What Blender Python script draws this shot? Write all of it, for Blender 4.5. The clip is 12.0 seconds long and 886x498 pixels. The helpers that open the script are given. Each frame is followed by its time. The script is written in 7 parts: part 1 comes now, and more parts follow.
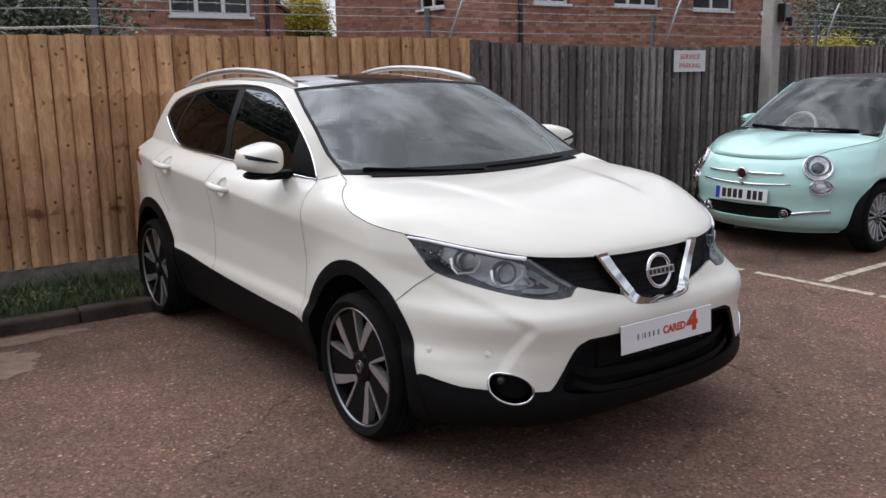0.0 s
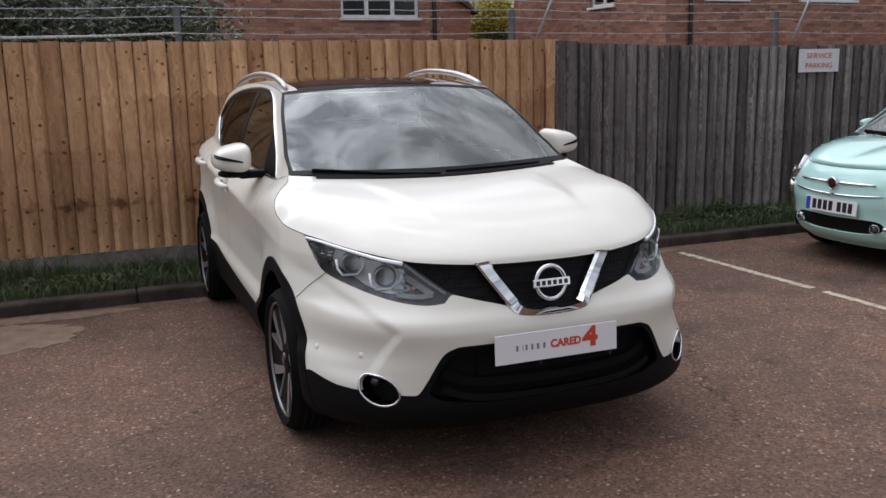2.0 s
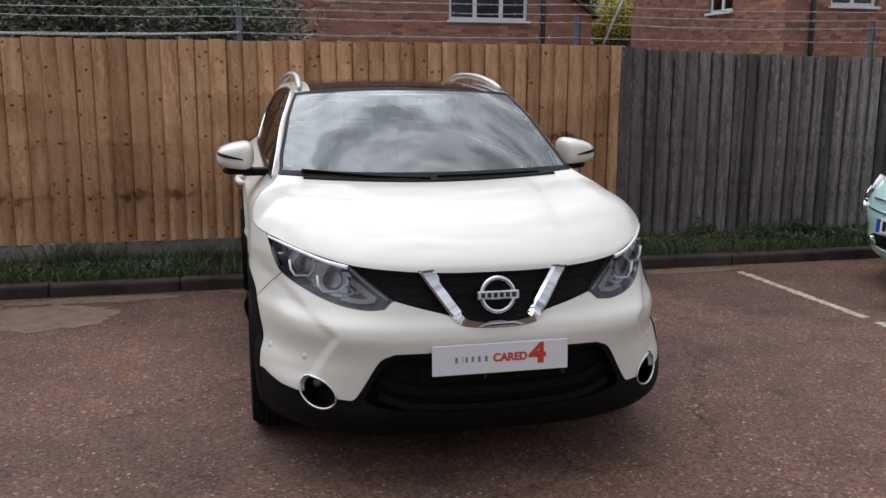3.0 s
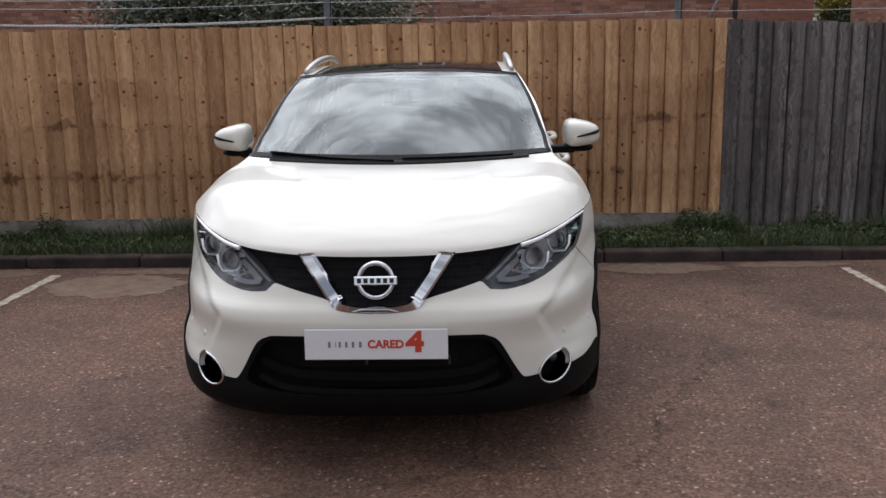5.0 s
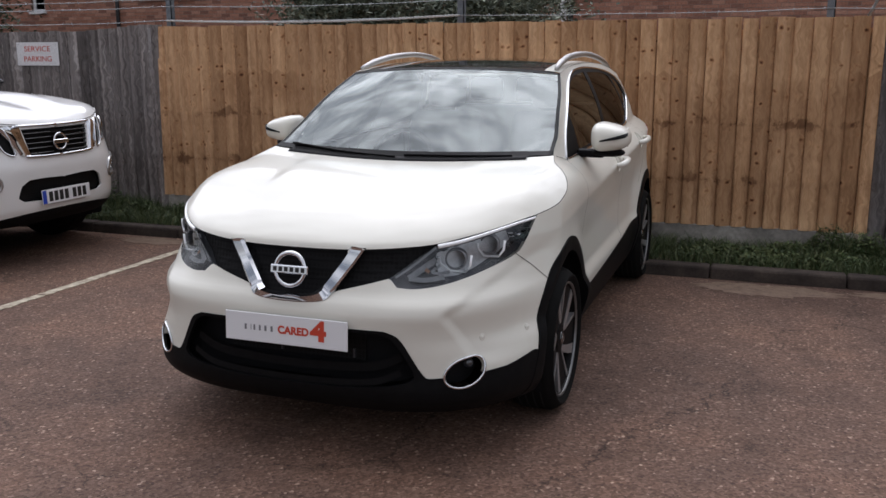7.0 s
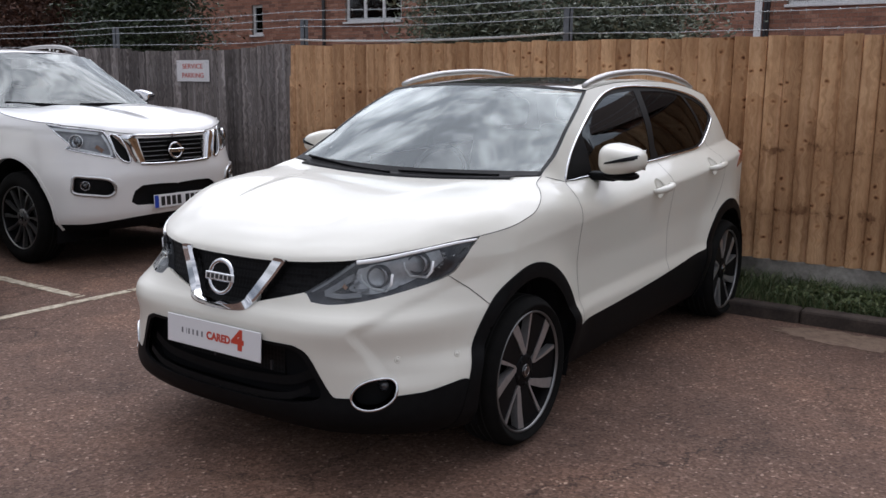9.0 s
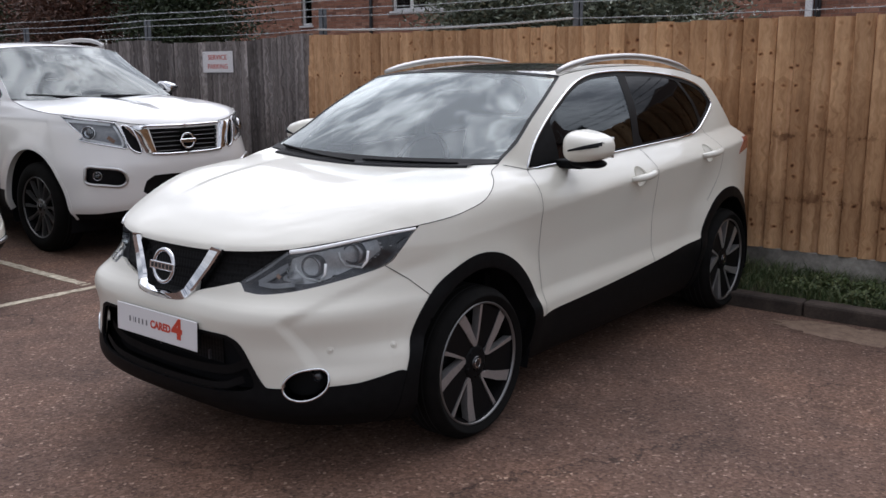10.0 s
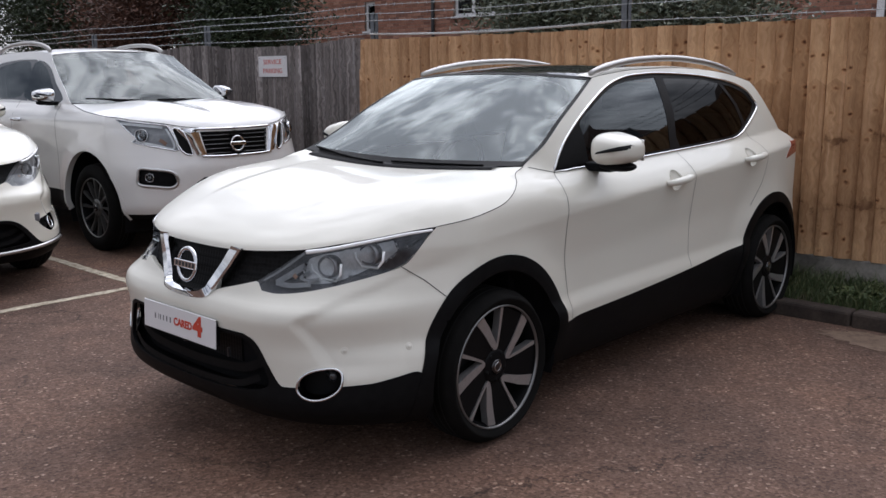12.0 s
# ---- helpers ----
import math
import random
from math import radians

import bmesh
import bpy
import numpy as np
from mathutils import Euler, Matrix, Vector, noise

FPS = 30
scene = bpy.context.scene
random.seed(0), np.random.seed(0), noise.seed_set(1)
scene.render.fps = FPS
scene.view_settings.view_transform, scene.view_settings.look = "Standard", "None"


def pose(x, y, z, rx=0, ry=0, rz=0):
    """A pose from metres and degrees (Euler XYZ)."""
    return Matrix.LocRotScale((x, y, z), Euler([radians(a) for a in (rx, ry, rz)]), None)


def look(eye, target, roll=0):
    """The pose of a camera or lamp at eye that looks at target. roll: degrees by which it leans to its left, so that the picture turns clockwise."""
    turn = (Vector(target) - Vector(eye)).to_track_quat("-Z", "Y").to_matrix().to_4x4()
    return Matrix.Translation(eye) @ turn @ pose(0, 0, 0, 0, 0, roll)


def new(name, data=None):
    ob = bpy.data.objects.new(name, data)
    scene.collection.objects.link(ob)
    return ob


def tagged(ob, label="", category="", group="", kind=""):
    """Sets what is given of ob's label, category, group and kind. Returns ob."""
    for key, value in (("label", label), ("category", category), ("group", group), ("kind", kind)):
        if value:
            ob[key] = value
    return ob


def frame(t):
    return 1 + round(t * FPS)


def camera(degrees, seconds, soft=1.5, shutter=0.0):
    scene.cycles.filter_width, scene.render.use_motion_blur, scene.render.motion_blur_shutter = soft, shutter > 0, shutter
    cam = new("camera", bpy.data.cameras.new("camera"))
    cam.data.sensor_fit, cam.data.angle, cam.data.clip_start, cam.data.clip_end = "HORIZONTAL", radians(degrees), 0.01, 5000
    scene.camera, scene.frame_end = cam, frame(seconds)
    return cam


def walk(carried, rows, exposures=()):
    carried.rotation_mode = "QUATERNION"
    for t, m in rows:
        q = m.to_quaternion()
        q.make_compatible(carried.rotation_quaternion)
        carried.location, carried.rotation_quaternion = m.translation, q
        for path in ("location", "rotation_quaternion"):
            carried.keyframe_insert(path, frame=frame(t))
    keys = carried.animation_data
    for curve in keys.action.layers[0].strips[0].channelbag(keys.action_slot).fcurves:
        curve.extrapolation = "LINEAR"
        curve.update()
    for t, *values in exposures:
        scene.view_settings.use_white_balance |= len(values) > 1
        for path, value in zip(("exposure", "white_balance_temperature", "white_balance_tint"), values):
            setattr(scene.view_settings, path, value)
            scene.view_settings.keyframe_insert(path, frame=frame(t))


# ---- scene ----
cam = camera(52.4, 12.0)
METRES, EYE, TILT, LEAN, TURN = 6.674, 1.602, 1.1, 0.64, -36.0
ROWS = [
    (0.0, 0.0, 0.0, 0.0, 0.04, -11.71, -0.17),
    (0.5, 0.0434, -0.0076, 0.002, 2.63, -11.58, 0.03),
    (1.0, 0.0905, -0.0102, 0.0029, 6.39, -11.51, -0.71),
    (1.5, 0.1405, 0.009, 0.0051, 10.33, -11.54, 0.21),
    (2.0, 0.192, 0.0152, 0.0056, 13.96, -11.87, 0.11),
    (2.5, 0.2448, 0.0246, 0.0092, 18.27, -11.56, -0.96),
    (3.0, 0.2897, 0.0544, 0.0082, 22.63, -11.81, -1.16),
    (5.0, 0.4581, 0.1659, 0.0089, 37.77, -13.07, 0.44),
    (5.5, 0.5065, 0.1936, 0.0111, 42.44, -13.1, 0.0),
    (6.0, 0.5327, 0.2361, 0.008, 46.72, -12.9, 0.68),
    (6.5, 0.5625, 0.2767, 0.0099, 50.54, -12.89, 1.08),
    (7.0, 0.5992, 0.3148, 0.0101, 55.78, -13.27, -0.09),
    (9.0, 0.6593, 0.4776, 0.004, 70.55, -11.88, -0.32),
    (9.5, 0.6613, 0.5145, 0.0039, 73.1, -11.9, -0.38),
    (10.0, 0.673, 0.5503, 0.0022, 74.69, -12.55, 0.48),
    (10.5, 0.68, 0.5704, 0.0005, 76.66, -12.13, 1.35),
    (11.0, 0.6793, 0.5791, -0.001, 78.28, -12.32, 1.47),
    (11.5, 0.6763, 0.5796, -0.001, 78.54, -12.16, 0.82),
    (12.0, 0.6773, 0.5783, -0.0006, 78.97, -12.17, 0.69),
]
walk(cam, [(t, pose(0, 0, 0, TILT, LEAN, 0) @ pose(-2.77, -3.198, EYE, 0, 0, TURN) @ pose(METRES * x, METRES * y, METRES * z, 90 + pitch, roll, yaw)) for t, x, y, z, yaw, pitch, roll in ROWS], exposures=[(0.0, 0.38, 6200, 14.5), (3.0, 0.27, 6250, 14.5), (6.0, 0.26, 6250, 14.5), (9.0, 0.32, 6150, 14.5), (12.0, 0.28, 6150, 14.5)])

# ---- sky and sun ----
world = bpy.data.worlds.new("cloudy_sky")
scene.world = world
world.use_nodes = True
SUN_DIR = Vector((-5.6, 11.0, 13.5)).normalized()


def sky_nodes():
    nt = world.node_tree
    bg = nt.nodes["Background"]
    sky = nt.nodes.new("ShaderNodeTexSky")
    sky.sky_type = "NISHITA"
    sky.sun_disc = False
    sky.sun_elevation, sky.sun_rotation = radians(48), radians(-27)
    geo = nt.nodes.new("ShaderNodeTexCoord")
    mp = nt.nodes.new("ShaderNodeMapping")
    mp.inputs["Scale"].default_value = (0.7, 1.0, 1.0)
    cl = nt.nodes.new("ShaderNodeTexNoise")
    cl.inputs["Scale"].default_value, cl.inputs["Detail"].default_value, cl.inputs["Roughness"].default_value = 6.5, 12, 0.66
    cl.inputs["Distortion"].default_value = 0.0
    ramp = nt.nodes.new("ShaderNodeValToRGB")
    ramp.color_ramp.elements[0].position, ramp.color_ramp.elements[0].color = 0.42, (3.6, 3.8, 4.2, 1)
    ramp.color_ramp.elements[1].position, ramp.color_ramp.elements[1].color = 0.60, (15.0, 15.1, 15.3, 1)
    mix = nt.nodes.new("ShaderNodeMix")
    mix.data_type = "RGBA"
    mix.inputs[0].default_value = 0.88
    # clouds are brighter towards the sun
    dot = nt.nodes.new("ShaderNodeVectorMath")
    dot.operation = "DOT_PRODUCT"
    dot.inputs[1].default_value = SUN_DIR
    near = nt.nodes.new("ShaderNodeMapRange")
    near.inputs["From Min"].default_value, near.inputs["From Max"].default_value = 0.55, 1.0
    near.interpolation_type = "SMOOTHSTEP"
    near.inputs["To Min"].default_value, near.inputs["To Max"].default_value = 0.74, 2.9
    # an overcast sky grows darker towards the horizon
    sep = nt.nodes.new("ShaderNodeSeparateXYZ")
    high = nt.nodes.new("ShaderNodeMapRange")
    high.inputs["From Min"].default_value, high.inputs["From Max"].default_value = 0.0, 1.0
    high.inputs["To Min"].default_value, high.inputs["To Max"].default_value = 0.58, 0.92
    both = nt.nodes.new("ShaderNodeMath")
    both.operation = "MULTIPLY"
    nt.links.new(geo.outputs["Generated"], sep.inputs[0])
    nt.links.new(sep.outputs[2], high.inputs[0])
    nt.links.new(near.outputs[0], both.inputs[0])
    nt.links.new(high.outputs[0], both.inputs[1])
    glow = nt.nodes.new("ShaderNodeVectorMath")
    glow.operation = "SCALE"
    nt.links.new(geo.outputs["Generated"], mp.inputs[0])
    nt.links.new(geo.outputs["Generated"], dot.inputs[0])
    nt.links.new(mp.outputs[0], cl.inputs["Vector"])
    nt.links.new(cl.outputs["Fac"], ramp.inputs[0])
    nt.links.new(dot.outputs["Value"], near.inputs[0])
    nt.links.new(ramp.outputs[0], glow.inputs[0])
    nt.links.new(both.outputs[0], glow.inputs["Scale"])
    nt.links.new(sky.outputs[0], mix.inputs[6])
    nt.links.new(glow.outputs[0], mix.inputs[7])
    nt.links.new(mix.outputs[2], bg.inputs[0])
    bg.inputs[1].default_value = 0.112


sky_nodes()
sun = new("sun", bpy.data.lights.new("sun", "SUN"))
sun.data.energy, sun.data.angle, sun.data.color = 0.6, radians(135), (1.0, 0.955, 0.89)
sun.matrix_world = look(SUN_DIR * 20, (0, 0, 0))


# ---- materials ----
def material(name, colour, rough=0.6, metal=0.0, coat=0.0, spec=0.5):
    m = bpy.data.materials.new(name)
    m.use_nodes = True
    b = m.node_tree.nodes["Principled BSDF"]
    b.inputs["Base Color"].default_value = (*colour, 1)
    b.inputs["Roughness"].default_value, b.inputs["Metallic"].default_value = rough, metal
    b.inputs["Coat Weight"].default_value, b.inputs["Coat Roughness"].default_value = coat, 0.05
    b.inputs["Specular IOR Level"].default_value = spec
    return m


def node(m, kind, **values):
    n = m.node_tree.nodes.new(kind)
    for k, v in values.items():
        n.inputs[k.replace("_", " ")].default_value = v
    return n


def noise_of(m, scale, detail=4, rough=0.6, stretch=(1, 1, 1), out="Fac"):
    """A noise in object space, in features per metre."""
    tc = node(m, "ShaderNodeTexCoord")
    mp = node(m, "ShaderNodeMapping")
    mp.inputs["Scale"].default_value = stretch
    n = node(m, "ShaderNodeTexNoise", Scale=scale, Detail=detail, Roughness=rough)
    m.node_tree.links.new(tc.outputs["Object"], mp.inputs[0])
    m.node_tree.links.new(mp.outputs[0], n.inputs["Vector"])
    return n.outputs[out]


def ramp_of(m, fac, stops):
    r = node(m, "ShaderNodeValToRGB")
    while len(r.color_ramp.elements) < len(stops):
        r.color_ramp.elements.new(0.5)
    for e, (p, c) in zip(r.color_ramp.elements, stops):
        e.position, e.color = p, (*c, 1)
    m.node_tree.links.new(fac, r.inputs[0])
    return r.outputs[0]


def mixed(m, a, b, fac, kind="MIX"):
    """Mixes two colours; each may be a socket or a colour, fac a socket or a number."""
    n = m.node_tree.nodes.new("ShaderNodeMix")
    n.data_type, n.blend_type = "RGBA", kind
    for i, v in ((0, fac), (6, a), (7, b)):
        if isinstance(v, bpy.types.NodeSocket):
            m.node_tree.links.new(v, n.inputs[i])
        else:
            n.inputs[i].default_value = v if i == 0 else (*v, 1)
    return n.outputs[2]


def base(m, socket):
    m.node_tree.links.new(socket, m.node_tree.nodes["Principled BSDF"].inputs["Base Color"])


def rough(m, fac, lo, hi):
    r = node(m, "ShaderNodeMapRange", To_Min=lo, To_Max=hi)
    m.node_tree.links.new(fac, r.inputs[0])
    m.node_tree.links.new(r.outputs[0], m.node_tree.nodes["Principled BSDF"].inputs["Roughness"])


def bump(m, fac, strength, distance):
    b = node(m, "ShaderNodeBump", Strength=strength, Distance=distance)
    m.node_tree.links.new(fac, b.inputs["Height"])
    m.node_tree.links.new(b.outputs[0], m.node_tree.nodes["Principled BSDF"].inputs["Normal"])


def paint(name, colour, tint=0.02):
    m = material(name, colour, 0.34, 0.0, 1.0, spec=0.2)
    c2 = tuple(max(0, c - tint) for c in colour)
    base(m, mixed(m, colour, c2, noise_of(m, 3.0, 3)))
    rough(m, noise_of(m, 40, 3), 0.28, 0.42)
    return m


def glass(name, tint, ior=1.5, sheen=(1, 1, 1), dust=0.0):
    m = bpy.data.materials.new(name)
    m.use_nodes = True
    nt = m.node_tree
    out = nt.nodes["Material Output"]
    nt.nodes.remove(nt.nodes["Principled BSDF"])
    tr = nt.nodes.new("ShaderNodeBsdfTransparent")
    tr.inputs[0].default_value = (*tint, 1)
    gl = nt.nodes.new("ShaderNodeBsdfGlossy")
    gl.inputs["Roughness"].default_value = 0.02
    gl.inputs[0].default_value = (*sheen, 1)
    fr = nt.nodes.new("ShaderNodeFresnel")
    fr.inputs[0].default_value = ior
    mx = nt.nodes.new("ShaderNodeMixShader")
    nt.links.new(fr.outputs[0], mx.inputs[0])
    nt.links.new(tr.outputs[0], mx.inputs[1])
    nt.links.new(gl.outputs[0], mx.inputs[2])
    film = nt.nodes.new("ShaderNodeBsdfDiffuse")
    film.inputs[0].default_value = (0.7, 0.7, 0.68, 1)
    dusty = nt.nodes.new("ShaderNodeMixShader")
    dusty.inputs[0].default_value = dust
    nt.links.new(mx.outputs[0], dusty.inputs[1])
    nt.links.new(film.outputs[0], dusty.inputs[2])
    nt.links.new(dusty.outputs[0], out.inputs[0])
    return m


def asphalt_material():
    m = material("asphalt", (0.15, 0.12, 0.1), 0.85, spec=0.3)
    tc = node(m, "ShaderNodeTexCoord")
    vo = node(m, "ShaderNodeTexVoronoi", Scale=84.0)
    m.node_tree.links.new(tc.outputs["Object"], vo.inputs["Vector"])
    chips = ramp_of(m, vo.outputs["Color"], [(0.0, (0.054, 0.031, 0.0235)), (0.5, (0.122, 0.0725, 0.0535)), (0.85, (0.168, 0.107, 0.082)), (1.0, (0.42, 0.31, 0.25))])
    grain = ramp_of(m, noise_of(m, 260, 3), [(0.3, (0.6, 0.6, 0.6)), (0.7, (1.3, 1.28, 1.25))])
    patches = ramp_of(m, noise_of(m, 0.55, 6, 0.62), [(0.3, (0.5, 0.48, 0.47)), (0.47, (0.97, 0.97, 0.97)), (0.66, (1.34, 1.28, 1.2))])
    worn = ramp_of(m, noise_of(m, 2.7, 5, 0.7), [(0.3, (0.62, 0.61, 0.6)), (0.45, (0.96, 0.96, 0.96)), (0.7, (1.16, 1.12, 1.08))])
    c = mixed(m, chips, grain, 1.0, "MULTIPLY")
    c = mixed(m, c, patches, 1.0, "MULTIPLY")
    c = mixed(m, c, worn, 1.0, "MULTIPLY")
    # hairline cracks
    wv = node(m, "ShaderNodeTexVoronoi", Scale=0.55)
    wv.feature = "DISTANCE_TO_EDGE"
    wob = node(m, "ShaderNodeMix")
    wob.data_type = "VECTOR"
    wob.inputs[0].default_value = 0.22
    m.node_tree.links.new(tc.outputs["Object"], wob.inputs[4])
    m.node_tree.links.new(noise_of(m, 4.0, 6, 0.7, out="Color"), wob.inputs[5])
    m.node_tree.links.new(wob.outputs[1], wv.inputs["Vector"])
    crack = ramp_of(m, wv.outputs["Distance"], [(0.0, (0.35, 0.35, 0.35)), (0.004, (1, 1, 1))])
    keep = ramp_of(m, noise_of(m, 0.9, 2), [(0.44, (0, 0, 0)), (0.52, (1, 1, 1))])
    c = mixed(m, c, mixed(m, c, crack, 1.0, "MULTIPLY"), keep)
    base(m, c)
    bump(m, vo.outputs["Distance"], 0.5, 0.004)
    return m


def wood_material(name, dark, mid, light, knots, grey=0.0):
    m = material(name, mid, 0.8, spec=0.25)
    info = node(m, "ShaderNodeObjectInfo")
    tc = node(m, "ShaderNodeTexCoord")
    mp = node(m, "ShaderNodeMapping")
    mp.inputs["Scale"].default_value = (17, 17, 0.9)
    off = node(m, "ShaderNodeVectorMath")
    off.operation = "MULTIPLY_ADD"
    sc = node(m, "ShaderNodeCombineXYZ")
    for i in range(3):
        m.node_tree.links.new(info.outputs["Random"], sc.inputs[i])
    off.inputs[1].default_value = (37, 23, 51)
    m.node_tree.links.new(sc.outputs[0], off.inputs[0])
    m.node_tree.links.new(tc.outputs["Object"], off.inputs[2])
    # the grain bends round the knots
    kp = node(m, "ShaderNodeMapping")
    kp.inputs["Scale"].default_value = (11.5, 1, 21)
    warp = node(m, "ShaderNodeTexNoise", Scale=9.0, Detail=3.0)
    m.node_tree.links.new(off.outputs[0], warp.inputs["Vector"])
    bent = node(m, "ShaderNodeVectorMath")
    bent.operation = "MULTIPLY_ADD"
    bent.inputs[1].default_value = (0.06, 0.0, 0.05)
    m.node_tree.links.new(warp.outputs["Color"], bent.inputs[0])
    m.node_tree.links.new(off.outputs[0], bent.inputs[2])
    m.node_tree.links.new(bent.outputs[0], kp.inputs[0])
    vo = node(m, "ShaderNodeTexVoronoi", Scale=1.0, Randomness=1.0)
    m.node_tree.links.new(kp.outputs[0], vo.inputs["Vector"])
    bend = node(m, "ShaderNodeVectorMath")
    bend.operation = "MULTIPLY_ADD"
    bend.inputs[1].default_value = (0.055, 0.0, 0.0)
    m.node_tree.links.new(vo.outputs["Distance"], bend.inputs[0])
    m.node_tree.links.new(off.outputs[0], bend.inputs[2])
    m.node_tree.links.new(bend.outputs[0], mp.inputs[0])
    n = node(m, "ShaderNodeTexNoise", Scale=1.6, Detail=6.0, Roughness=0.62, Distortion=0.6)
    m.node_tree.links.new(mp.outputs[0], n.inputs["Vector"])
    c = ramp_of(m, n.outputs["Fac"], [(0.25, dark), (0.5, mid), (0.75, light)])
    tone = ramp_of(m, info.outputs["Random"], [(0.0, (0.5, 0.49, 0.48)), (0.3, (0.8, 0.79, 0.78)), (0.7, (1.08, 1.07, 1.05)), (1.0, (1.4, 1.4, 1.38))] if grey else [(0.0, (0.68, 0.62, 0.57)), (0.25, (0.88, 0.85, 0.82)), (0.7, (1.04, 1.03, 1.01)), (1.0, (1.14, 1.13, 1.11))])
    c = mixed(m, c, tone, 1.0, "MULTIPLY")
    # knots: about a third of the cells of a net on each board carry one
    k = ramp_of(m, vo.outputs["Distance"], [(0.06, (0.2, 0.12, 0.085)), (0.12, (0.5, 0.37, 0.29)), (0.18, (0.82, 0.75, 0.7)), (0.25, (1.1, 1.08, 1.05)), (0.4, (1, 1, 1))])
    has = ramp_of(m, vo.outputs["Color"], [(0.33, (0, 0, 0)), (0.36, (1, 1, 1))])
    place = node(m, "ShaderNodeNewGeometry")
    band = node(m, "ShaderNodeMapping")
    band.inputs["Scale"].default_value = (0.9, 0.0, 6.5)
    m.node_tree.links.new(place.outputs["Position"], band.inputs[0])
    rown = node(m, "ShaderNodeTexNoise", Scale=1.0, Detail=3.0)
    m.node_tree.links.new(band.outputs[0], rown.inputs["Vector"])
    has = mixed(m, has, ramp_of(m, rown.outputs["Fac"], [(0.43, (0, 0, 0)), (0.5, (1, 1, 1))]), 1.0, "MULTIPLY")
    c = mixed(m, c, mixed(m, c, mixed(m, (1, 1, 1), k, has), 1.0, "MULTIPLY"), knots)
    # water stains that run along the whole fence
    st = ramp_of(m, noise_of(m, 1.5, 6, 0.7, (1, 1, 0.55)), [(0.37, (0.46, 0.39, 0.34)), (0.49, (0.84, 0.8, 0.76)), (0.59, (1.06, 1.05, 1.03))])
    c = mixed(m, c, st, 1.0, "MULTIPLY")
    geo = node(m, "ShaderNodeNewGeometry")
    sep = node(m, "ShaderNodeSeparateXYZ")
    m.node_tree.links.new(geo.outputs["Position"], sep.inputs[0])
    blot = noise_of_position(m, geo, 7.0)
    here = ramp_of(m, noise_of_position(m, geo, 1.1), [(0.42, (0, 0, 0)), (0.56, (1, 1, 1))])
    loc = node(m, "ShaderNodeSeparateXYZ")
    m.node_tree.links.new(tc.outputs["Object"], loc.inputs[0])
    wave = node(m, "ShaderNodeMath")
    wave.operation = "MULTIPLY_ADD"
    m.node_tree.links.new(loc.outputs[0], wave.inputs[0])
    wave.inputs[1].default_value, wave.inputs[2].default_value = 15.4, -1.0
    fold = node(m, "ShaderNodeMath")
    fold.operation = "ABSOLUTE"
    m.node_tree.links.new(wave.outputs[0], fold.inputs[0])
    level = node(m, "ShaderNodeMath")
    level.operation = "MULTIPLY_ADD"
    m.node_tree.links.new(fold.outputs[0], level.inputs[0])
    level.inputs[1].default_value = 0.05
    m.node_tree.links.new(sep.outputs[2], level.inputs[2])
    rain = ramp_of(m, level.outputs[0], [(0.0, (0.84, 0.81, 0.79)), (0.5, (0.62, 0.55, 0.5)), (0.505, (1, 1, 1))])
    fall = node(m, "ShaderNodeMapRange", From_Min=0.98, From_Max=1.96)
    m.node_tree.links.new(level.outputs[0], fall.inputs[0])
    m.node_tree.links.new(fall.outputs[0], rain.node.inputs[0])
    c = mixed(m, c, mixed(m, c, rain, knots * 0.8, "MULTIPLY"), here)
    for zr in (0.62, 1.06):
        d = node(m, "ShaderNodeMath")
        d.operation = "SUBTRACT"
        m.node_tree.links.new(sep.outputs[2], d.inputs[0])
        d.inputs[1].default_value = zr
        ab = node(m, "ShaderNodeMath")
        ab.operation = "ABSOLUTE"
        m.node_tree.links.new(d.outputs[0], ab.inputs[0])
        ad = node(m, "ShaderNodeMath")
        ad.operation = "MULTIPLY_ADD"
        m.node_tree.links.new(blot, ad.inputs[0])
        ad.inputs[1].default_value = -0.45
        m.node_tree.links.new(ab.outputs[0], ad.inputs[2])
        stain = ramp_of(m, ad.outputs[0], [(0.0, (0.42, 0.36, 0.33)), (0.02, (0.8, 0.77, 0.75)), (0.05, (1, 1, 1))])
        shift = node(m, "ShaderNodeMath")
        m.node_tree.links.new(ad.outputs[0], shift.inputs[0])
        shift.inputs[1].default_value = 0.24
        m.node_tree.links.new(shift.outputs[0], stain.node.inputs[0])
        c = mixed(m, c, mixed(m, c, stain, knots, "MULTIPLY"), here)
    base(m, c)
    bump(m, n.outputs["Fac"], 0.5, 0.004)
    return m


def noise_of_position(m, geo, scale):
    n = node(m, "ShaderNodeTexNoise", Scale=scale, Detail=4.0, Roughness=0.65)
    m.node_tree.links.new(geo.outputs["Position"], n.inputs["Vector"])
    return n.outputs["Fac"]


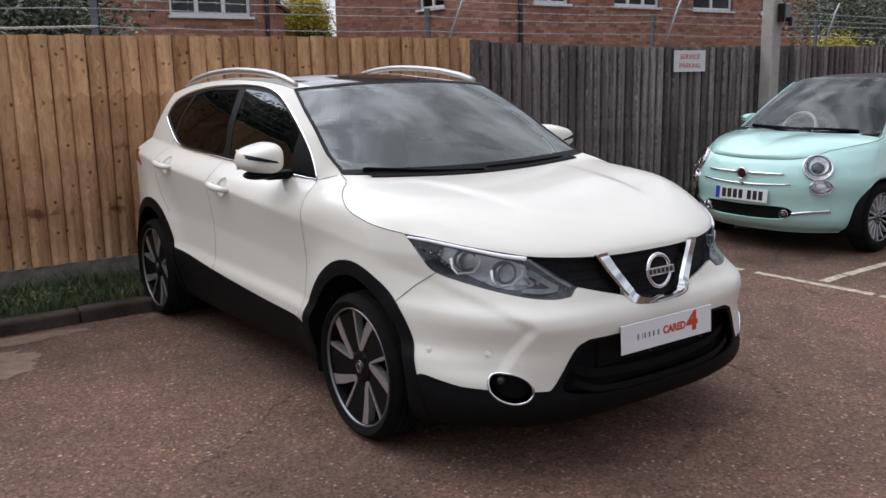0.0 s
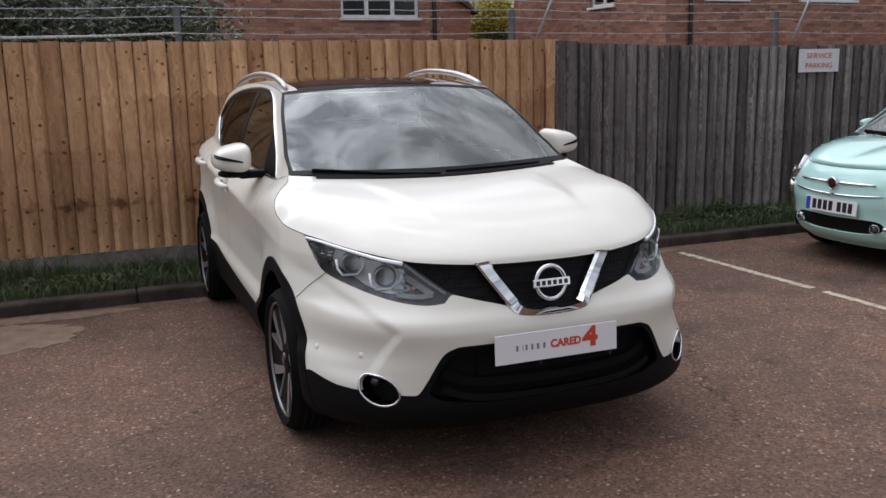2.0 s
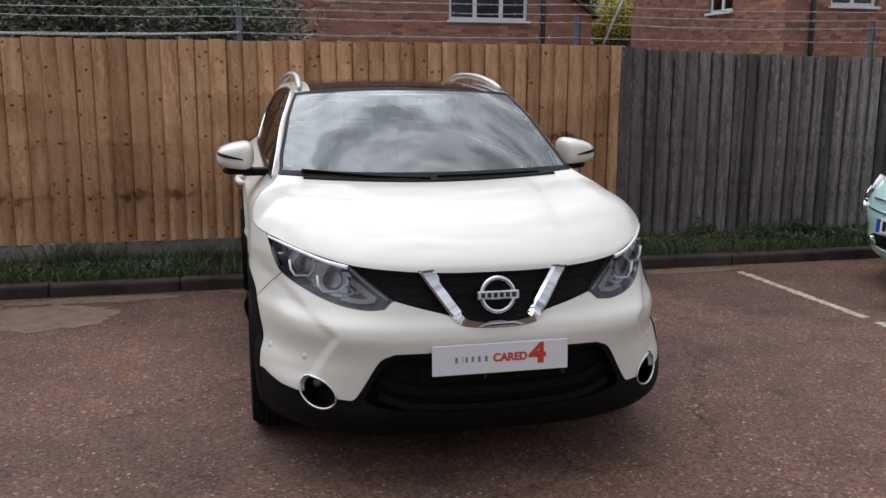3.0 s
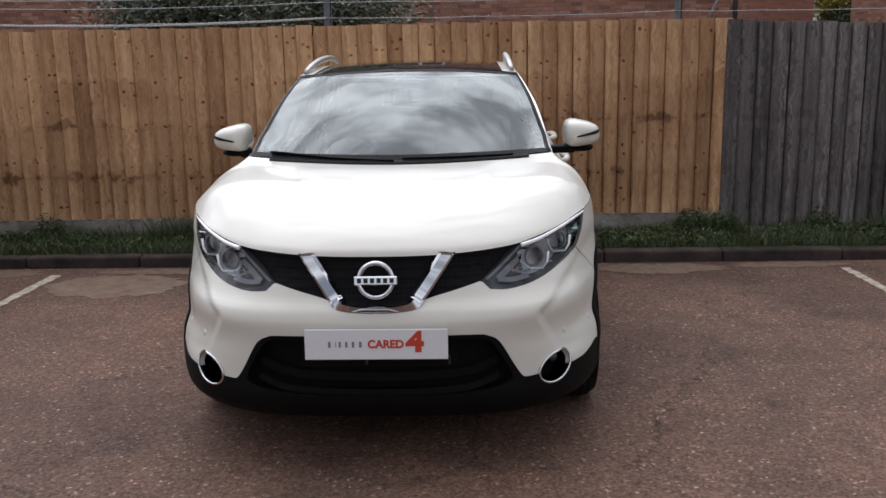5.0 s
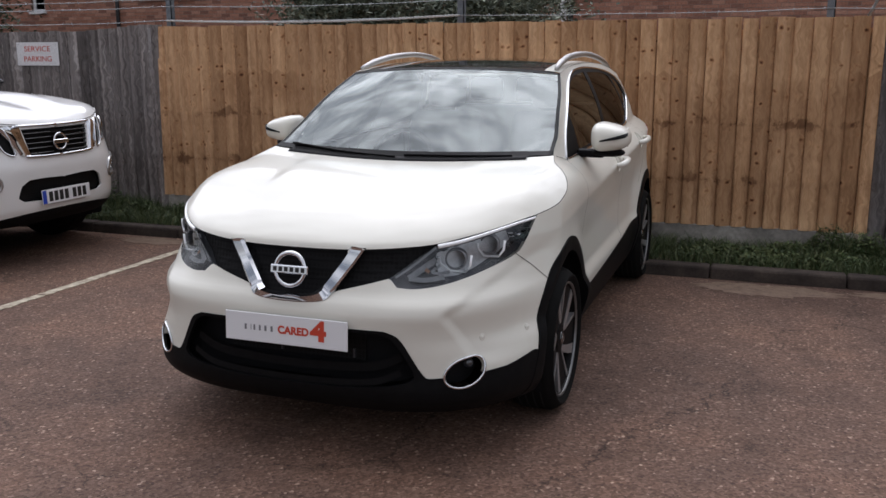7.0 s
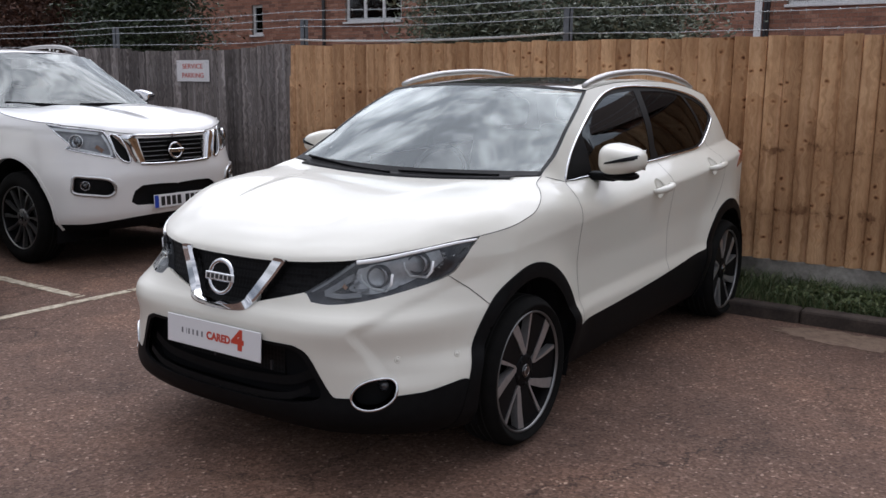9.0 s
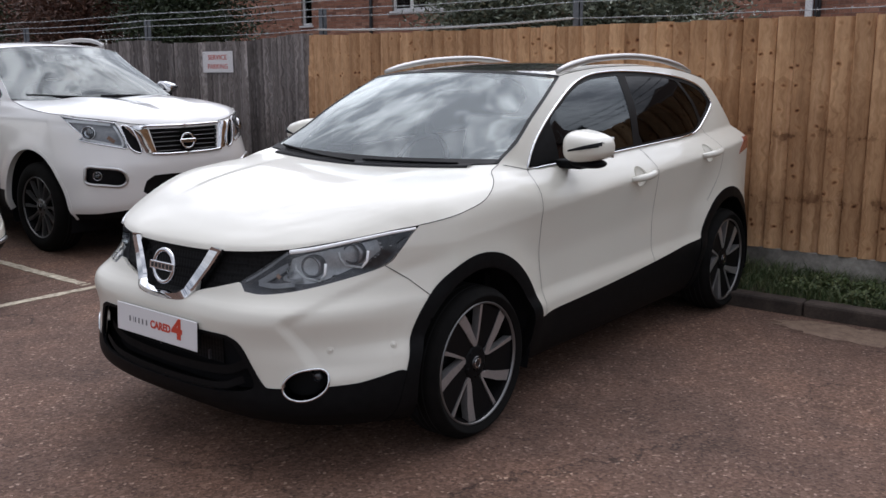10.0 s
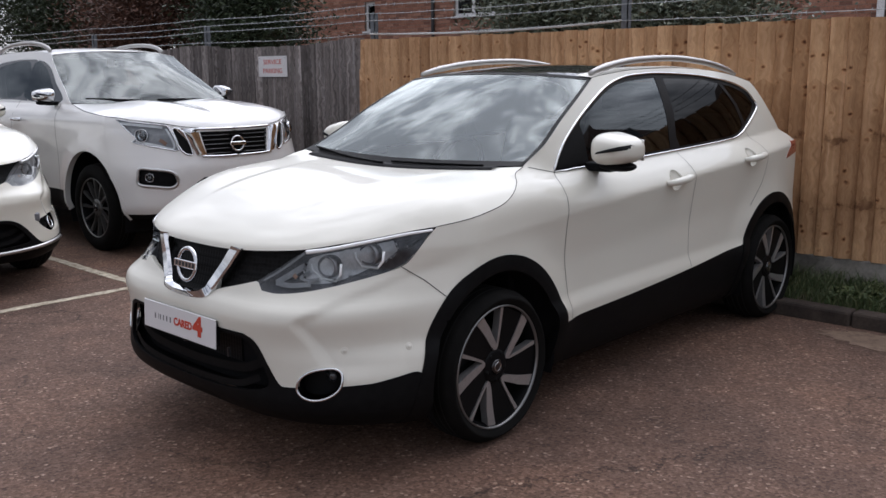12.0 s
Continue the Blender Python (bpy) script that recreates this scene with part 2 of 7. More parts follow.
def brick_material():
    m = material("red_brick", (0.3, 0.12, 0.08), 0.85, spec=0.2)
    tc = node(m, "ShaderNodeTexCoord")
    mp = node(m, "ShaderNodeSeparateXYZ")
    cb = node(m, "ShaderNodeCombineXYZ")
    ad = node(m, "ShaderNodeMath")
    m.node_tree.links.new(tc.outputs["Object"], mp.inputs[0])
    m.node_tree.links.new(mp.outputs[0], ad.inputs[0])
    m.node_tree.links.new(mp.outputs[1], ad.inputs[1])
    m.node_tree.links.new(ad.outputs[0], cb.inputs[0])
    m.node_tree.links.new(mp.outputs[2], cb.inputs[1])
    br = node(m, "ShaderNodeTexBrick", Scale=1.0)
    br.inputs["Brick Width"].default_value, br.inputs["Row Height"].default_value = 0.225, 0.075
    br.inputs["Mortar Size"].default_value, br.inputs["Mortar Smooth"].default_value = 0.006, 0.2
    br.inputs["Bias"].default_value = -0.1
    br.inputs["Color1"].default_value, br.inputs["Color2"].default_value = (0.38, 0.195, 0.138, 1), (0.27, 0.135, 0.1, 1)
    br.inputs["Mortar"].default_value = (0.3, 0.24, 0.2, 1)
    m.node_tree.links.new(cb.outputs[0], br.inputs["Vector"])
    c = mixed(m, br.outputs["Color"], ramp_of(m, noise_of(m, 0.8, 5), [(0.3, (0.75, 0.75, 0.75)), (0.7, (1.15, 1.12, 1.1))]), 1.0, "MULTIPLY")
    base(m, c)
    bump(m, br.outputs["Fac"], 0.4, -0.006)
    return m


def mottled(name, a, b, scale=6, r=0.8, bumpy=0.0):
    m = material(name, a, r, spec=0.3)
    n = noise_of(m, scale, 6, 0.65)
    c = ramp_of(m, n, [(0.3, a), (0.7, b)])
    base(m, mixed(m, c, ramp_of(m, noise_of(m, scale * 14, 3), [(0.3, (0.8, 0.8, 0.8)), (0.7, (1.15, 1.15, 1.15))]), 1.0, "MULTIPLY"))
    if bumpy:
        bump(m, n, 0.5, bumpy)
    return m


def leaf_material(name, a, b, c):
    m = material(name, a, 0.55, spec=0.4)
    geo = node(m, "ShaderNodeNewGeometry")
    base(m, ramp_of(m, geo.outputs["Random Per Island"], [(0.0, a), (0.6, b), (1.0, c)]))
    return m


M_WHITE = paint("pearl_white_paint", (0.71, 0.69, 0.615))
M_CREAM = paint("warm_white_paint", (0.74, 0.715, 0.63))
M_WHITE2 = paint("white_paint", (0.76, 0.75, 0.735))
M_WHITE.node_tree.nodes["Principled BSDF"].inputs["Coat Weight"].default_value = 0.55
M_MINT = paint("mint_paint", (0.47, 0.735, 0.675), 0.015)
M_PLASTIC = mottled("black_plastic", (0.004, 0.004, 0.0045), (0.007, 0.007, 0.0075), 30, 0.55, 0.0005)
M_PLASTIC.node_tree.nodes["Principled BSDF"].inputs["Specular IOR Level"].default_value = 0.09
M_GLOSS = material("gloss_black", (0.008, 0.008, 0.009), 0.12, coat=0.6)
M_DARK = material("dark_interior", (0.006, 0.006, 0.007), 0.8, spec=0.12)
M_SEAT = mottled("dark_upholstery", (0.02, 0.02, 0.022), (0.035, 0.035, 0.037), 12, 0.85)
M_CHROME = material("chrome", (0.68, 0.69, 0.71), 0.07, 1.0)
M_SATIN = material("satin_silver", (0.55, 0.55, 0.55), 0.32, 1.0)
M_ALLOY = mottled("machined_alloy", (0.38, 0.37, 0.37), (0.46, 0.45, 0.45), 60, 0.3)
M_ALLOY.node_tree.nodes["Principled BSDF"].inputs["Metallic"].default_value = 0.7
M_SILVER = material("silver_wheel_paint", (0.62, 0.62, 0.63), 0.35, 0.35)
M_TYRE = mottled("tyre_rubber", (0.004, 0.004, 0.004), (0.008, 0.0075, 0.007), 14, 0.85, 0.001)
M_TYRE.node_tree.nodes["Principled BSDF"].inputs["Specular IOR Level"].default_value = 0.112
M_GLASS = glass("windscreen_glass", (0.38, 0.43, 0.42), 1.83, (0.88, 0.95, 0.945), 0.065)
M_GLASS_THIN = glass("car_glass", (0.34, 0.38, 0.37), 1.72, (0.9, 0.95, 0.94), 0.04)
M_GLASS_CLEAR = glass("clear_car_glass", (0.55, 0.6, 0.59), 1.45, (0.9, 0.95, 0.94))
M_TINT = glass("tinted_glass", (0.012, 0.013, 0.013), 1.3, (0.55, 0.56, 0.57))
M_LENS = glass("clear_lens", (0.92, 0.94, 0.95), 1.45)
M_REFLECT = material("lamp_reflector", (0.72, 0.73, 0.75), 0.16, 1.0)
M_LAMPMID = mottled("grey_lamp_housing", (0.3, 0.305, 0.32), (0.46, 0.465, 0.48), 14, 0.25)
M_LAMPGUIDE = mottled("frosted_guide", (0.2, 0.205, 0.215), (0.34, 0.345, 0.36), 30, 0.3)
M_LAMPBODY = mottled("lamp_housing", (0.04, 0.041, 0.046), (0.085, 0.086, 0.094), 20, 0.3)
M_LAMPBODY.node_tree.nodes["Principled BSDF"].inputs["Metallic"].default_value = 0.5
M_LAMPPLATE = mottled("lamp_inner_plate", (0.42, 0.425, 0.44), (0.62, 0.625, 0.64), 25, 0.28)
M_LAMPPLATE.node_tree.nodes["Principled BSDF"].inputs["Metallic"].default_value = 0.3
M_LAMPGREY = material("grey_light_guide", (0.19, 0.195, 0.21), 0.35, 0.2, coat=0.5)
M_DRL = material("white_light_guide", (0.93, 0.94, 0.95), 0.2, coat=1.0)
M_AMBER = material("amber_plastic", (0.3, 0.15, 0.08), 0.3, coat=0.5)
M_RED = material("red_lamp_plastic", (0.30, 0.012, 0.012), 0.15, coat=1.0)
M_WHEELBLACK = material("wheel_black", (0.004, 0.004, 0.0045), 0.5, spec=0.12)
M_PILLAR = material("satin_black_trim", (0.005, 0.005, 0.0055), 0.5, spec=0.12)
M_RIM = material("rim_lip_grey", (0.2, 0.2, 0.2), 0.35, 0.8)
M_DISC = material("brake_steel", (0.03, 0.03, 0.03), 0.6, 0.6)
M_GAP = material("panel_gap", (0.004, 0.004, 0.004), 0.9)
M_PLATE = paint("white_plate", (0.74, 0.74, 0.75))
M_PRINT_GREY = material("grey_print", (0.18, 0.18, 0.19), 0.5)
M_PRINT_RED = material("red_print", (0.52, 0.05, 0.02), 0.5)
M_PRINT_BLACK = material("black_print", (0.01, 0.01, 0.01), 0.5)
M_BLUE = material("blue_band", (0.02, 0.06, 0.4), 0.4)
M_ASPHALT = asphalt_material()
M_NEWWOOD = wood_material("new_fence_wood", (0.37, 0.208, 0.112), (0.605, 0.382, 0.218), (0.77, 0.522, 0.33), 1.0)
M_OLDWOOD = wood_material("weathered_wood", (0.068, 0.062, 0.063), (0.205, 0.19, 0.193), (0.455, 0.425, 0.431), 0.35, 1.0)
M_CONCRETE = mottled("concrete", (0.3, 0.28, 0.25), (0.42, 0.4, 0.36), 5, 0.9, 0.003)
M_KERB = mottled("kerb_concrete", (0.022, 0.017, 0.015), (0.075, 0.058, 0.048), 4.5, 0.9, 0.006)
M_LINE = mottled("worn_road_paint", (0.19, 0.15, 0.105), (0.66, 0.595, 0.465), 17, 0.75)
M_SAND = mottled("sandy_tarmac", (0.135, 0.09, 0.064), (0.235, 0.17, 0.125), 7, 0.95, 0.004)
M_GRAVEL = mottled("dirty_concrete", (0.1, 0.09, 0.08), (0.4, 0.37, 0.33), 2.2, 0.9, 0.003)
M_GRIT = mottled("pale_grit", (0.12, 0.08, 0.058), (0.21, 0.15, 0.11), 16, 0.95, 0.004)
M_SOIL = mottled("soil", (0.05, 0.038, 0.027), (0.10, 0.08, 0.055), 8, 0.95, 0.01)
M_GRASS = leaf_material("grass", (0.034, 0.055, 0.02), (0.062, 0.09, 0.032), (0.15, 0.155, 0.075))
M_WEED = leaf_material("weed_leaves", (0.028, 0.048, 0.013), (0.055, 0.082, 0.025), (0.14, 0.16, 0.065))
M_LEAF = leaf_material("bush_leaves", (0.05, 0.064, 0.043), (0.11, 0.132, 0.09), (0.24, 0.26, 0.19))
M_LEAF_DARK = leaf_material("dark_leaves", (0.015, 0.025, 0.012), (0.03, 0.045, 0.02), (0.05, 0.07, 0.03))
M_LEAF_RED = leaf_material("copper_leaves", (0.05, 0.024, 0.016), (0.10, 0.045, 0.03), (0.15, 0.075, 0.045))
M_LEAF_YELLOW = leaf_material("yellow_leaves", (0.26, 0.23, 0.03), (0.42, 0.36, 0.05), (0.55, 0.48, 0.10))
M_BARK = mottled("bark", (0.05, 0.04, 0.03), (0.10, 0.08, 0.06), 10, 0.95, 0.01)
M_BRICK = brick_material()
M_MORTAR = mottled("mortar", (0.2, 0.155, 0.125), (0.31, 0.25, 0.21), 9, 0.95, 0.002)


def single_brick_material():
    m = material("single_brick", (0.3, 0.12, 0.08), 0.85, spec=0.2)
    geo, info = node(m, "ShaderNodeNewGeometry"), node(m, "ShaderNodeObjectInfo")
    add = node(m, "ShaderNodeMath")
    m.node_tree.links.new(geo.outputs["Random Per Island"], add.inputs[0])
    m.node_tree.links.new(info.outputs["Random"], add.inputs[1])
    fr = node(m, "ShaderNodeMath")
    fr.operation = "FRACT"
    m.node_tree.links.new(add.outputs[0], fr.inputs[0])
    c = ramp_of(m, fr.outputs[0], [(0.0, (0.22, 0.118, 0.09)), (0.25, (0.31, 0.155, 0.11)), (0.7, (0.38, 0.195, 0.138)), (1.0, (0.45, 0.255, 0.185))])
    c = mixed(m, c, ramp_of(m, noise_of(m, 30, 4), [(0.3, (0.7, 0.7, 0.7)), (0.6, (1.08, 1.06, 1.05))]), 1.0, "MULTIPLY")
    base(m, c)
    return m


M_ONE_BRICK = single_brick_material()
M_FRAME = mottled("white_upvc", (0.72, 0.73, 0.74), (0.8, 0.8, 0.8), 3, 0.4)
M_PANE = glass("window_pane", (0.22, 0.24, 0.25), 1.5)
M_PIPE = material("black_downpipe", (0.02, 0.02, 0.022), 0.5)
M_ROOF = mottled("roof_tiles", (0.09, 0.06, 0.05), (0.15, 0.1, 0.08), 5, 0.9, 0.01)
M_GALV = mottled("galvanised_steel", (0.34, 0.36, 0.37), (0.46, 0.48, 0.49), 18, 0.5)
M_GALV.node_tree.nodes["Principled BSDF"].inputs["Metallic"].default_value = 0.5
M_CORD = mottled("pale_cord", (0.42, 0.42, 0.41), (0.6, 0.6, 0.59), 30, 0.6)
M_POST = mottled("dull_steel_post", (0.1, 0.11, 0.125), (0.17, 0.185, 0.2), 12, 0.6)
M_SIGN = mottled("sign_board", (0.62, 0.6, 0.6), (0.7, 0.68, 0.68), 5, 0.5)


# ---- building helpers ----
def empty(name, m, label, category, group="", kind=""):
    ob = new(name)
    ob.matrix_world = m
    return tagged(ob, label, category, group, kind)


def link(name, verts, faces, mat, parent=None, label="", smooth=True, normals=None):
    me = bpy.data.meshes.new(name)
    me.from_pydata([tuple(map(float, v)) for v in verts], [], [tuple(map(int, f)) for f in faces])
    if smooth:
        me.polygons.foreach_set("use_smooth", [True] * len(me.polygons))
    me.materials.append(mat)
    me.update()
    if normals is not None:
        me.normals_split_custom_set_from_vertices([tuple(map(float, q)) for q in normals])
    ob = new(name, me)
    ob.parent = parent
    return tagged(ob, label) if label else ob


def part(name, bm, mat, parent=None, label="", smooth=False):
    bmesh.ops.recalc_face_normals(bm, faces=bm.faces)
    me = bpy.data.meshes.new(name)
    bm.to_mesh(me)
    bm.free()
    if smooth:
        me.polygons.foreach_set("use_smooth", [True] * len(me.polygons))
    me.materials.append(mat)
    ob = new(name, me)
    ob.parent = parent
    return tagged(ob, label) if label else ob


def boxes(*dims, bevel=0.0, segs=1, bm=None):
    """A bmesh of boxes, each (x0, x1, y0, y1, z0, z1)."""
    bm = bm or bmesh.new()
    for x0, x1, y0, y1, z0, z1 in dims:
        vs = bmesh.ops.create_cube(bm, size=1)["verts"]
        for v in vs:
            v.co = Vector(((x0 + x1) / 2 + v.co.x * (x1 - x0), (y0 + y1) / 2 + v.co.y * (y1 - y0), (z0 + z1) / 2 + v.co.z * (z1 - z0)))
        if bevel:
            bmesh.ops.bevel(bm, geom=list({e for v in vs for e in v.link_edges}), offset=bevel, segments=segs, affect="EDGES", profile=0.5)
    return bm


def tube_arrays(path, radius, sides=8, closed=False):
    """Verts and faces of a tube along a path; radius a number or one for each point."""
    p = np.array(path, float)
    n = len(p)
    tang = np.roll(p, -1, 0) - np.roll(p, 1, 0)
    if not closed:
        tang[0], tang[-1] = p[1] - p[0], p[-1] - p[-2]
    tang /= np.linalg.norm(tang, axis=1)[:, None] + 1e-12
    r = np.broadcast_to(np.array(radius, float), (n,))
    up = np.array([0, 0, 1.0]) if abs(tang[0][2]) < 0.9 else np.array([1.0, 0, 0])
    V, a = [], np.linspace(0, 2 * math.pi, sides, endpoint=False)
    for i in range(n):
        s = np.cross(tang[i], up)
        s /= np.linalg.norm(s) + 1e-12
        up = np.cross(s, tang[i])
        V += [p[i] + r[i] * (math.cos(t) * s + math.sin(t) * up) for t in a]
    F = []
    for i in range(n if closed else n - 1):
        j = (i + 1) % n
        F += [(i * sides + k, i * sides + (k + 1) % sides, j * sides + (k + 1) % sides, j * sides + k) for k in range(sides)]
    if not closed:
        F += [tuple(range(sides))[::-1], tuple((n - 1) * sides + k for k in range(sides))]
    return V, F


def tube(name, path, radius, mat, parent=None, label="", sides=8, closed=False):
    return link(name, *tube_arrays(path, radius, sides, closed), mat, parent, label)


def lathe(profile, segs=64):
    """A surface of revolution round the x axis of a profile of (x, r)."""
    n = len(profile)
    V = [(x, r * math.sin(a), r * math.cos(a)) for a in np.linspace(0, 2 * math.pi, segs, endpoint=False) for x, r in profile]
    F = [(i * n + k, i * n + k + 1, (i + 1) % segs * n + k + 1, (i + 1) % segs * n + k) for i in range(segs) for k in range(n - 1)]
    return V, F


def smooth_line(points, n=8, closed=False):
    """A Catmull-Rom line through the points, n steps for each span."""
    p = np.array(points, float)
    m = len(p)
    out = []
    for i in range(m if closed else m - 1):
        if closed:
            a, b, c, d = p[i - 1], p[i], p[(i + 1) % m], p[(i + 2) % m]
        else:
            b, c = p[i], p[i + 1]
            a, d = (p[i - 1] if i else 2 * b - c), (p[i + 2] if i + 2 < m else 2 * c - b)
        for t in np.linspace(0, 1, n, endpoint=False):
            out.append(0.5 * (2 * b + (c - a) * t + (2 * a - 5 * b + 4 * c - d) * t * t + (3 * b - a - 3 * c + d) * t ** 3))
    if not closed:
        out.append(p[-1])
    return np.array(out)


def eased(xs, ys):
    """A monotone cubic through (xs, ys), flat past the ends."""
    xs, ys = np.array(xs, float), np.array(ys, float)
    d = np.diff(ys) / np.diff(xs)
    m = np.zeros(len(xs))
    m[0], m[-1] = d[0], d[-1]
    for i in range(1, len(xs) - 1):
        m[i] = 0 if d[i - 1] * d[i] <= 0 else 2 * d[i - 1] * d[i] / (d[i - 1] + d[i])

    def f(x):
        x = np.clip(np.asarray(x, float), xs[0], xs[-1])
        i = np.clip(np.searchsorted(xs, x) - 1, 0, len(xs) - 2)
        h = xs[i + 1] - xs[i]
        t = (x - xs[i]) / h
        return (1 + 2 * t) * (1 - t) ** 2 * ys[i] + t * (1 - t) ** 2 * h * m[i] + t * t * (3 - 2 * t) * ys[i + 1] + t * t * (t - 1) * h * m[i + 1]
    return f


def text_part(name, words, size, mat, parent, m, depth=0.001, label="", width=None, bold=0.0):
    """Words in the built-in font as a mesh, centred at the pose m."""
    cu = bpy.data.curves.new(name, "FONT")
    cu.body, cu.size, cu.extrude, cu.align_x, cu.align_y = words, size, depth, "CENTER", "CENTER"
    cu.offset = bold
    tmp = new(name + "_curve", cu)
    me = bpy.data.meshes.new_from_object(tmp)
    bpy.data.objects.remove(tmp)
    bpy.data.curves.remove(cu)
    if width:
        xs = [v.co.x for v in me.vertices]
        k = width / (max(xs) - min(xs))
        for v in me.vertices:
            v.co.x *= k
    me.materials.clear()
    me.materials.append(mat)
    ob = new(name, me)
    ob.parent = parent
    ob.matrix_local = m
    return tagged(ob, label) if label else ob


# ---- ground, kerb and lines ----
GROUND_Y, FENCE_Y = 2.74, 3.58
bm = bmesh.new()
bmesh.ops.create_grid(bm, x_segments=40, y_segments=40, size=300)
tagged(part("ground", bm, M_ASPHALT), "brown worn tarmac of a car park with cracks", "ground", kind="structure")


def patch(name, outline, z, mat, label, category):
    """A thin flat piece laid on the tarmac."""
    bm = bmesh.new()
    f = bm.faces.new([bm.verts.new((x, y, z)) for x, y in outline])
    ex = bmesh.ops.extrude_face_region(bm, geom=[f])
    for v in ex["geom"]:
        if isinstance(v, bmesh.types.BMVert):
            v.co.z = 0.0005
    return tagged(part(name, bm, mat), label, category, kind="structure")


def road_line(x0, y0, x1, y1, w, breaks=()):
    rnd = random.Random(int(1000 * (x0 + y1)) + 7)
    d = Vector((x1 - x0, y1 - y0))
    length = d.length
    d.normalize()
    s = Vector((-d.y, d.x))
    cuts, a = [], 0.0
    for b0, b1 in list(breaks) + [(length, length)]:
        cuts.append((a, b0))
        a = b1
    for a, b in cuts:
        n = max(2, int((b - a) / 0.05))
        left = [Vector((x0, y0)) + d * (a + (b - a) * i / n) + s * (w / 2 + rnd.uniform(-0.014, 0.004)) for i in range(n + 1)]
        right = [Vector((x0, y0)) + d * (a + (b - a) * i / n) - s * (w / 2 + rnd.uniform(-0.014, 0.004)) for i in range(n + 1)]
        patch("bay_line", [(p.x, p.y) for p in left] + [(p.x, p.y) for p in reversed(right)], 0.004, M_LINE, "worn cream painted parking bay line on the tarmac", "bay line")


road_line(-2.83, 2.5, -2.9, -1.6, 0.085, [(1.72, 1.74)])
road_line(-2.98, 0.45, -4.9, 0.45, 0.085, [(0.02, 0.06), (0.5, 0.52)])
road_line(3.13, 2.48, 3.22, -1.6, 0.075, [(1.5, 1.62), (2.55, 2.6)])
road_line(3.28, 0.37, 5.6, 0.43, 0.085, [(0.3, 0.33)])

rnd = random.Random(5)
blob = [(-2.25 + (0.5 + rnd.uniform(-0.06, 0.06)) * math.cos(a), 2.15 + (0.34 + rnd.uniform(-0.05, 0.05)) * math.sin(a)) for a in np.linspace(0, 2 * math.pi, 40, endpoint=False)]
patch("tarmac_patch", blob, 0.003, M_SAND, "pale sandy patch on the tarmac beside the kerb", "patch")

rnd = random.Random(8)
for gx, gw, gy in ((-3.3, 0.35, 0.16), (-1.9, 0.6, 0.13), (-0.7, 0.3, 0.1), (1.75, 0.5, 0.2), (2.75, 0.45, 0.12)):
    edge = [(gx + gw * math.cos(a) * rnd.uniform(0.75, 1.15), GROUND_Y - 0.02 - gy + gy * math.sin(a) * rnd.uniform(0.6, 0.95)) for a in np.linspace(0, 2 * math.pi, 36, endpoint=False)]
    patch("kerb_grit", edge, 0.003, M_GRIT, "pale grit washed against the foot of the kerb", "grit")


def kerb():
    root = empty("kerb", pose(0, 0, 0), "low dark concrete kerb edging the grass strip", "kerb", kind="structure")
    rnd = random.Random(3)
    x = -16.0
    while x < 20:
        w = 0.915
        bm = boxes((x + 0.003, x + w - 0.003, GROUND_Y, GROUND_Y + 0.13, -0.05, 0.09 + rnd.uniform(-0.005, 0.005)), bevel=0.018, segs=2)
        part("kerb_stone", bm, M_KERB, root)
        x += w
    return root


kerb()
bm = bmesh.new()
nx, ny = 260, 12
rows = [[bm.verts.new((-16 + 36 * i / nx, GROUND_Y + 0.12 + 3.2 * j / ny, 0.065 + 0.03 * noise.noise(Vector((i * 0.3, j * 0.8, 2))))) for j in range(ny + 1)] for i in range(nx + 1)]
for i in range(nx):
    for j in range(ny):
        bm.faces.new((rows[i][j], rows[i + 1][j], rows[i + 1][j + 1], rows[i][j + 1]))
tagged(part("verge_soil", bm, M_SOIL, smooth=True), "dark soil of the verge under the fence", "soil", kind="structure")


def blades(name, n, xr, yr, hr, mat, seed, label, width=0.006, z0=0.065, flat=0.25, dense=None):
    """Bent leaf blades, each of two quads."""
    rnd = random.Random(seed)
    V, F = [], []
    for _ in range(n):
        x, y = rnd.uniform(*xr), rnd.uniform(*yr)
        if dense and noise.noise(Vector((x * 1.3, y * 2, seed))) < dense - 0.5 + rnd.uniform(-0.25, 0.25):
            continue
        a, h, w = rnd.uniform(0, 6.283), rnd.uniform(*hr) * (0.6 + 0.8 * abs(noise.noise(Vector((x * 0.9, y, seed + 9))))), width * rnd.uniform(0.6, 1.4)
        b = rnd.uniform(0, 6.283)
        dx, dy, lx, ly = math.cos(a) * w, math.sin(a) * w, math.cos(b) * h * flat, math.sin(b) * h * flat
        i = len(V)
        V += [(x - dx, y - dy, z0 - 0.03), (x + dx, y + dy, z0 - 0.03), (x + lx * 0.4 + dx * 0.8, y + ly * 0.4 + dy * 0.8, z0 + h * 0.6), (x + lx * 0.4 - dx * 0.8, y + ly * 0.4 - dy * 0.8, z0 + h * 0.6), (x + lx, y + ly, z0 + h)]
        F += [(i, i + 1, i + 2, i + 3), (i + 3, i + 2, i + 4)]
    ob = link(name, V, F, mat, smooth=False)
    return tagged(ob, label, name.replace("_", " "), kind="stuff")


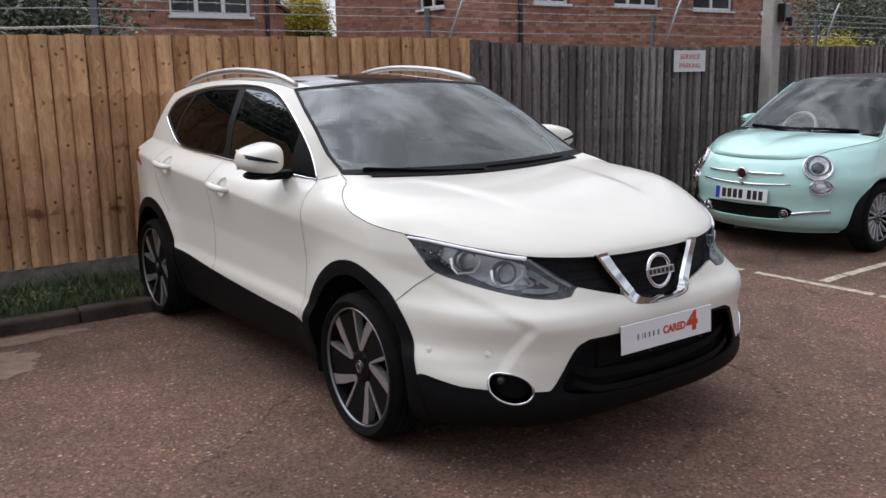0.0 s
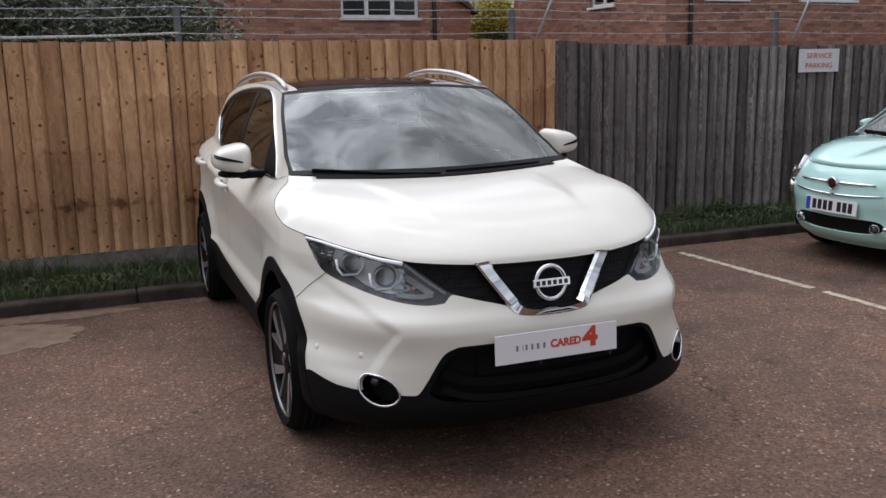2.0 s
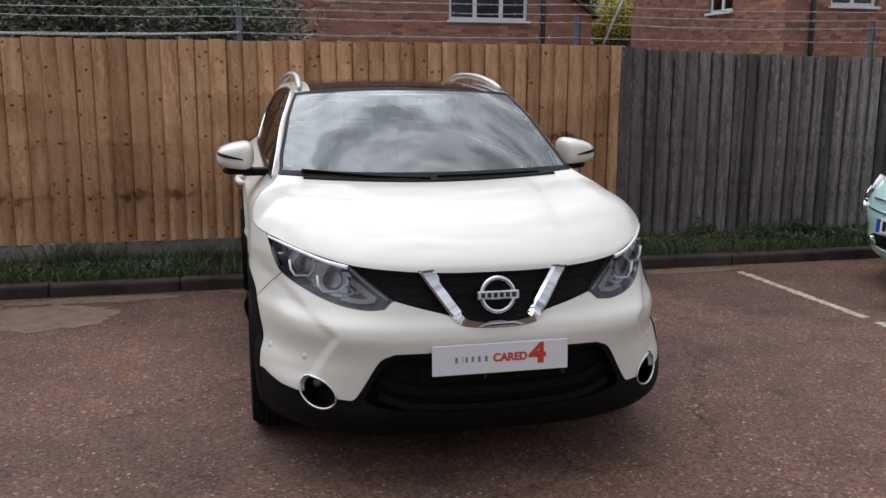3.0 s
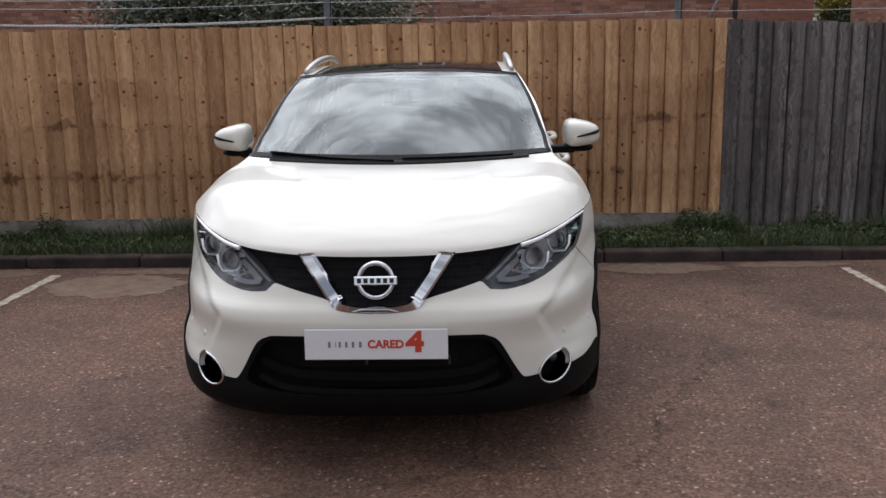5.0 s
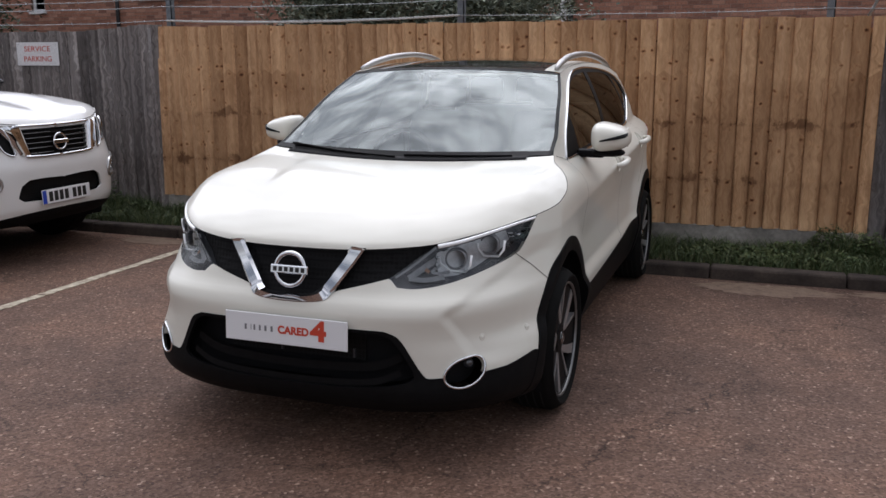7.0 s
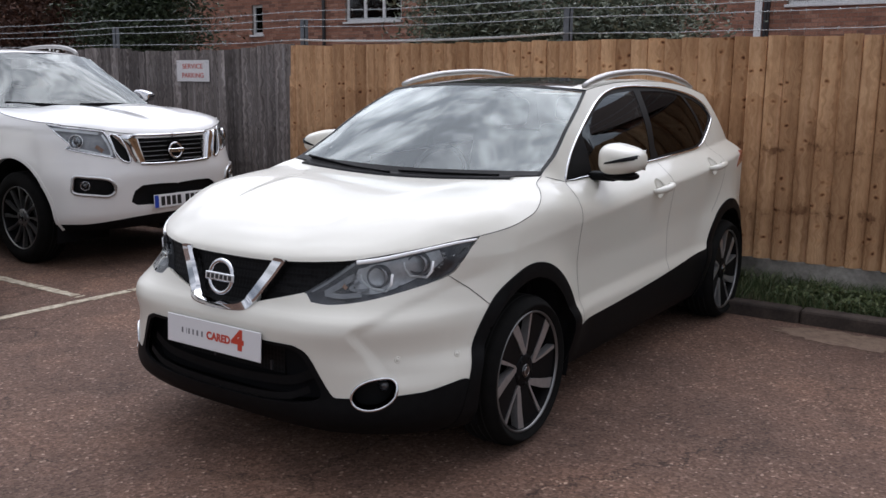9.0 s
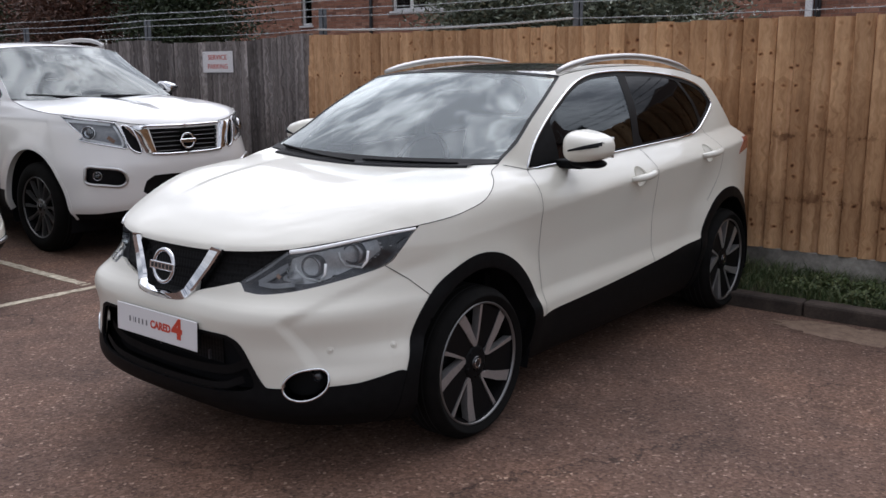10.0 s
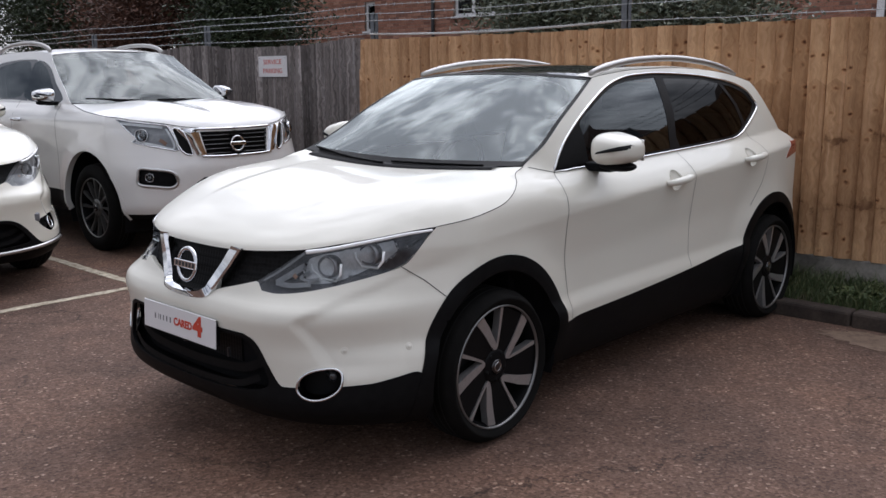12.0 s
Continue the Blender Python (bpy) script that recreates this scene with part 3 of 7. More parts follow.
blades("tall_grass", 9000, (-9.5, -0.9), (FENCE_Y - 0.3, FENCE_Y - 0.06), (0.08, 0.27), M_GRASS, 17, "tall uneven grass growing against the fence foot", 0.0035, flat=0.5, dense=0.5)
blades("tall_grass", 4500, (2.2, 6.5), (FENCE_Y - 0.3, FENCE_Y - 0.06), (0.08, 0.27), M_GRASS, 18, "tall uneven grass growing against the fence foot", 0.0035, flat=0.5, dense=0.5)
blades("grass", 52000, (-9.5, 6.5), (GROUND_Y + 0.12, FENCE_Y - 0.03), (0.03, 0.18), M_GRASS, 11, "uneven green grass along the kerb under the fence", 0.003, flat=0.7)


def weeds(n, spots, seed, leaf, label):
    """Low mounds of small broad leaves on thin stems."""
    rnd = random.Random(seed)
    V, F = [], []
    for x, y, r, h in spots:
        for _ in range(int(n * r * r * (0.5 + h))):
            a, q = rnd.uniform(0, 6.283), r * math.sqrt(rnd.random())
            top = h * (1 - (q / r) ** 2) * (0.55 + 0.9 * abs(noise.noise(Vector((x + q * math.cos(a) * 6, q * math.sin(a) * 6, seed)))))
            p = Vector((x + q * math.cos(a), min(y + 0.55 * q * math.sin(a), FENCE_Y - 0.05), 0.07 + top * math.sqrt(rnd.random())))
            u = Vector((rnd.gauss(0, 1), rnd.gauss(0, 1), rnd.gauss(0, 0.5))).normalized()
            w = u.cross(Vector((rnd.gauss(0, 0.4), rnd.gauss(0, 0.4), 1))).normalized()
            ln, wd = leaf * rnd.uniform(0.6, 1.5), leaf * rnd.uniform(0.3, 0.6)
            k = len(V)
            V += [p - u * ln, p + w * wd, p + u * ln, p - w * wd]
            F.append((k, k + 1, k + 2, k + 3))
    return tagged(link("weeds", V, F, M_WEED, smooth=False), label, "weeds", kind="stuff")


rnd = random.Random(31)
spots = [(rnd.uniform(1.2, 6.4), rnd.uniform(2.98, 3.45), rnd.uniform(0.1, 0.28), rnd.uniform(0.06, 0.22)) for _ in range(62)] + [(2.2, 3.4, 0.2, 0.42), (2.45, 3.35, 0.22, 0.36), (3.3, 3.4, 0.2, 0.34), (4.3, 3.4, 0.25, 0.3)]
weeds(30000, spots, 12, 0.017, "leafy weeds growing against the fence")
spots = [(rnd.uniform(-9.4, -1.0), rnd.uniform(2.98, 3.45), rnd.uniform(0.1, 0.28), rnd.uniform(0.05, 0.18)) for _ in range(76)] + [(-3.3, 3.42, 0.22, 0.3), (-4.4, 3.4, 0.25, 0.3)]
weeds(24000, spots, 13, 0.017, "leafy weeds growing against the fence")


def litter():
    """A crumpled scrap of blue wrapper in the grass."""
    rnd = random.Random(5)
    V = [(0.05 * i - 0.05 + rnd.uniform(-0.01, 0.01), 0.03 * j + rnd.uniform(-0.008, 0.008), 0.02 + rnd.uniform(0, 0.03)) for i in range(4) for j in range(4)]
    F = [(4 * i + j, 4 * i + 4 + j, 4 * i + 5 + j, 4 * i + 1 + j) for i in range(3) for j in range(3)]
    ob = link("wrapper", np.array(V) * 0.55 + [-1.42, 3.11, 0.11], F, M_BLUE, smooth=False)
    tagged(ob, "crumpled blue plastic wrapper lying in the grass", "litter")


litter()


# ---- fences ----
def feather_board(w, h, rnd):
    """A tapered, slightly cupped board; its foot is at z 0 and its face looks to -y."""
    bow = rnd.uniform(-0.004, 0.004)
    face = [(0.0, -0.027), (0.1, -0.041), (0.32, -0.046 + rnd.uniform(-0.003, 0.003)), (0.72, -0.028), (1.0, -0.006)]
    V, F = [], []
    for zz, b in ((0.0, 0.0), (h * 0.5, bow), (h, 0.0)):
        V += [(w * u, y + b, zz) for u, y in face] + [(w, 0.006, zz), (0, 0.006, zz)]
    k = len(face) + 2
    for j in range(2):
        F += [(k * j + i, k * j + (i + 1) % k, k * j + k + (i + 1) % k, k * j + k + i) for i in range(k)]
    F += [tuple(range(k))[::-1], tuple(range(2 * k, 3 * k))]
    return V, F


def board_fence(name, x0, x1, top, foot, mat, label, seed, pitch, lean=0.0, swoop=None, gravel=True):
    root = empty(name, pose(0, 0, 0), label, "fence")
    rnd = random.Random(seed)
    shapes = []
    for i in range(5):
        V, F = feather_board(pitch * 0.975, 1.0, rnd)
        me = bpy.data.meshes.new("board")
        me.from_pydata(V, [], F)
        me.materials.append(mat)
        shapes.append(me)
    x = x0
    while x < x1 - 0.02:
        w = pitch * rnd.uniform(0.9, 1.1)
        ob = new("board", shapes[rnd.randrange(5)])
        ob.parent = root
        t = top(x) if callable(top) else top
        t += rnd.uniform(-0.007, 0.007)
        ob.matrix_local = pose(x, FENCE_Y + rnd.uniform(-0.004, 0.004), foot, rnd.uniform(-0.3, 0.3), rnd.uniform(-0.3, 0.3) + lean, rnd.uniform(-1.4, 1.0)) @ Matrix.Diagonal((w / pitch, 1, t - foot, 1))
        x += w
    for z in (foot + 0.2, (foot + 1.8) / 2, 1.62):
        part("rail", boxes((x0, x1, FENCE_Y + 0.04, FENCE_Y + 0.08, z, z + 0.08)), mat, root)
    part("backing", boxes((x0, x1, FENCE_Y + 0.03, FENCE_Y + 0.036, foot + 0.01, 1.78)), mat, root, "overlapped inner board layer")
    if gravel:
        gx = x0
        while gx < x1 - 0.1:
            gw = min(2.1, x1 - gx)
            part("gravel_board", boxes((gx + 0.004, gx + gw - 0.004, FENCE_Y - 0.03, FENCE_Y + 0.03, 0.0, foot + 0.002), bevel=0.006), M_GRAVEL, root, "stained concrete gravel board")
            gx += gw
    return root


board_fence("fence", -3.91, 2.46, 1.865, 0.25, M_NEWWOOD, "light brown new featheredge board fence with knots", 21, 0.13)
board_fence("weathered_fence", 2.47, 6.9, lambda x: 1.845 - 0.03 * math.sin((x - 2.43) / 4.2 * 3.14) - 0.012 * (x - 2.4), 0.12, M_OLDWOOD, "grey weathered board fence of rough vertical boards", 22, 0.125, gravel=False)
board_fence("weathered_fence", 6.92, 13.0, lambda x: 1.80, 0.12, M_OLDWOOD, "grey weathered board fence of rough vertical boards", 23, 0.125, gravel=False)
board_fence("weathered_fence", -13.5, -3.92, lambda x: 1.84 + 0.05 * max(0.0, math.cos((x + 3.96) / 3.1 * 2 * 3.1416)), 0.12, M_OLDWOOD, "grey weathered board fence of rough vertical boards", 24, 0.125, gravel=False)
tagged(part("fence_post", boxes((-3.98, -3.90, FENCE_Y - 0.035, FENCE_Y + 0.06, 0.0, 1.86), bevel=0.006), M_OLDWOOD), "grey weathered square timber fence post between panels", "fence post")
tagged(part("fence_post", boxes((2.45, 2.485, FENCE_Y - 0.028, FENCE_Y + 0.06, 0.0, 1.86), bevel=0.006), M_OLDWOOD), "grey weathered square timber fence post between panels", "fence post")


def sign(x, z, w, h, rz):
    root = empty("parking_sign", pose(x, FENCE_Y - 0.062, z, 90, 0, rz), "white rectangular sign with faded red lettering on fence", "sign", "parking signs")
    part("board", boxes((-w / 2, w / 2, -h / 2, h / 2, -0.004, 0.0), bevel=0.001), M_SIGN, root)
    text_part("lettering", "SERVICE", 0.075, M_PRINT_RED, root, pose(0, 0.047, 0.002), 0.0008, "faded red lettering", w * 0.62)
    text_part("lettering", "PARKING", 0.075, M_PRINT_RED, root, pose(0, -0.052, 0.002), 0.0008, "faded red lettering", w * 0.66)
    for sx in (-1, 1):
        part("screw", boxes((sx * w * 0.45 - 0.005, sx * w * 0.45 + 0.005, h * 0.38, h * 0.38 + 0.01, 0, 0.003)), M_GALV, root)
    return root


sign(5.58, 1.63, 0.54, 0.235, 0)
sign(-5.31, 1.62, 0.53, 0.23, 0)


# ---- wire along the top of the fences ----
def wire_post(x, arm):
    root = empty("wire_post", pose(x, FENCE_Y + 0.11, 0), "galvanised steel angle post carrying wire behind fence", "post", "wire posts")
    part("upright", boxes((-0.03, 0.03, -0.004, 0.004, 0, 2.13), (0.022, 0.03, -0.004, 0.05, 0, 2.13)), M_POST, root)
    if arm:
        tube("strut", [(0.25, 0.02, 1.84), (0.42, 0.0, 2.24), (0.47, -0.02, 2.36)], 0.012, M_GALV, root, sides=6)
    return root


for px, arm in ((-9.9, False), (-6.9, False), (-3.82, False), (-0.84, False), (2.1, True), (5.14, True), (8.3, True)):
    wire_post(px, arm)


def barbed_wire(z, y, seed, sag):
    rnd = random.Random(seed)
    V, F = [], []
    stops = [-13.0, -9.9, -6.9, -3.82, -0.84, 2.1, 5.14, 8.3, 12.5]
    path = []
    for a, b in zip(stops, stops[1:]):
        s = sag * rnd.uniform(0.3, 1.4)
        path += [(a + (b - a) * t, y + rnd.uniform(-0.004, 0.004), z + rnd.uniform(-0.004, 0.004) - s * 4 * t * (1 - t)) for t in np.linspace(0, 1, 10, endpoint=False)]
    path.append((stops[-1], y, z))
    V, F = tube_arrays(path, 0.0032, 5)
    V = list(V)
    p = np.array(path)
    for x in np.arange(-12.8, 12.3, 0.11):
        zz, yy = np.interp(x, p[:, 0], p[:, 2]), np.interp(x, p[:, 0], p[:, 1])
        for k in range(2):
            a = rnd.uniform(0, 3.14)
            d = np.array([rnd.uniform(-0.008, 0.008), 0.016 * math.cos(a), 0.016 * math.sin(a)])
            c = np.array([x + 0.006 * k, yy, zz])
            v2, f2 = tube_arrays([c - d, c + d], 0.0018, 3)
            i = len(V)
            V += v2
            F += [tuple(i + q for q in f) for f in f2]
    return tagged(link("barbed_wire", V, F, M_GALV), "thin galvanised barbed wire strand strung along the fence", "wire", "barbed wire strands")


for k, (z, y) in enumerate(((1.93, FENCE_Y + 0.10), (2.06, FENCE_Y + 0.10), (2.13, FENCE_Y + 0.08), (2.21, FENCE_Y + 0.06))):
    barbed_wire(z, y, 40 + k, 0.02)


def twisted_cord(x0, x1, z, sag):
    """Two strands laid round each other along the top of the boards."""
    n = 420
    V, F = [], []
    for turn in (0.0, math.pi):
        path = []
        for i in range(n + 1):
            t = i / n
            a = turn + t * (x1 - x0) / 0.07 * 2 * math.pi
            path.append((x0 + (x1 - x0) * t, FENCE_Y + 0.06 + 0.006 * math.cos(a), z - sag * 4 * t * (1 - t) + 0.006 * math.sin(a)))
        v, f = tube_arrays(path, 0.0055, 5)
        k = len(V)
        V += v
        F += [tuple(k + q for q in g) for g in f]
    return tagged(link("twisted_wire", V, F, M_CORD), "thick pale twisted wire cord over the fence top", "wire")


twisted_cord(-3.82, -0.84, 1.93, 0.035)


def lamp_column():
    root = empty("concrete_column", pose(6.93, 3.42, 0), "square pale concrete column with a black lamp box", "column")
    part("column", boxes((-0.085, 0.085, -0.085, 0.085, 0, 3.4), bevel=0.015), M_CONCRETE, root)
    part("lamp_box", boxes((-0.03, 0.09, -0.2, -0.087, 2.07, 2.28), bevel=0.01), M_GLOSS, root, "black floodlight housing")
    part("bracket", boxes((0.02, 0.08, -0.26, -0.202, 2.02, 2.12), bevel=0.005), M_GLOSS, root)
    return root


lamp_column()


# ---- houses behind ----
def wall_with_openings(bm, x0, x1, z1, openings, y0=0.0, depth=0.25):
    """A wall in the x-z plane with rectangular openings cut right through."""
    xs = sorted({x0, x1, *[o[0] for o in openings], *[o[1] for o in openings]})
    zs = sorted({0.0, z1, *[o[2] for o in openings], *[o[3] for o in openings]})
    for a, b in zip(xs, xs[1:]):
        for c, d in zip(zs, zs[1:]):
            mx, mz = (a + b) / 2, (c + d) / 2
            if not any(o[0] < mx < o[1] and o[2] < mz < o[3] for o in openings):
                boxes((a, b, y0, y0 + depth, c, d), bm=bm)
    bmesh.ops.remove_doubles(bm, verts=bm.verts, dist=0.0005)
    return bm


def window_unit(root, x0, x1, z0, z1, lights):
    """A white window in its opening, with a sill and panes; in the wall's plane."""
    w = empty_part("window", root)
    fr = 0.065
    bm = boxes((x0, x1, 0.06, 0.12, z0, z0 + fr), (x0, x1, 0.06, 0.12, z1 - fr, z1), (x0, x0 + fr, 0.06, 0.12, z0 + fr, z1 - fr), (x1 - fr, x1, 0.06, 0.12, z0 + fr, z1 - fr))
    for i in range(1, lights):
        xm = x0 + (x1 - x0) * i / lights
        boxes((xm - 0.04, xm + 0.04, 0.06, 0.12, z0 + fr, z1 - fr), bm=bm)
    part("frame", bm, M_FRAME, w)
    part("sill", boxes((x0 - 0.05, x1 + 0.05, -0.07, 0.06, z0 - 0.05, z0), bevel=0.006), M_FRAME, w)
    for i in range(lights):
        a, b = x0 + (x1 - x0) * i / lights + 0.045, x0 + (x1 - x0) * (i + 1) / lights - 0.045
        part("pane", boxes((a, b, 0.085, 0.095, z0 + fr, z1 - fr)), M_PANE, w)
    part("curtain", boxes((x0 + 0.1, x0 + 0.32, 0.2, 0.24, z0 + 0.05, z1 - 0.05)), M_FRAME, w, "pale curtain behind the pane")
    return w


def empty_part(name, parent):
    ob = new(name)
    ob.parent = parent
    return ob


def brick_spots(x0, x1, z0, z1, openings):
    """Lower left corners and lengths of the bricks of a stretcher bond, clear of the openings."""
    out = []
    for k in range(int((z1 - z0) / 0.075)):
        z = z0 + 0.075 * k
        x = x0 - 0.1125 * (k % 2)
        while x < x1 - 0.03:
            a, b = max(x + 0.005, x0), min(x + 0.22, x1)
            for p, q, c, d in openings:
                if z < d and z + 0.065 > c and a < q and b > p:
                    a, b = (a, min(b, p)) if a < p else (max(a, q), b)
            if b - a > 0.03:
                out.append((a, b, z))
            x += 0.225
    return out


def brick_box(a, b, c, d, front=-0.006, back=0.02):
    V = [(a, front, c), (b, front, c), (b, front, d), (a, front, d), (a, back, c), (b, back, c), (b, back, d), (a, back, d)]
    return V, [(0, 1, 2, 3), (1, 5, 6, 2), (3, 2, 6, 7), (0, 3, 7, 4), (0, 4, 5, 1)]


def lay_bricks(wall, x0, x1, height, openings, single=None):
    """Courses on the face of a wall; those inside the stretch single = (x0, x1, z0, z1) lie as bricks of their own."""
    V, F = [], []
    me = bpy.data.meshes.new("brick")
    bv, bf = brick_box(0, 0.215, 0, 0.065)
    me.from_pydata(bv, [], bf)
    me.materials.append(M_ONE_BRICK)
    for a, b, z in brick_spots(x0, x1, 1.2, height - 0.1, openings):
        if single and b - a > 0.2 and single[0] < a < single[1] and single[2] < z < single[3]:
            ob = new("brick", me)
            ob.parent = wall
            ob.matrix_local = pose(a, 0, z)
            continue
        bv, bf = brick_box(a, b, z, z + 0.065)
        k = len(V)
        V += bv
        F += [tuple(k + q for q in f) for f in bf]
    tagged(link("brickwork", V, F, M_ONE_BRICK, wall, smooth=False), kind="stuff")


def house(m, width, depth, height, front, label, pipes=(), left=(), roof=True, single=None):
    root = empty("house", m, label, "house")
    bm = wall_with_openings(bmesh.new(), 0, width, height, [(a, b, c, d) for a, b, c, d, _ in front])
    face = part("wall", bm, M_MORTAR, root)
    lay_bricks(face, 0, width, height, [o[:4] for o in front], single)
    part("wall", boxes((0.0, width, depth - 0.25, depth, 0, height)), M_BRICK, root)
    part("wall", boxes((width - 0.25, width, 0.252, depth - 0.252, 0, height)), M_BRICK, root)
    lm = wall_with_openings(bmesh.new(), 0.252, depth - 0.252, height, [(a, b, c, d) for a, b, c, d, _ in left])
    side = part("wall", lm, M_MORTAR, root)
    lay_bricks(side, 0.0, depth - 0.252, height, [o[:4] for o in left])
    side.matrix_local = pose(0, 0, 0, 0, 0, 90) @ Matrix.Diagonal((1, -1, 1, 1))
    for a, b, c, d, n in front:
        window_unit(root, a, b, c, d, n)
    for a, b, c, d, n in left:
        w = window_unit(root, a, b, c, d, n)
        w.matrix_local = pose(0, 0, 0, 0, 0, 90) @ Matrix.Diagonal((1, -1, 1, 1))
    part("floor", boxes((0.3, width - 0.3, 0.3, depth - 0.3, 2.3, 2.42)), M_DARK, root)
    for px in pipes:
        tube("downpipe", [(px, -0.06, 0), (px, -0.06, height - 0.2)], 0.045, M_PIPE, root, "black plastic downpipe")
    if roof:
        o = 0.35
        V = [(-o, -o, height - 0.1), (width + o, -o, height - 0.1), (width + o, depth + o, height - 0.1), (-o, depth + o, height - 0.1), (-o, depth / 2, height + depth * 0.36), (width + o, depth / 2, height + depth * 0.36)]
        link("roof", V, [(0, 1, 5, 4), (2, 3, 4, 5), (0, 4, 3), (1, 2, 5), (3, 2, 1, 0)], M_ROOF, root, smooth=False)
    return root


house(pose(-6.2, 14.45, 0), 12.0, 7.0, 5.3, [(9.75, 11.45, 2.72, 3.75, 3), (4.4, 6.1, 2.95, 3.95, 3)], "red brick house with white windows beyond the fence", pipes=(11.78, 4.06))

def gate_panel():
    root = empty("panel", pose(-2.28, 14.3, 0), "narrow white painted board standing beside the brick wall", "board")
    part("board", boxes((-0.065, 0.065, -0.03, 0.03, 0.0, 3.3), bevel=0.004), M_FRAME, root)
    part("post", boxes((0.1, 0.15, -0.03, 0.03, 0.0, 3.2), bevel=0.004), M_PIPE, root)


gate_panel()


def lean_to(m):
    root = empty("outhouse", m, "far brick outhouse with a sloping tiled roof", "outhouse")
    V = [(0, 0, 0), (2.6, 0, 0), (2.6, 0, 3.5), (0, 0, 5.14), (0, 4, 0), (2.6, 4, 0), (2.6, 4, 3.5), (0, 4, 5.14)]
    link("wall", V, [(0, 1, 2, 3), (1, 5, 6, 2), (5, 4, 7, 6), (4, 0, 3, 7), (3, 2, 6, 7)], M_BRICK, root, smooth=False)
    R = [(-0.0, -0.15, 5.16), (2.8, -0.15, 3.39), (2.8, 4.1, 3.39), (-0.0, 4.1, 5.16)]
    link("roof", R + [(a, b, c + 0.1) for a, b, c in R], [(3, 2, 1, 0), (4, 5, 6, 7), (0, 1, 5, 4), (1, 2, 6, 5), (2, 3, 7, 6), (3, 0, 4, 7)], M_ROOF, root, smooth=False)
    return root


lean_to(pose(7.75, 23.3, 0))
house(pose(9.45, 11.6, 0), 11.5, 6.8, 5.3, [(0.96, 1.98, 2.95, 4.0, 2), (3.4, 4.93, 2.95, 4.0, 3), (6.15, 7.7, 2.93, 4.0, 2), (8.9, 9.86, 2.9, 4.0, 2)], "red brick house with white windows and a dark downpipe", pipes=(0.55,), left=((1.9, 2.9, 2.96, 3.95, 2),), single=(0.0, 6.4, 2.25, 2.98))
house(pose(-20.5, 14.1, 0), 14.0, 7.0, 5.3, [(8.35, 10.06, 2.92, 3.95, 3), (5.1, 5.5, 2.68, 3.45, 1), (1.62, 2.05, 2.36, 3.0, 1)], "red brick house partly hidden by trees", pipes=(7.68,))
house(pose(-33, 20.0, 0), 11.0, 7.0, 4.2, [(7.5, 8.3, 2.3, 3.2, 1)], "distant brick house behind dark trees")


# ---- trees behind the fence ----
def tree(x, y, trunk_h, crown, n, mat, seed, label, leaf=0.05, name="tree"):
    """crown: (rx, ry, rz, centre z). Limbs carry clumps of small leaves."""
    rnd = random.Random(seed)
    root = empty(name, pose(x, y, 0), label, "tree")
    rx, ry, rz, cz = crown
    V, F = tube_arrays([(0, 0, -0.05), (0.03, 0.02, trunk_h * 0.5), (-0.02, 0.03, trunk_h), (0.03, 0, cz)], [0.11, 0.085, 0.07, 0.035], 10)
    tips = []
    for i in range(26):
        a, e, r = rnd.uniform(0, 6.283), rnd.uniform(-0.7, 1.2), rnd.uniform(0.5, 1.0)
        tip = Vector((rx * r * math.cos(a) * math.cos(e), ry * r * math.sin(a) * math.cos(e), cz + rz * r * math.sin(e)))
        st = Vector((0, 0, trunk_h * rnd.uniform(0.6, 1.1)))
        mid = st.lerp(tip, 0.5) + Vector((0, 0, 0.12))
        v2, f2 = tube_arrays([st, mid, tip], [0.035, 0.02, 0.006], 5)
        k = len(V)
        V += v2
        F += [tuple(k + q for q in f) for f in f2]
        tips += [tip, mid.lerp(tip, 0.5)]
    link("trunk", V, F, M_BARK, root)
    LV, LF = [], []
    n, leaf = int(n * 2.2), leaf * 0.66
    for i in range(n):
        c = rnd.choice(tips)
        s = 0.2 * (rx + rz) / 2 + 0.08
        p = c + Vector((rnd.gauss(0, s), rnd.gauss(0, s), rnd.gauss(0, s * 0.8)))
        u = Vector((rnd.gauss(0, 1), rnd.gauss(0, 1), rnd.gauss(0, 0.6))).normalized()
        w = u.cross(Vector((rnd.gauss(0, 1), rnd.gauss(0, 1), rnd.gauss(0, 1)))).normalized()
        ln, wd = leaf * rnd.uniform(0.7, 1.5), leaf * rnd.uniform(0.22, 0.42)
        k = len(LV)
        LV += [p - u * ln, p + w * wd, p + u * ln, p - w * wd]
        LF.append((k, k + 1, k + 2, k + 3))
    tagged(link("crown", LV, LF, mat, root, smooth=False), kind="")
    return root


tree(-2.35, 5.0, 1.3, (0.85, 0.8, 0.75, 2.2), 9000, M_LEAF, 61, "green bushy tree with narrow leaves behind the fence", 0.05)
tree(-1.1, 5.2, 1.3, (0.75, 0.8, 0.7, 2.15), 8000, M_LEAF, 62, "green bushy tree with narrow leaves behind the fence", 0.05)
tree(-11.5, 7.5, 1.8, (1.2, 1.2, 1.4, 2.8), 12000, M_LEAF_DARK, 63, "dark green tree behind the weathered fence", 0.08)
tree(-15.2, 7.6, 1.8, (2.3, 1.5, 1.6, 2.8), 18000, M_LEAF_RED, 64, "copper leaved tree behind the weathered fence", 0.08)
tree(-20.0, 8.0, 1.8, (2.8, 1.5, 1.8, 2.8), 16000, M_LEAF_DARK, 65, "dark green tree behind the weathered fence", 0.09)
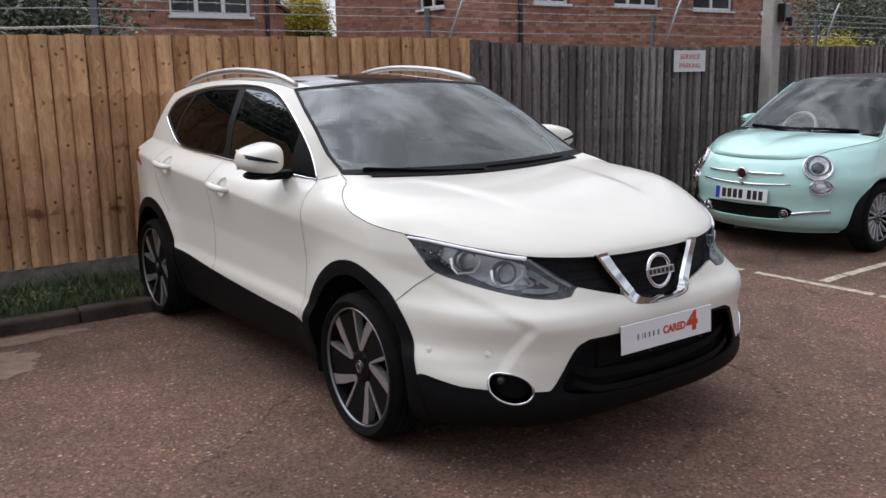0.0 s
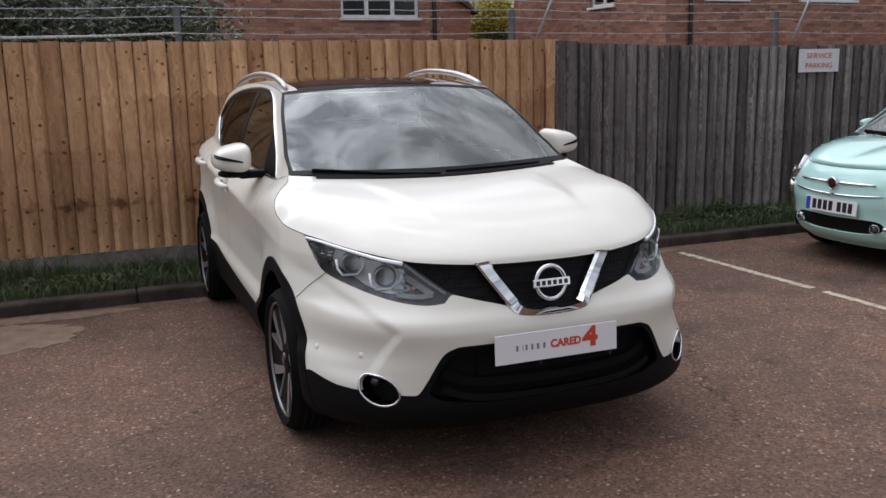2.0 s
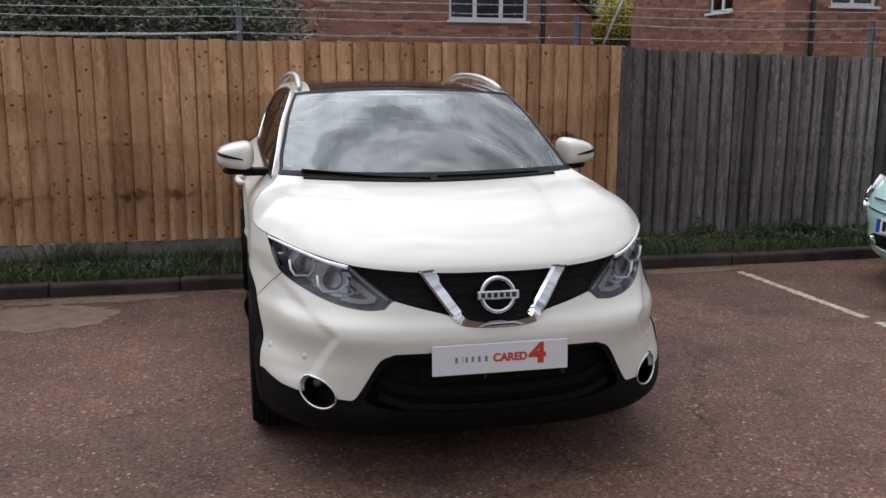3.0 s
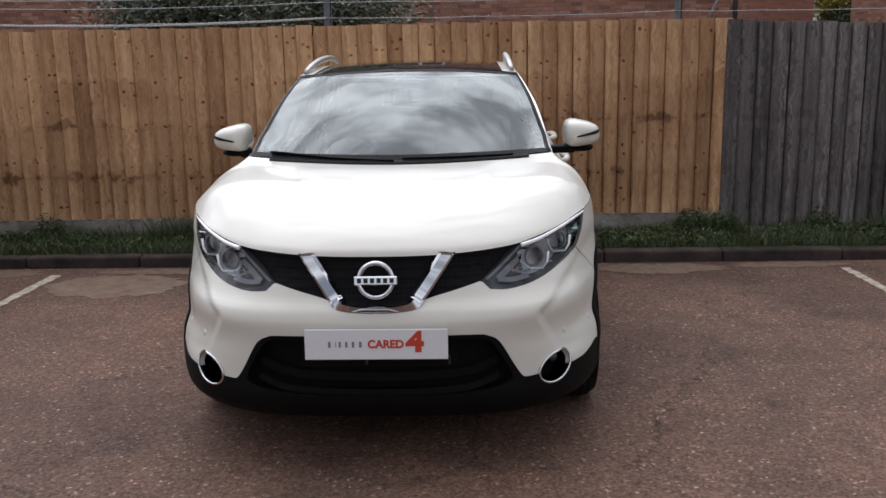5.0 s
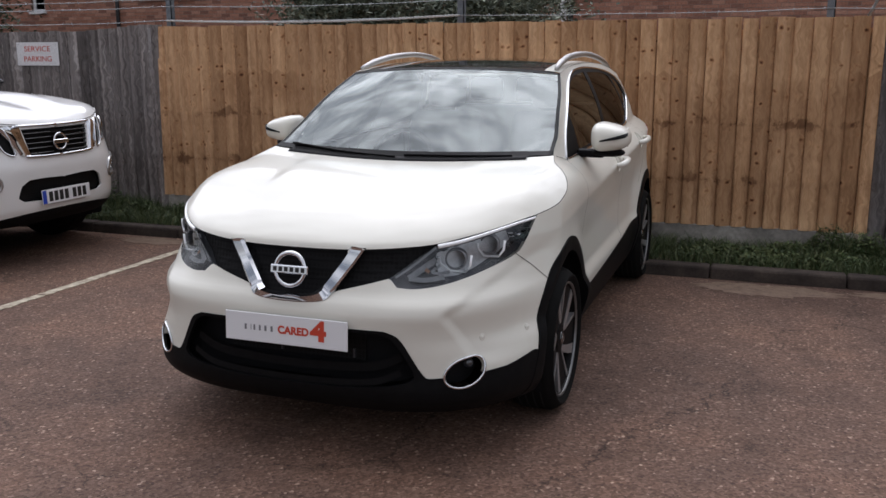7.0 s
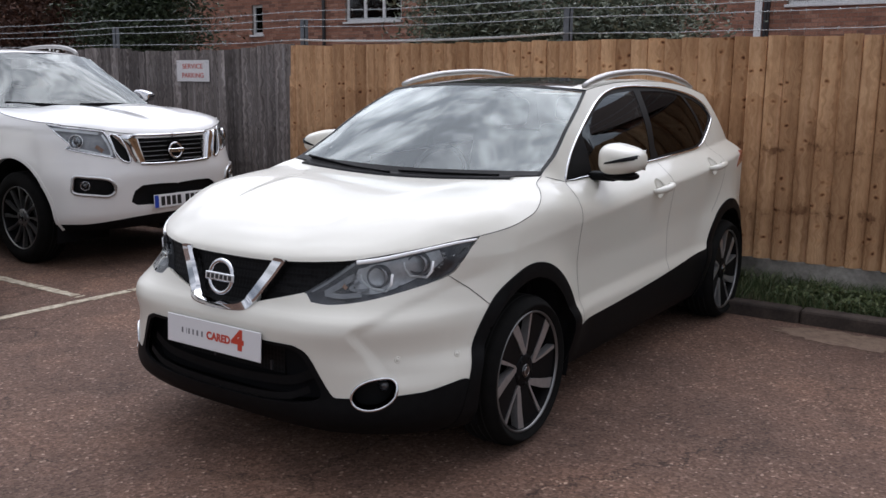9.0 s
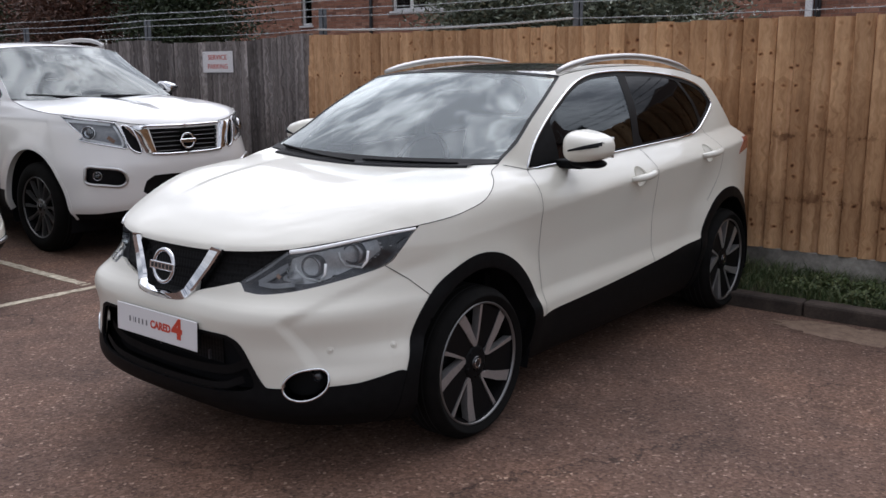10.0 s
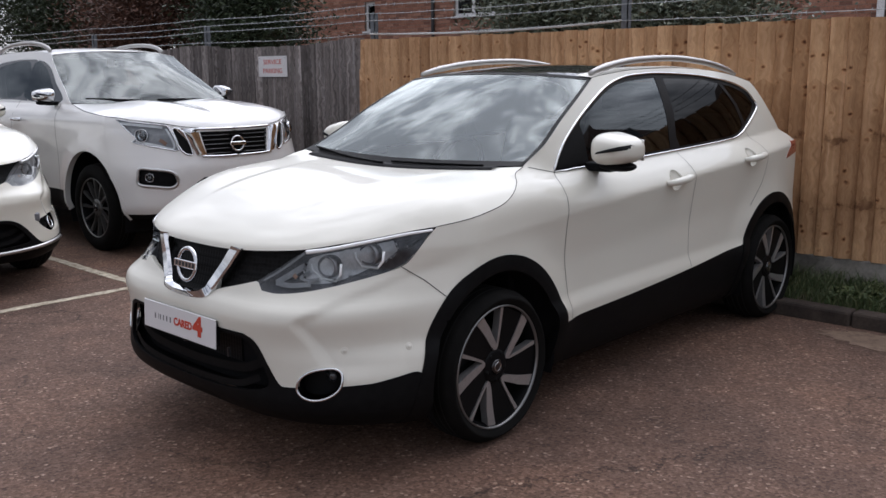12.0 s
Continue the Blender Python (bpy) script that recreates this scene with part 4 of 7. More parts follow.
tree(11.62, 24.4, 2.0, (0.7, 0.8, 0.95, 3.2), 12000, M_LEAF_YELLOW, 66, "yellow leaved tree between the houses", 0.09)
tree(11.3, 28.5, 2.2, (1.2, 1.0, 1.5, 4.6), 14000, M_LEAF_DARK, 67, "green tree between the houses", 0.1)
tree(13.2, 6.0, 1.4, (1.5, 0.9, 1.1, 2.4), 9000, M_LEAF, 68, "green tree beside the concrete column beyond fence", 0.055)
tree(11.0, 5.0, 1.3, (0.4, 0.4, 0.22, 1.72), 1500, M_LEAF_YELLOW, 69, "low yellow green shrub beyond the weathered fence", 0.045, "shrub")
tree(11.3, 23.6, 1.0, (0.75, 0.5, 0.6, 2.3), 7000, M_LEAF_DARK, 70, "dark clipped hedge between the houses", 0.06, "hedge")


# ---- car bodies: one skin round the car, cut into panels ----
class Skin:
    """The half outline of a car at every height: front, flank and tail. It is laid out on (s, z), where s runs round the car from the middle of its nose."""

    def __init__(self, yf, D, p, W, yr, Dr, pr, z0, z1, nz=140, ns=1100, smax=7.0, dent=None, flare=None):
        self.yf, self.D, self.p, self.W = yf, D, p, W
        self.zs, self.ss = np.linspace(z0, z1, nz), np.linspace(0, smax, ns)
        self.X, self.Y = np.zeros((nz, ns)), np.zeros((nz, ns))
        for i, z in enumerate(self.zs):
            f, d, q = float(yf(z)), float(D(z)), float(p(z))
            yj = f + d
            wj = float(W(np.array([yj]), np.array([z]))[0])
            u = 1 - (1 - np.linspace(0, 1, 240)) ** 2
            x1, y1 = u * wj, f + d * (1 - (1 - u ** q) ** 0.714)
            yr0 = float(yr(z)) - float(Dr(z))
            y2 = np.linspace(yj, yr0, 300)[1:]
            x2 = W(y2, np.full(len(y2), z))
            u3 = 1 - np.linspace(0, 1, 120)[1:] ** 2
            x3, y3 = u3 * x2[-1], yr0 + float(Dr(z)) * (1 - u3 ** pr) ** 0.714
            s = np.concatenate([x1 + y1 - f, wj + y2 - f, wj + y3 - f + (x2[-1] - x3)])
            self.X[i] = np.interp(self.ss, s, np.concatenate([x1, x2, x3]))
            self.Y[i] = np.interp(self.ss, s, np.concatenate([y1, y2, y3]))
            if flare:
                self.X[i] += flare(self.X[i], self.Y[i], z)
            if dent:
                self.Y[i] += dent(self.X[i], z) * (self.Y[i] < 0.5)
        self.wj = lambda z: W(yf(z) + D(z), z)

    def at(self, s, z):
        s, z = np.asarray(s, float), np.asarray(z, float)
        a = np.clip((z - self.zs[0]) / (self.zs[1] - self.zs[0]), 0, len(self.zs) - 1.001)
        b = np.clip(s / self.ss[1], 0, len(self.ss) - 1.001)
        i, j = a.astype(int), b.astype(int)
        fa, fb = a - i, b - j
        out = []
        for T in (self.X, self.Y):
            out.append((T[i, j] * (1 - fb) + T[i, j + 1] * fb) * (1 - fa) + (T[i + 1, j] * (1 - fb) + T[i + 1, j + 1] * fb) * fa)
        return np.stack([out[0], out[1], z], -1)

    def fx(self, x, z):
        """(s, z) of the point of the nose at x, z."""
        u = min(1.0, x / float(self.wj(np.array([z]))[0]))
        return x + float(self.D(z)) * (1 - (1 - u ** float(self.p(z))) ** 0.714), z

    def sy(self, y, z):
        """(s, z) of the point of the flank at y, z."""
        f, d, wj = float(self.yf(z)), float(self.D(z)), float(self.wj(np.array([z]))[0])
        if y >= f + d:
            return wj + y - f, z
        g = max(0.0, (y - f) / d)
        u = (1 - (1 - g) ** 1.4) ** (1 / float(self.p(z)))
        return u * wj + y - f, z

    def fpoly(self, pts, n=6, closed=False):
        return np.array([self.fx(*q) for q in smooth_line(pts, n, closed)])

    def spoly(self, pts, n=6, closed=False):
        return np.array([self.sy(*q) for q in smooth_line(pts, n, closed)])

    def circle(self, y, z, r, n=90):
        return np.array([self.sy(y + r * math.cos(a), z + r * math.sin(a)) for a in np.linspace(0, 2 * math.pi, n, endpoint=False)])


def inside(q, poly):
    res = np.zeros(len(q), bool)
    lo, hi = poly.min(0), poly.max(0)
    near = np.where(((q >= lo) & (q <= hi)).all(1))[0]
    x, y = q[near, 0], q[near, 1]
    odd = np.zeros(len(near), bool)
    for (x0, y0), (x1, y1) in zip(poly, np.roll(poly, -1, 0)):
        if y0 != y1:
            odd ^= ((y0 > y) != (y1 > y)) & (x < (x1 - x0) * (y - y0) / (y1 - y0) + x0)
    res[near] = odd
    return res


def cut(skin, s_range, z_range, h, regions):
    """Lays a fine net over the skin, draws its knots onto the regions' outlines and gives each region its triangles. Later regions lie over earlier ones."""
    ns, nz = int((s_range[1] - s_range[0]) / h) + 1, int((z_range[1] - z_range[0]) / h) + 1
    S, Z = np.meshgrid(np.linspace(*s_range, ns), np.linspace(*z_range, nz), indexing="ij")
    q = np.stack([S.ravel(), Z.ravel()], -1)
    fixed = np.zeros(len(q), bool)
    fixed[:nz] = True
    for _, poly in reversed(regions):
        lo, hi = poly.min(0) - h, poly.max(0) + h
        idx = np.where(((q >= lo) & (q <= hi)).all(1) & ~fixed)[0]
        a, b = poly, np.roll(poly, -1, 0)
        ab = b - a
        ln = (ab ** 2).sum(1) + 1e-15
        for k in range(0, len(idx), 3000):
            j = idx[k:k + 3000]
            t = np.clip(((q[j][:, None] - a[None]) * ab[None]).sum(2) / ln, 0, 1)
            near = a[None] + t[..., None] * ab[None]
            dist = ((near - q[j][:, None]) ** 2).sum(2)
            m = dist.argmin(1)
            hit = dist[np.arange(len(j)), m] < (0.56 * h) ** 2
            q[j[hit]] = near[np.arange(len(j)), m][hit]
            fixed[j[hit]] = True
    tri = []
    i0 = (np.arange(ns - 1)[:, None] * nz + np.arange(nz - 1)[None]).ravel()
    a, b, c, d = i0, i0 + nz, i0 + nz + 1, i0 + 1
    diag = fixed[a] & fixed[c] & ~(fixed[b] & fixed[d])
    tri = np.concatenate([np.stack([a, b, np.where(diag, c, d)], -1), np.stack([np.where(diag, a, b), c, d], -1)])
    mid = q[tri].mean(1)
    owner = np.full(len(tri), -1)
    for k, (_, poly) in enumerate(regions):
        owner[inside(mid, poly)] = k
    V = skin.at(q[:, 0], q[:, 1])
    V[:nz, 0] = 0
    e = 0.006
    n = np.cross(skin.at(q[:, 0] + e, q[:, 1]) - skin.at(q[:, 0] - e, q[:, 1]), skin.at(q[:, 0], q[:, 1] + e) - skin.at(q[:, 0], q[:, 1] - e))
    n[:nz, 0] = 0
    n /= np.linalg.norm(n, axis=1)[:, None] + 1e-12
    d1, d2 = q[tri[:, 1]] - q[tri[:, 0]], q[tri[:, 2]] - q[tri[:, 0]]
    owner[d1[:, 0] * d2[:, 1] - d1[:, 1] * d2[:, 0] < 0.004 * h * h] = -1
    out = {}
    for k, (name, _) in enumerate(regions):
        if name:
            out.setdefault(name, []).append(tri[owner == k])
    return V, n, {k: np.concatenate(v) for k, v in out.items()}


def shell(V, n, tri, push=0.0, thick=0.012, mirror=None):
    """Verts and faces of one panel with turned-in edges. mirror: None the left half, 'R' the right half, 'both' the two joined."""
    used, inv = np.unique(tri, return_inverse=True)
    inv = inv.reshape(tri.shape)
    P, N = V[used] + n[used] * push, n[used]
    e = np.concatenate([inv[:, [0, 1]], inv[:, [1, 2]], inv[:, [2, 0]]])
    key = np.sort(e, 1)
    _, first, count = np.unique(key, axis=0, return_index=True, return_counts=True)
    rim = e[first[count == 1]]
    if mirror == "both":
        rim = rim[~((np.abs(P[rim[:, 0], 0]) < 1e-6) & (np.abs(P[rim[:, 1], 0]) < 1e-6))]
    k = len(P)
    rv, rinv = np.unique(rim, return_inverse=True)
    rinv = rinv.reshape(rim.shape)
    verts = np.concatenate([P, P[rv], P[rv] - N[rv] * thick])
    m = len(rv)
    faces = [tuple(f) for f in inv] + [(b + k, a + k, a + k + m, b + k + m) for a, b in rinv]
    nn = np.concatenate([N, np.zeros((2 * m, 3))])
    if mirror == "R":
        return verts * [-1, 1, 1], [f[::-1] for f in faces], nn * [-1, 1, 1]
    if mirror == "both":
        L = len(verts)
        idx = np.arange(L) + L
        mid = np.abs(verts[:, 0]) < 1e-6
        idx[mid] = np.arange(L)[mid]
        faces = faces + [tuple(idx[i] for i in f[::-1]) for f in faces]
        verts, nn = np.concatenate([verts, verts * [-1, 1, 1]]), np.concatenate([nn, nn * [-1, 1, 1]])
    return verts, faces, nn


def panel(name, arrays, mat, parent, label=""):
    """Links what shell() gives."""
    return link(name, arrays[0], arrays[1], mat, parent, label, normals=arrays[2])


def ribbon(skin, line, width, lift, side=1):
    """A narrow strip on the skin along a line in (s, z)."""
    line = np.array(line)
    P = skin.at(line[:, 0], line[:, 1])
    e = 0.004
    nrm = np.cross(skin.at(line[:, 0] + e, line[:, 1]) - P, skin.at(line[:, 0], line[:, 1] + e) - P)
    nrm /= np.linalg.norm(nrm, axis=1)[:, None] + 1e-12
    t = np.gradient(P, axis=0)
    b = np.cross(nrm, t)
    b /= np.linalg.norm(b, axis=1)[:, None] + 1e-12
    A, B = P + b * width / 2 + nrm * lift, P - b * width / 2 + nrm * lift
    V = np.concatenate([A, B]) * [side, 1, 1]
    m = len(P)
    return V, [(i, i + 1, m + i + 1, m + i) for i in range(m - 1)]


def on_skin(skin, line, lift=0.0, side=1):
    line = np.array(line)
    P = skin.at(line[:, 0], line[:, 1])
    e = 0.004
    nrm = np.cross(skin.at(line[:, 0] + e, line[:, 1]) - P, skin.at(line[:, 0], line[:, 1] + e) - P)
    nrm /= np.linalg.norm(nrm, axis=1)[:, None] + 1e-12
    return (P + nrm * lift) * [side, 1, 1]


def coons(c0, c1, d0, d1, nu, nv):
    """A patch between the curves c0, c1 (along u, at v 0 and 1) and d0, d1 (along v, at u 0 and 1)."""
    def res(c, n):
        c = np.array(c, float)
        t = np.concatenate([[0], np.cumsum(np.linalg.norm(np.diff(c, axis=0), axis=1))])
        return np.stack([np.interp(np.linspace(0, t[-1], n), t, c[:, k]) for k in range(3)], -1)
    c0, c1, d0, d1 = res(c0, nu), res(c1, nu), res(d0, nv), res(d1, nv)
    u, v = np.linspace(0, 1, nu)[:, None, None], np.linspace(0, 1, nv)[None, :, None]
    w = u ** 2
    near, far = (1 - v[0]) * c0[0] + v[0] * c1[0], (1 - v[0]) * c0[-1] + v[0] * c1[-1]
    return (1 - v) * c0[:, None] + v * c1[:, None] + (1 - w) * (d0 - near)[None] + w * (d1 - far)[None]


def faired(G, rounds, only_z=False):
    """Evens out a half patch inside its outer edges; row u = 0 lies in the middle plane."""
    G = G.copy()
    for _ in range(rounds):
        P = np.concatenate([G[1:2] * [-1, 1, 1], G])
        q = 0.25 * (P[:-2, 1:-1] + P[2:, 1:-1] + P[1:-1, :-2] + P[1:-1, 2:])
        if only_z:
            G[:-1, 1:-1, 2] = q[..., 2]
        else:
            G[:-1, 1:-1] = q
            G[0, :, 0] = 0
    return G


def along(G, rounds):
    """Evens out the heights of a patch lengthwise, its ends held."""
    G = G.copy()
    for _ in range(rounds):
        G[:, 1:-1, 2] = 0.5 * G[:, 1:-1, 2] + 0.25 * (G[:, :-2, 2] + G[:, 2:, 2])
    return G


def net(G, mirror=True):
    """Verts and faces of a grid of points whose row u = 0 lies in the middle plane."""
    nu, nv = G.shape[:2]
    V = G.reshape(-1, 3)
    F = [(i * nv + j, (i + 1) * nv + j, (i + 1) * nv + j + 1, i * nv + j + 1) for i in range(nu - 1) for j in range(nv - 1)]
    if mirror:
        V = V.copy()
        V[:nv, 0] = 0
        L = len(V)
        idx = np.arange(L) + L
        idx[:nv] = np.arange(nv)
        F = F + [tuple(idx[k] for k in f[::-1]) for f in F]
        V = np.concatenate([V, V * [-1, 1, 1]])
    return V, F


def ridge_wheel(root, x, y, z, r, width, rim_r, style, side, name="wheel"):
    """A road wheel under the car; its outer face looks to the side's x."""
    w = empty_part(name, root)
    w.matrix_local = pose(x, y, z) @ Matrix.Diagonal((side, 1, 1, 1))
    hw = width / 2
    tyre = smooth_line([(hw - 0.018, rim_r - 0.005), (hw, rim_r + 0.02), (hw + 0.004, (rim_r + r) / 2), (hw - 0.012, r - 0.02), (hw - 0.04, r - 0.003), (0, r), (-hw + 0.04, r - 0.003), (-hw, (rim_r + r) / 2), (-hw + 0.02, rim_r - 0.005)], 4)
    link("tyre", *lathe(tyre, 72), M_TYRE, w)
    gv, gf = [], []
    for gx in (-0.05, -0.015, 0.02, 0.055):
        v, f = lathe([(gx - 0.004, r + 0.0008), (gx + 0.004, r + 0.0008)], 72)
        gf += [tuple(len(gv) + q for q in t) for t in f]
        gv += v
    link("tread_groove", gv, gf, M_GAP, w)
    o = hw - 0.012
    link("rim", *lathe([(o - 0.004, rim_r + 0.004), (o + 0.003, rim_r), (o + 0.003, rim_r - 0.005), (o - 0.006, rim_r - 0.008)], 72), M_RIM, w, "bright machined rim edge")
    link("barrel", *lathe([(o - 0.006, rim_r - 0.01), (o - 0.04, rim_r - 0.02), (-hw + 0.02, rim_r - 0.03), (-hw + 0.02, 0.03)], 64), M_WHEELBLACK, w)
    link("brake_disc", *lathe([(o - 0.10, 0.05), (o - 0.10, rim_r * 0.68), (o - 0.115, rim_r * 0.68)], 48), M_DISC, w, "dark dull steel brake disc")
    f0 = o - 0.012

    def blade(pts, depth, mat, nm, lab=""):
        """A flat bar in the wheel's face; pts: an outline of (angle in degrees, radius)."""
        ring = [(rr * math.sin(radians(a)), rr * math.cos(radians(a)), rr) for a, rr in pts]
        bm = bmesh.new()
        top = [bm.verts.new((f0 - 0.018 * (1 - q / rim_r) + (0.004 if mat is M_ALLOY else 0), yy, zz)) for yy, zz, q in ring]
        low = [bm.verts.new((v.co.x - depth, v.co.y, v.co.z)) for v in top]
        bm.faces.new(top)
        k = len(top)
        for i in range(k):
            bm.faces.new((top[i], low[i], low[(i + 1) % k], top[(i + 1) % k]))
        return part(nm, bm, mat, w, lab)
    R = rim_r - 0.006
    if style == "split":
        for i in range(5):
            a = i * 72
            blade([(a - 33, R), (a - 22, R), (a - 15, R * 0.72), (a - 9, R * 0.53), (a - 2, R * 0.42), (a + 5, R * 0.35), (a + 6, R * 0.28), (a - 8, R * 0.28), (a - 20, R * 0.40), (a - 26, R * 0.6), (a - 30, R * 0.8)], 0.035, M_ALLOY, "spoke", "machined grey wheel spoke")
            blade([(a + 4, R), (a + 8, R), (a + 9, R * 0.65), (a + 10, R * 0.36), (a + 6, R * 0.29), (a + 3, R * 0.36), (a + 4.5, R * 0.6)], 0.035, M_ALLOY, "spoke", "machined grey wheel spoke")
            blade([(a + 9, R), (a + 42, R), (a + 49, R * 0.6), (a + 54, R * 0.38), (a + 50, R * 0.24), (a + 14, R * 0.24), (a + 10, R * 0.5)], 0.03, M_WHEELBLACK, "spoke_web", "gloss black wheel spoke")
    else:
        n = style
        for i in range(n):
            a = i * 360 / n
            k = 250 / n
            blade([(a - 0.16 * k, R), (a + 0.16 * k, R), (a + 0.12 * k + 3, R * 0.55), (a + 0.3 * k, R * 0.22), (a - 0.3 * k, R * 0.22), (a - 0.12 * k + 3, R * 0.55)], 0.03, M_SILVER if n != 12 else M_RIM, "spoke", "silver wheel spoke")
    hub = smooth_line([(f0 - 0.03, R * 0.3), (f0 - 0.012, R * 0.28), (f0 - 0.006, R * 0.2), (f0 - 0.004, 0.034)], 3)
    link("hub", *lathe(hub, 40), M_WHEELBLACK if style == "split" else M_RIM, w)
    link("centre_cap", *lathe([(f0 - 0.004, 0.031), (f0 + 0.002, 0.029), (f0 + 0.003, 0.022), (f0 + 0.003, 0.0)], 32), M_GLOSS, w, "black centre cap with a chrome mark")
    link("cap_mark", *lathe([(f0 + 0.0035, 0.02), (f0 + 0.005, 0.0185), (f0 + 0.0035, 0.0165)], 32), M_CHROME, w)
    for i in range(5):
        a = radians(i * 72 + 36)
        tube("wheel_nut", [(f0 - 0.02, 0.057 * math.sin(a), 0.057 * math.cos(a)), (f0 - 0.006, 0.057 * math.sin(a), 0.057 * math.cos(a))], 0.009, M_WHEELBLACK, w, sides=6)
    return w


def wheel_well(root, y, z, r, x0, x1, side):
    """A dark liner over the wheel."""
    V, F = [], []
    angs = np.linspace(-0.35, math.pi + 0.35, 30)
    for a in angs:
        V += [(side * x0, y + r * math.cos(a), z + r * math.sin(a)), (side * x1, y + r * math.cos(a), z + r * math.sin(a))]
    F = [(2 * i, 2 * i + 1, 2 * i + 3, 2 * i + 2) for i in range(len(angs) - 1)]
    k = len(V)
    V += [(side * x0, y, z - 0.1)]
    F += [(2 * i, 2 * i + 2, k) for i in range(len(angs) - 1)]
    return link("wheel_arch_liner", V, F, M_DARK, root)


def badge(root, x, y, z, r, tilt, rz=0):
    """A round chrome ring with a bar across; the bar's lettering is given as plain blocks."""
    b = empty_part("badge", root)
    b.matrix_local = pose(x, y, z, tilt, 0, rz)
    ring = [(r * math.cos(a), 0, r * math.sin(a)) for a in np.linspace(0, 2 * math.pi, 48, endpoint=False)]
    V, F = tube_arrays(ring, r * 0.15, 8, True)
    link("ring", V, F, M_CHROME, b)
    part("bar", boxes((-r * 1.28, r * 1.28, -r * 0.2, r * 0.08, -r * 0.25, r * 0.25), bevel=r * 0.05), M_CHROME, b)
    for i in range(6):
        c = r * (-0.95 + 0.38 * i)
        part("dark_block", boxes((c - r * 0.12, c + r * 0.12, -r * 0.215, -r * 0.15, -r * 0.14, r * 0.14)), M_PRINT_BLACK, b)
    return b


def wing_mirror(root, side, x, y, z, mat, sx=1.0):
    """A door mirror: a rounded cap over a dark foot."""
    mr = empty_part("wing_mirror", root)
    mr.matrix_local = pose(side * x, y, z) @ Matrix.Diagonal((side * sx, sx, sx, 1))
    bm = bmesh.new()
    bmesh.ops.create_uvsphere(bm, u_segments=40, v_segments=24, radius=1)
    for v in bm.verts:
        a, b, c = v.co
        px = math.copysign(abs(a) ** 0.62, a)
        py = math.copysign(abs(b) ** 0.72, b)
        pz = math.copysign(abs(c) ** 0.68, c)
        w = 0.82 + 0.18 * (1 - px) / 2
        v.co = Vector((0.09 * px + 0.01, 0.152 * py * w, (0.07 if pz > 0 else 0.068) * pz * (0.86 + 0.22 * (0.3 - px)) - 0.004 * px))
        if v.co.y > 0.05:
            v.co.y = 0.05 + (v.co.y - 0.05) * 0.25
    part("cap", bm, mat, mr, smooth=True)
    bm = bmesh.new()
    bmesh.ops.create_uvsphere(bm, u_segments=28, v_segments=14, radius=1)
    for v in bm.verts:
        a, b, c = v.co
        v.co = Vector((-0.01 + 0.085 * math.copysign(abs(a) ** 0.7, a), 0.012 + 0.06 * b, -0.074 + 0.022 * c))
    part("foot", bm, M_PLASTIC, mr, "black plastic mirror foot", smooth=True)
    part("arm", boxes((-0.27, -0.02, -0.03, 0.05, -0.1, -0.062), bevel=0.012, segs=2), M_PLASTIC, mr, "black plastic mirror arm")
    strip = [(0.09 * t + 0.01, -0.154 * math.sqrt(max(0, 1 - abs(t) ** 3.2)) * (0.9) - 0.001, -0.002 + 0.02 * t) for t in np.linspace(-0.4, 0.95, 24)]
    V = [(a, b - 0.004, c + 0.010 * (0.35 + 0.65 * i / 23)) for i, (a, b, c) in enumerate(strip)] + [(a, b - 0.004, c - 0.010 * (0.35 + 0.65 * i / 23)) for i, (a, b, c) in enumerate(strip)] + [(a, b + 0.03, c) for a, b, c in strip]
    F = [(i, i + 1, 24 + i + 1, 24 + i) for i in range(23)] + [(i, i + 48, i + 49, i + 1) for i in range(23)]
    link("indicator", V, F, M_PILLAR, mr, "dark indicator strip in the mirror cap")
    part("mirror_glass", boxes((-0.065, 0.08, 0.072, 0.076, -0.05, 0.04), bevel=0.001), M_CHROME, mr)
    tube("camera_pod", [(0.02, 0.0, -0.06), (0.02, 0.0, -0.084)], [0.022, 0.016], M_PLASTIC, mr, sides=12)
    return mr


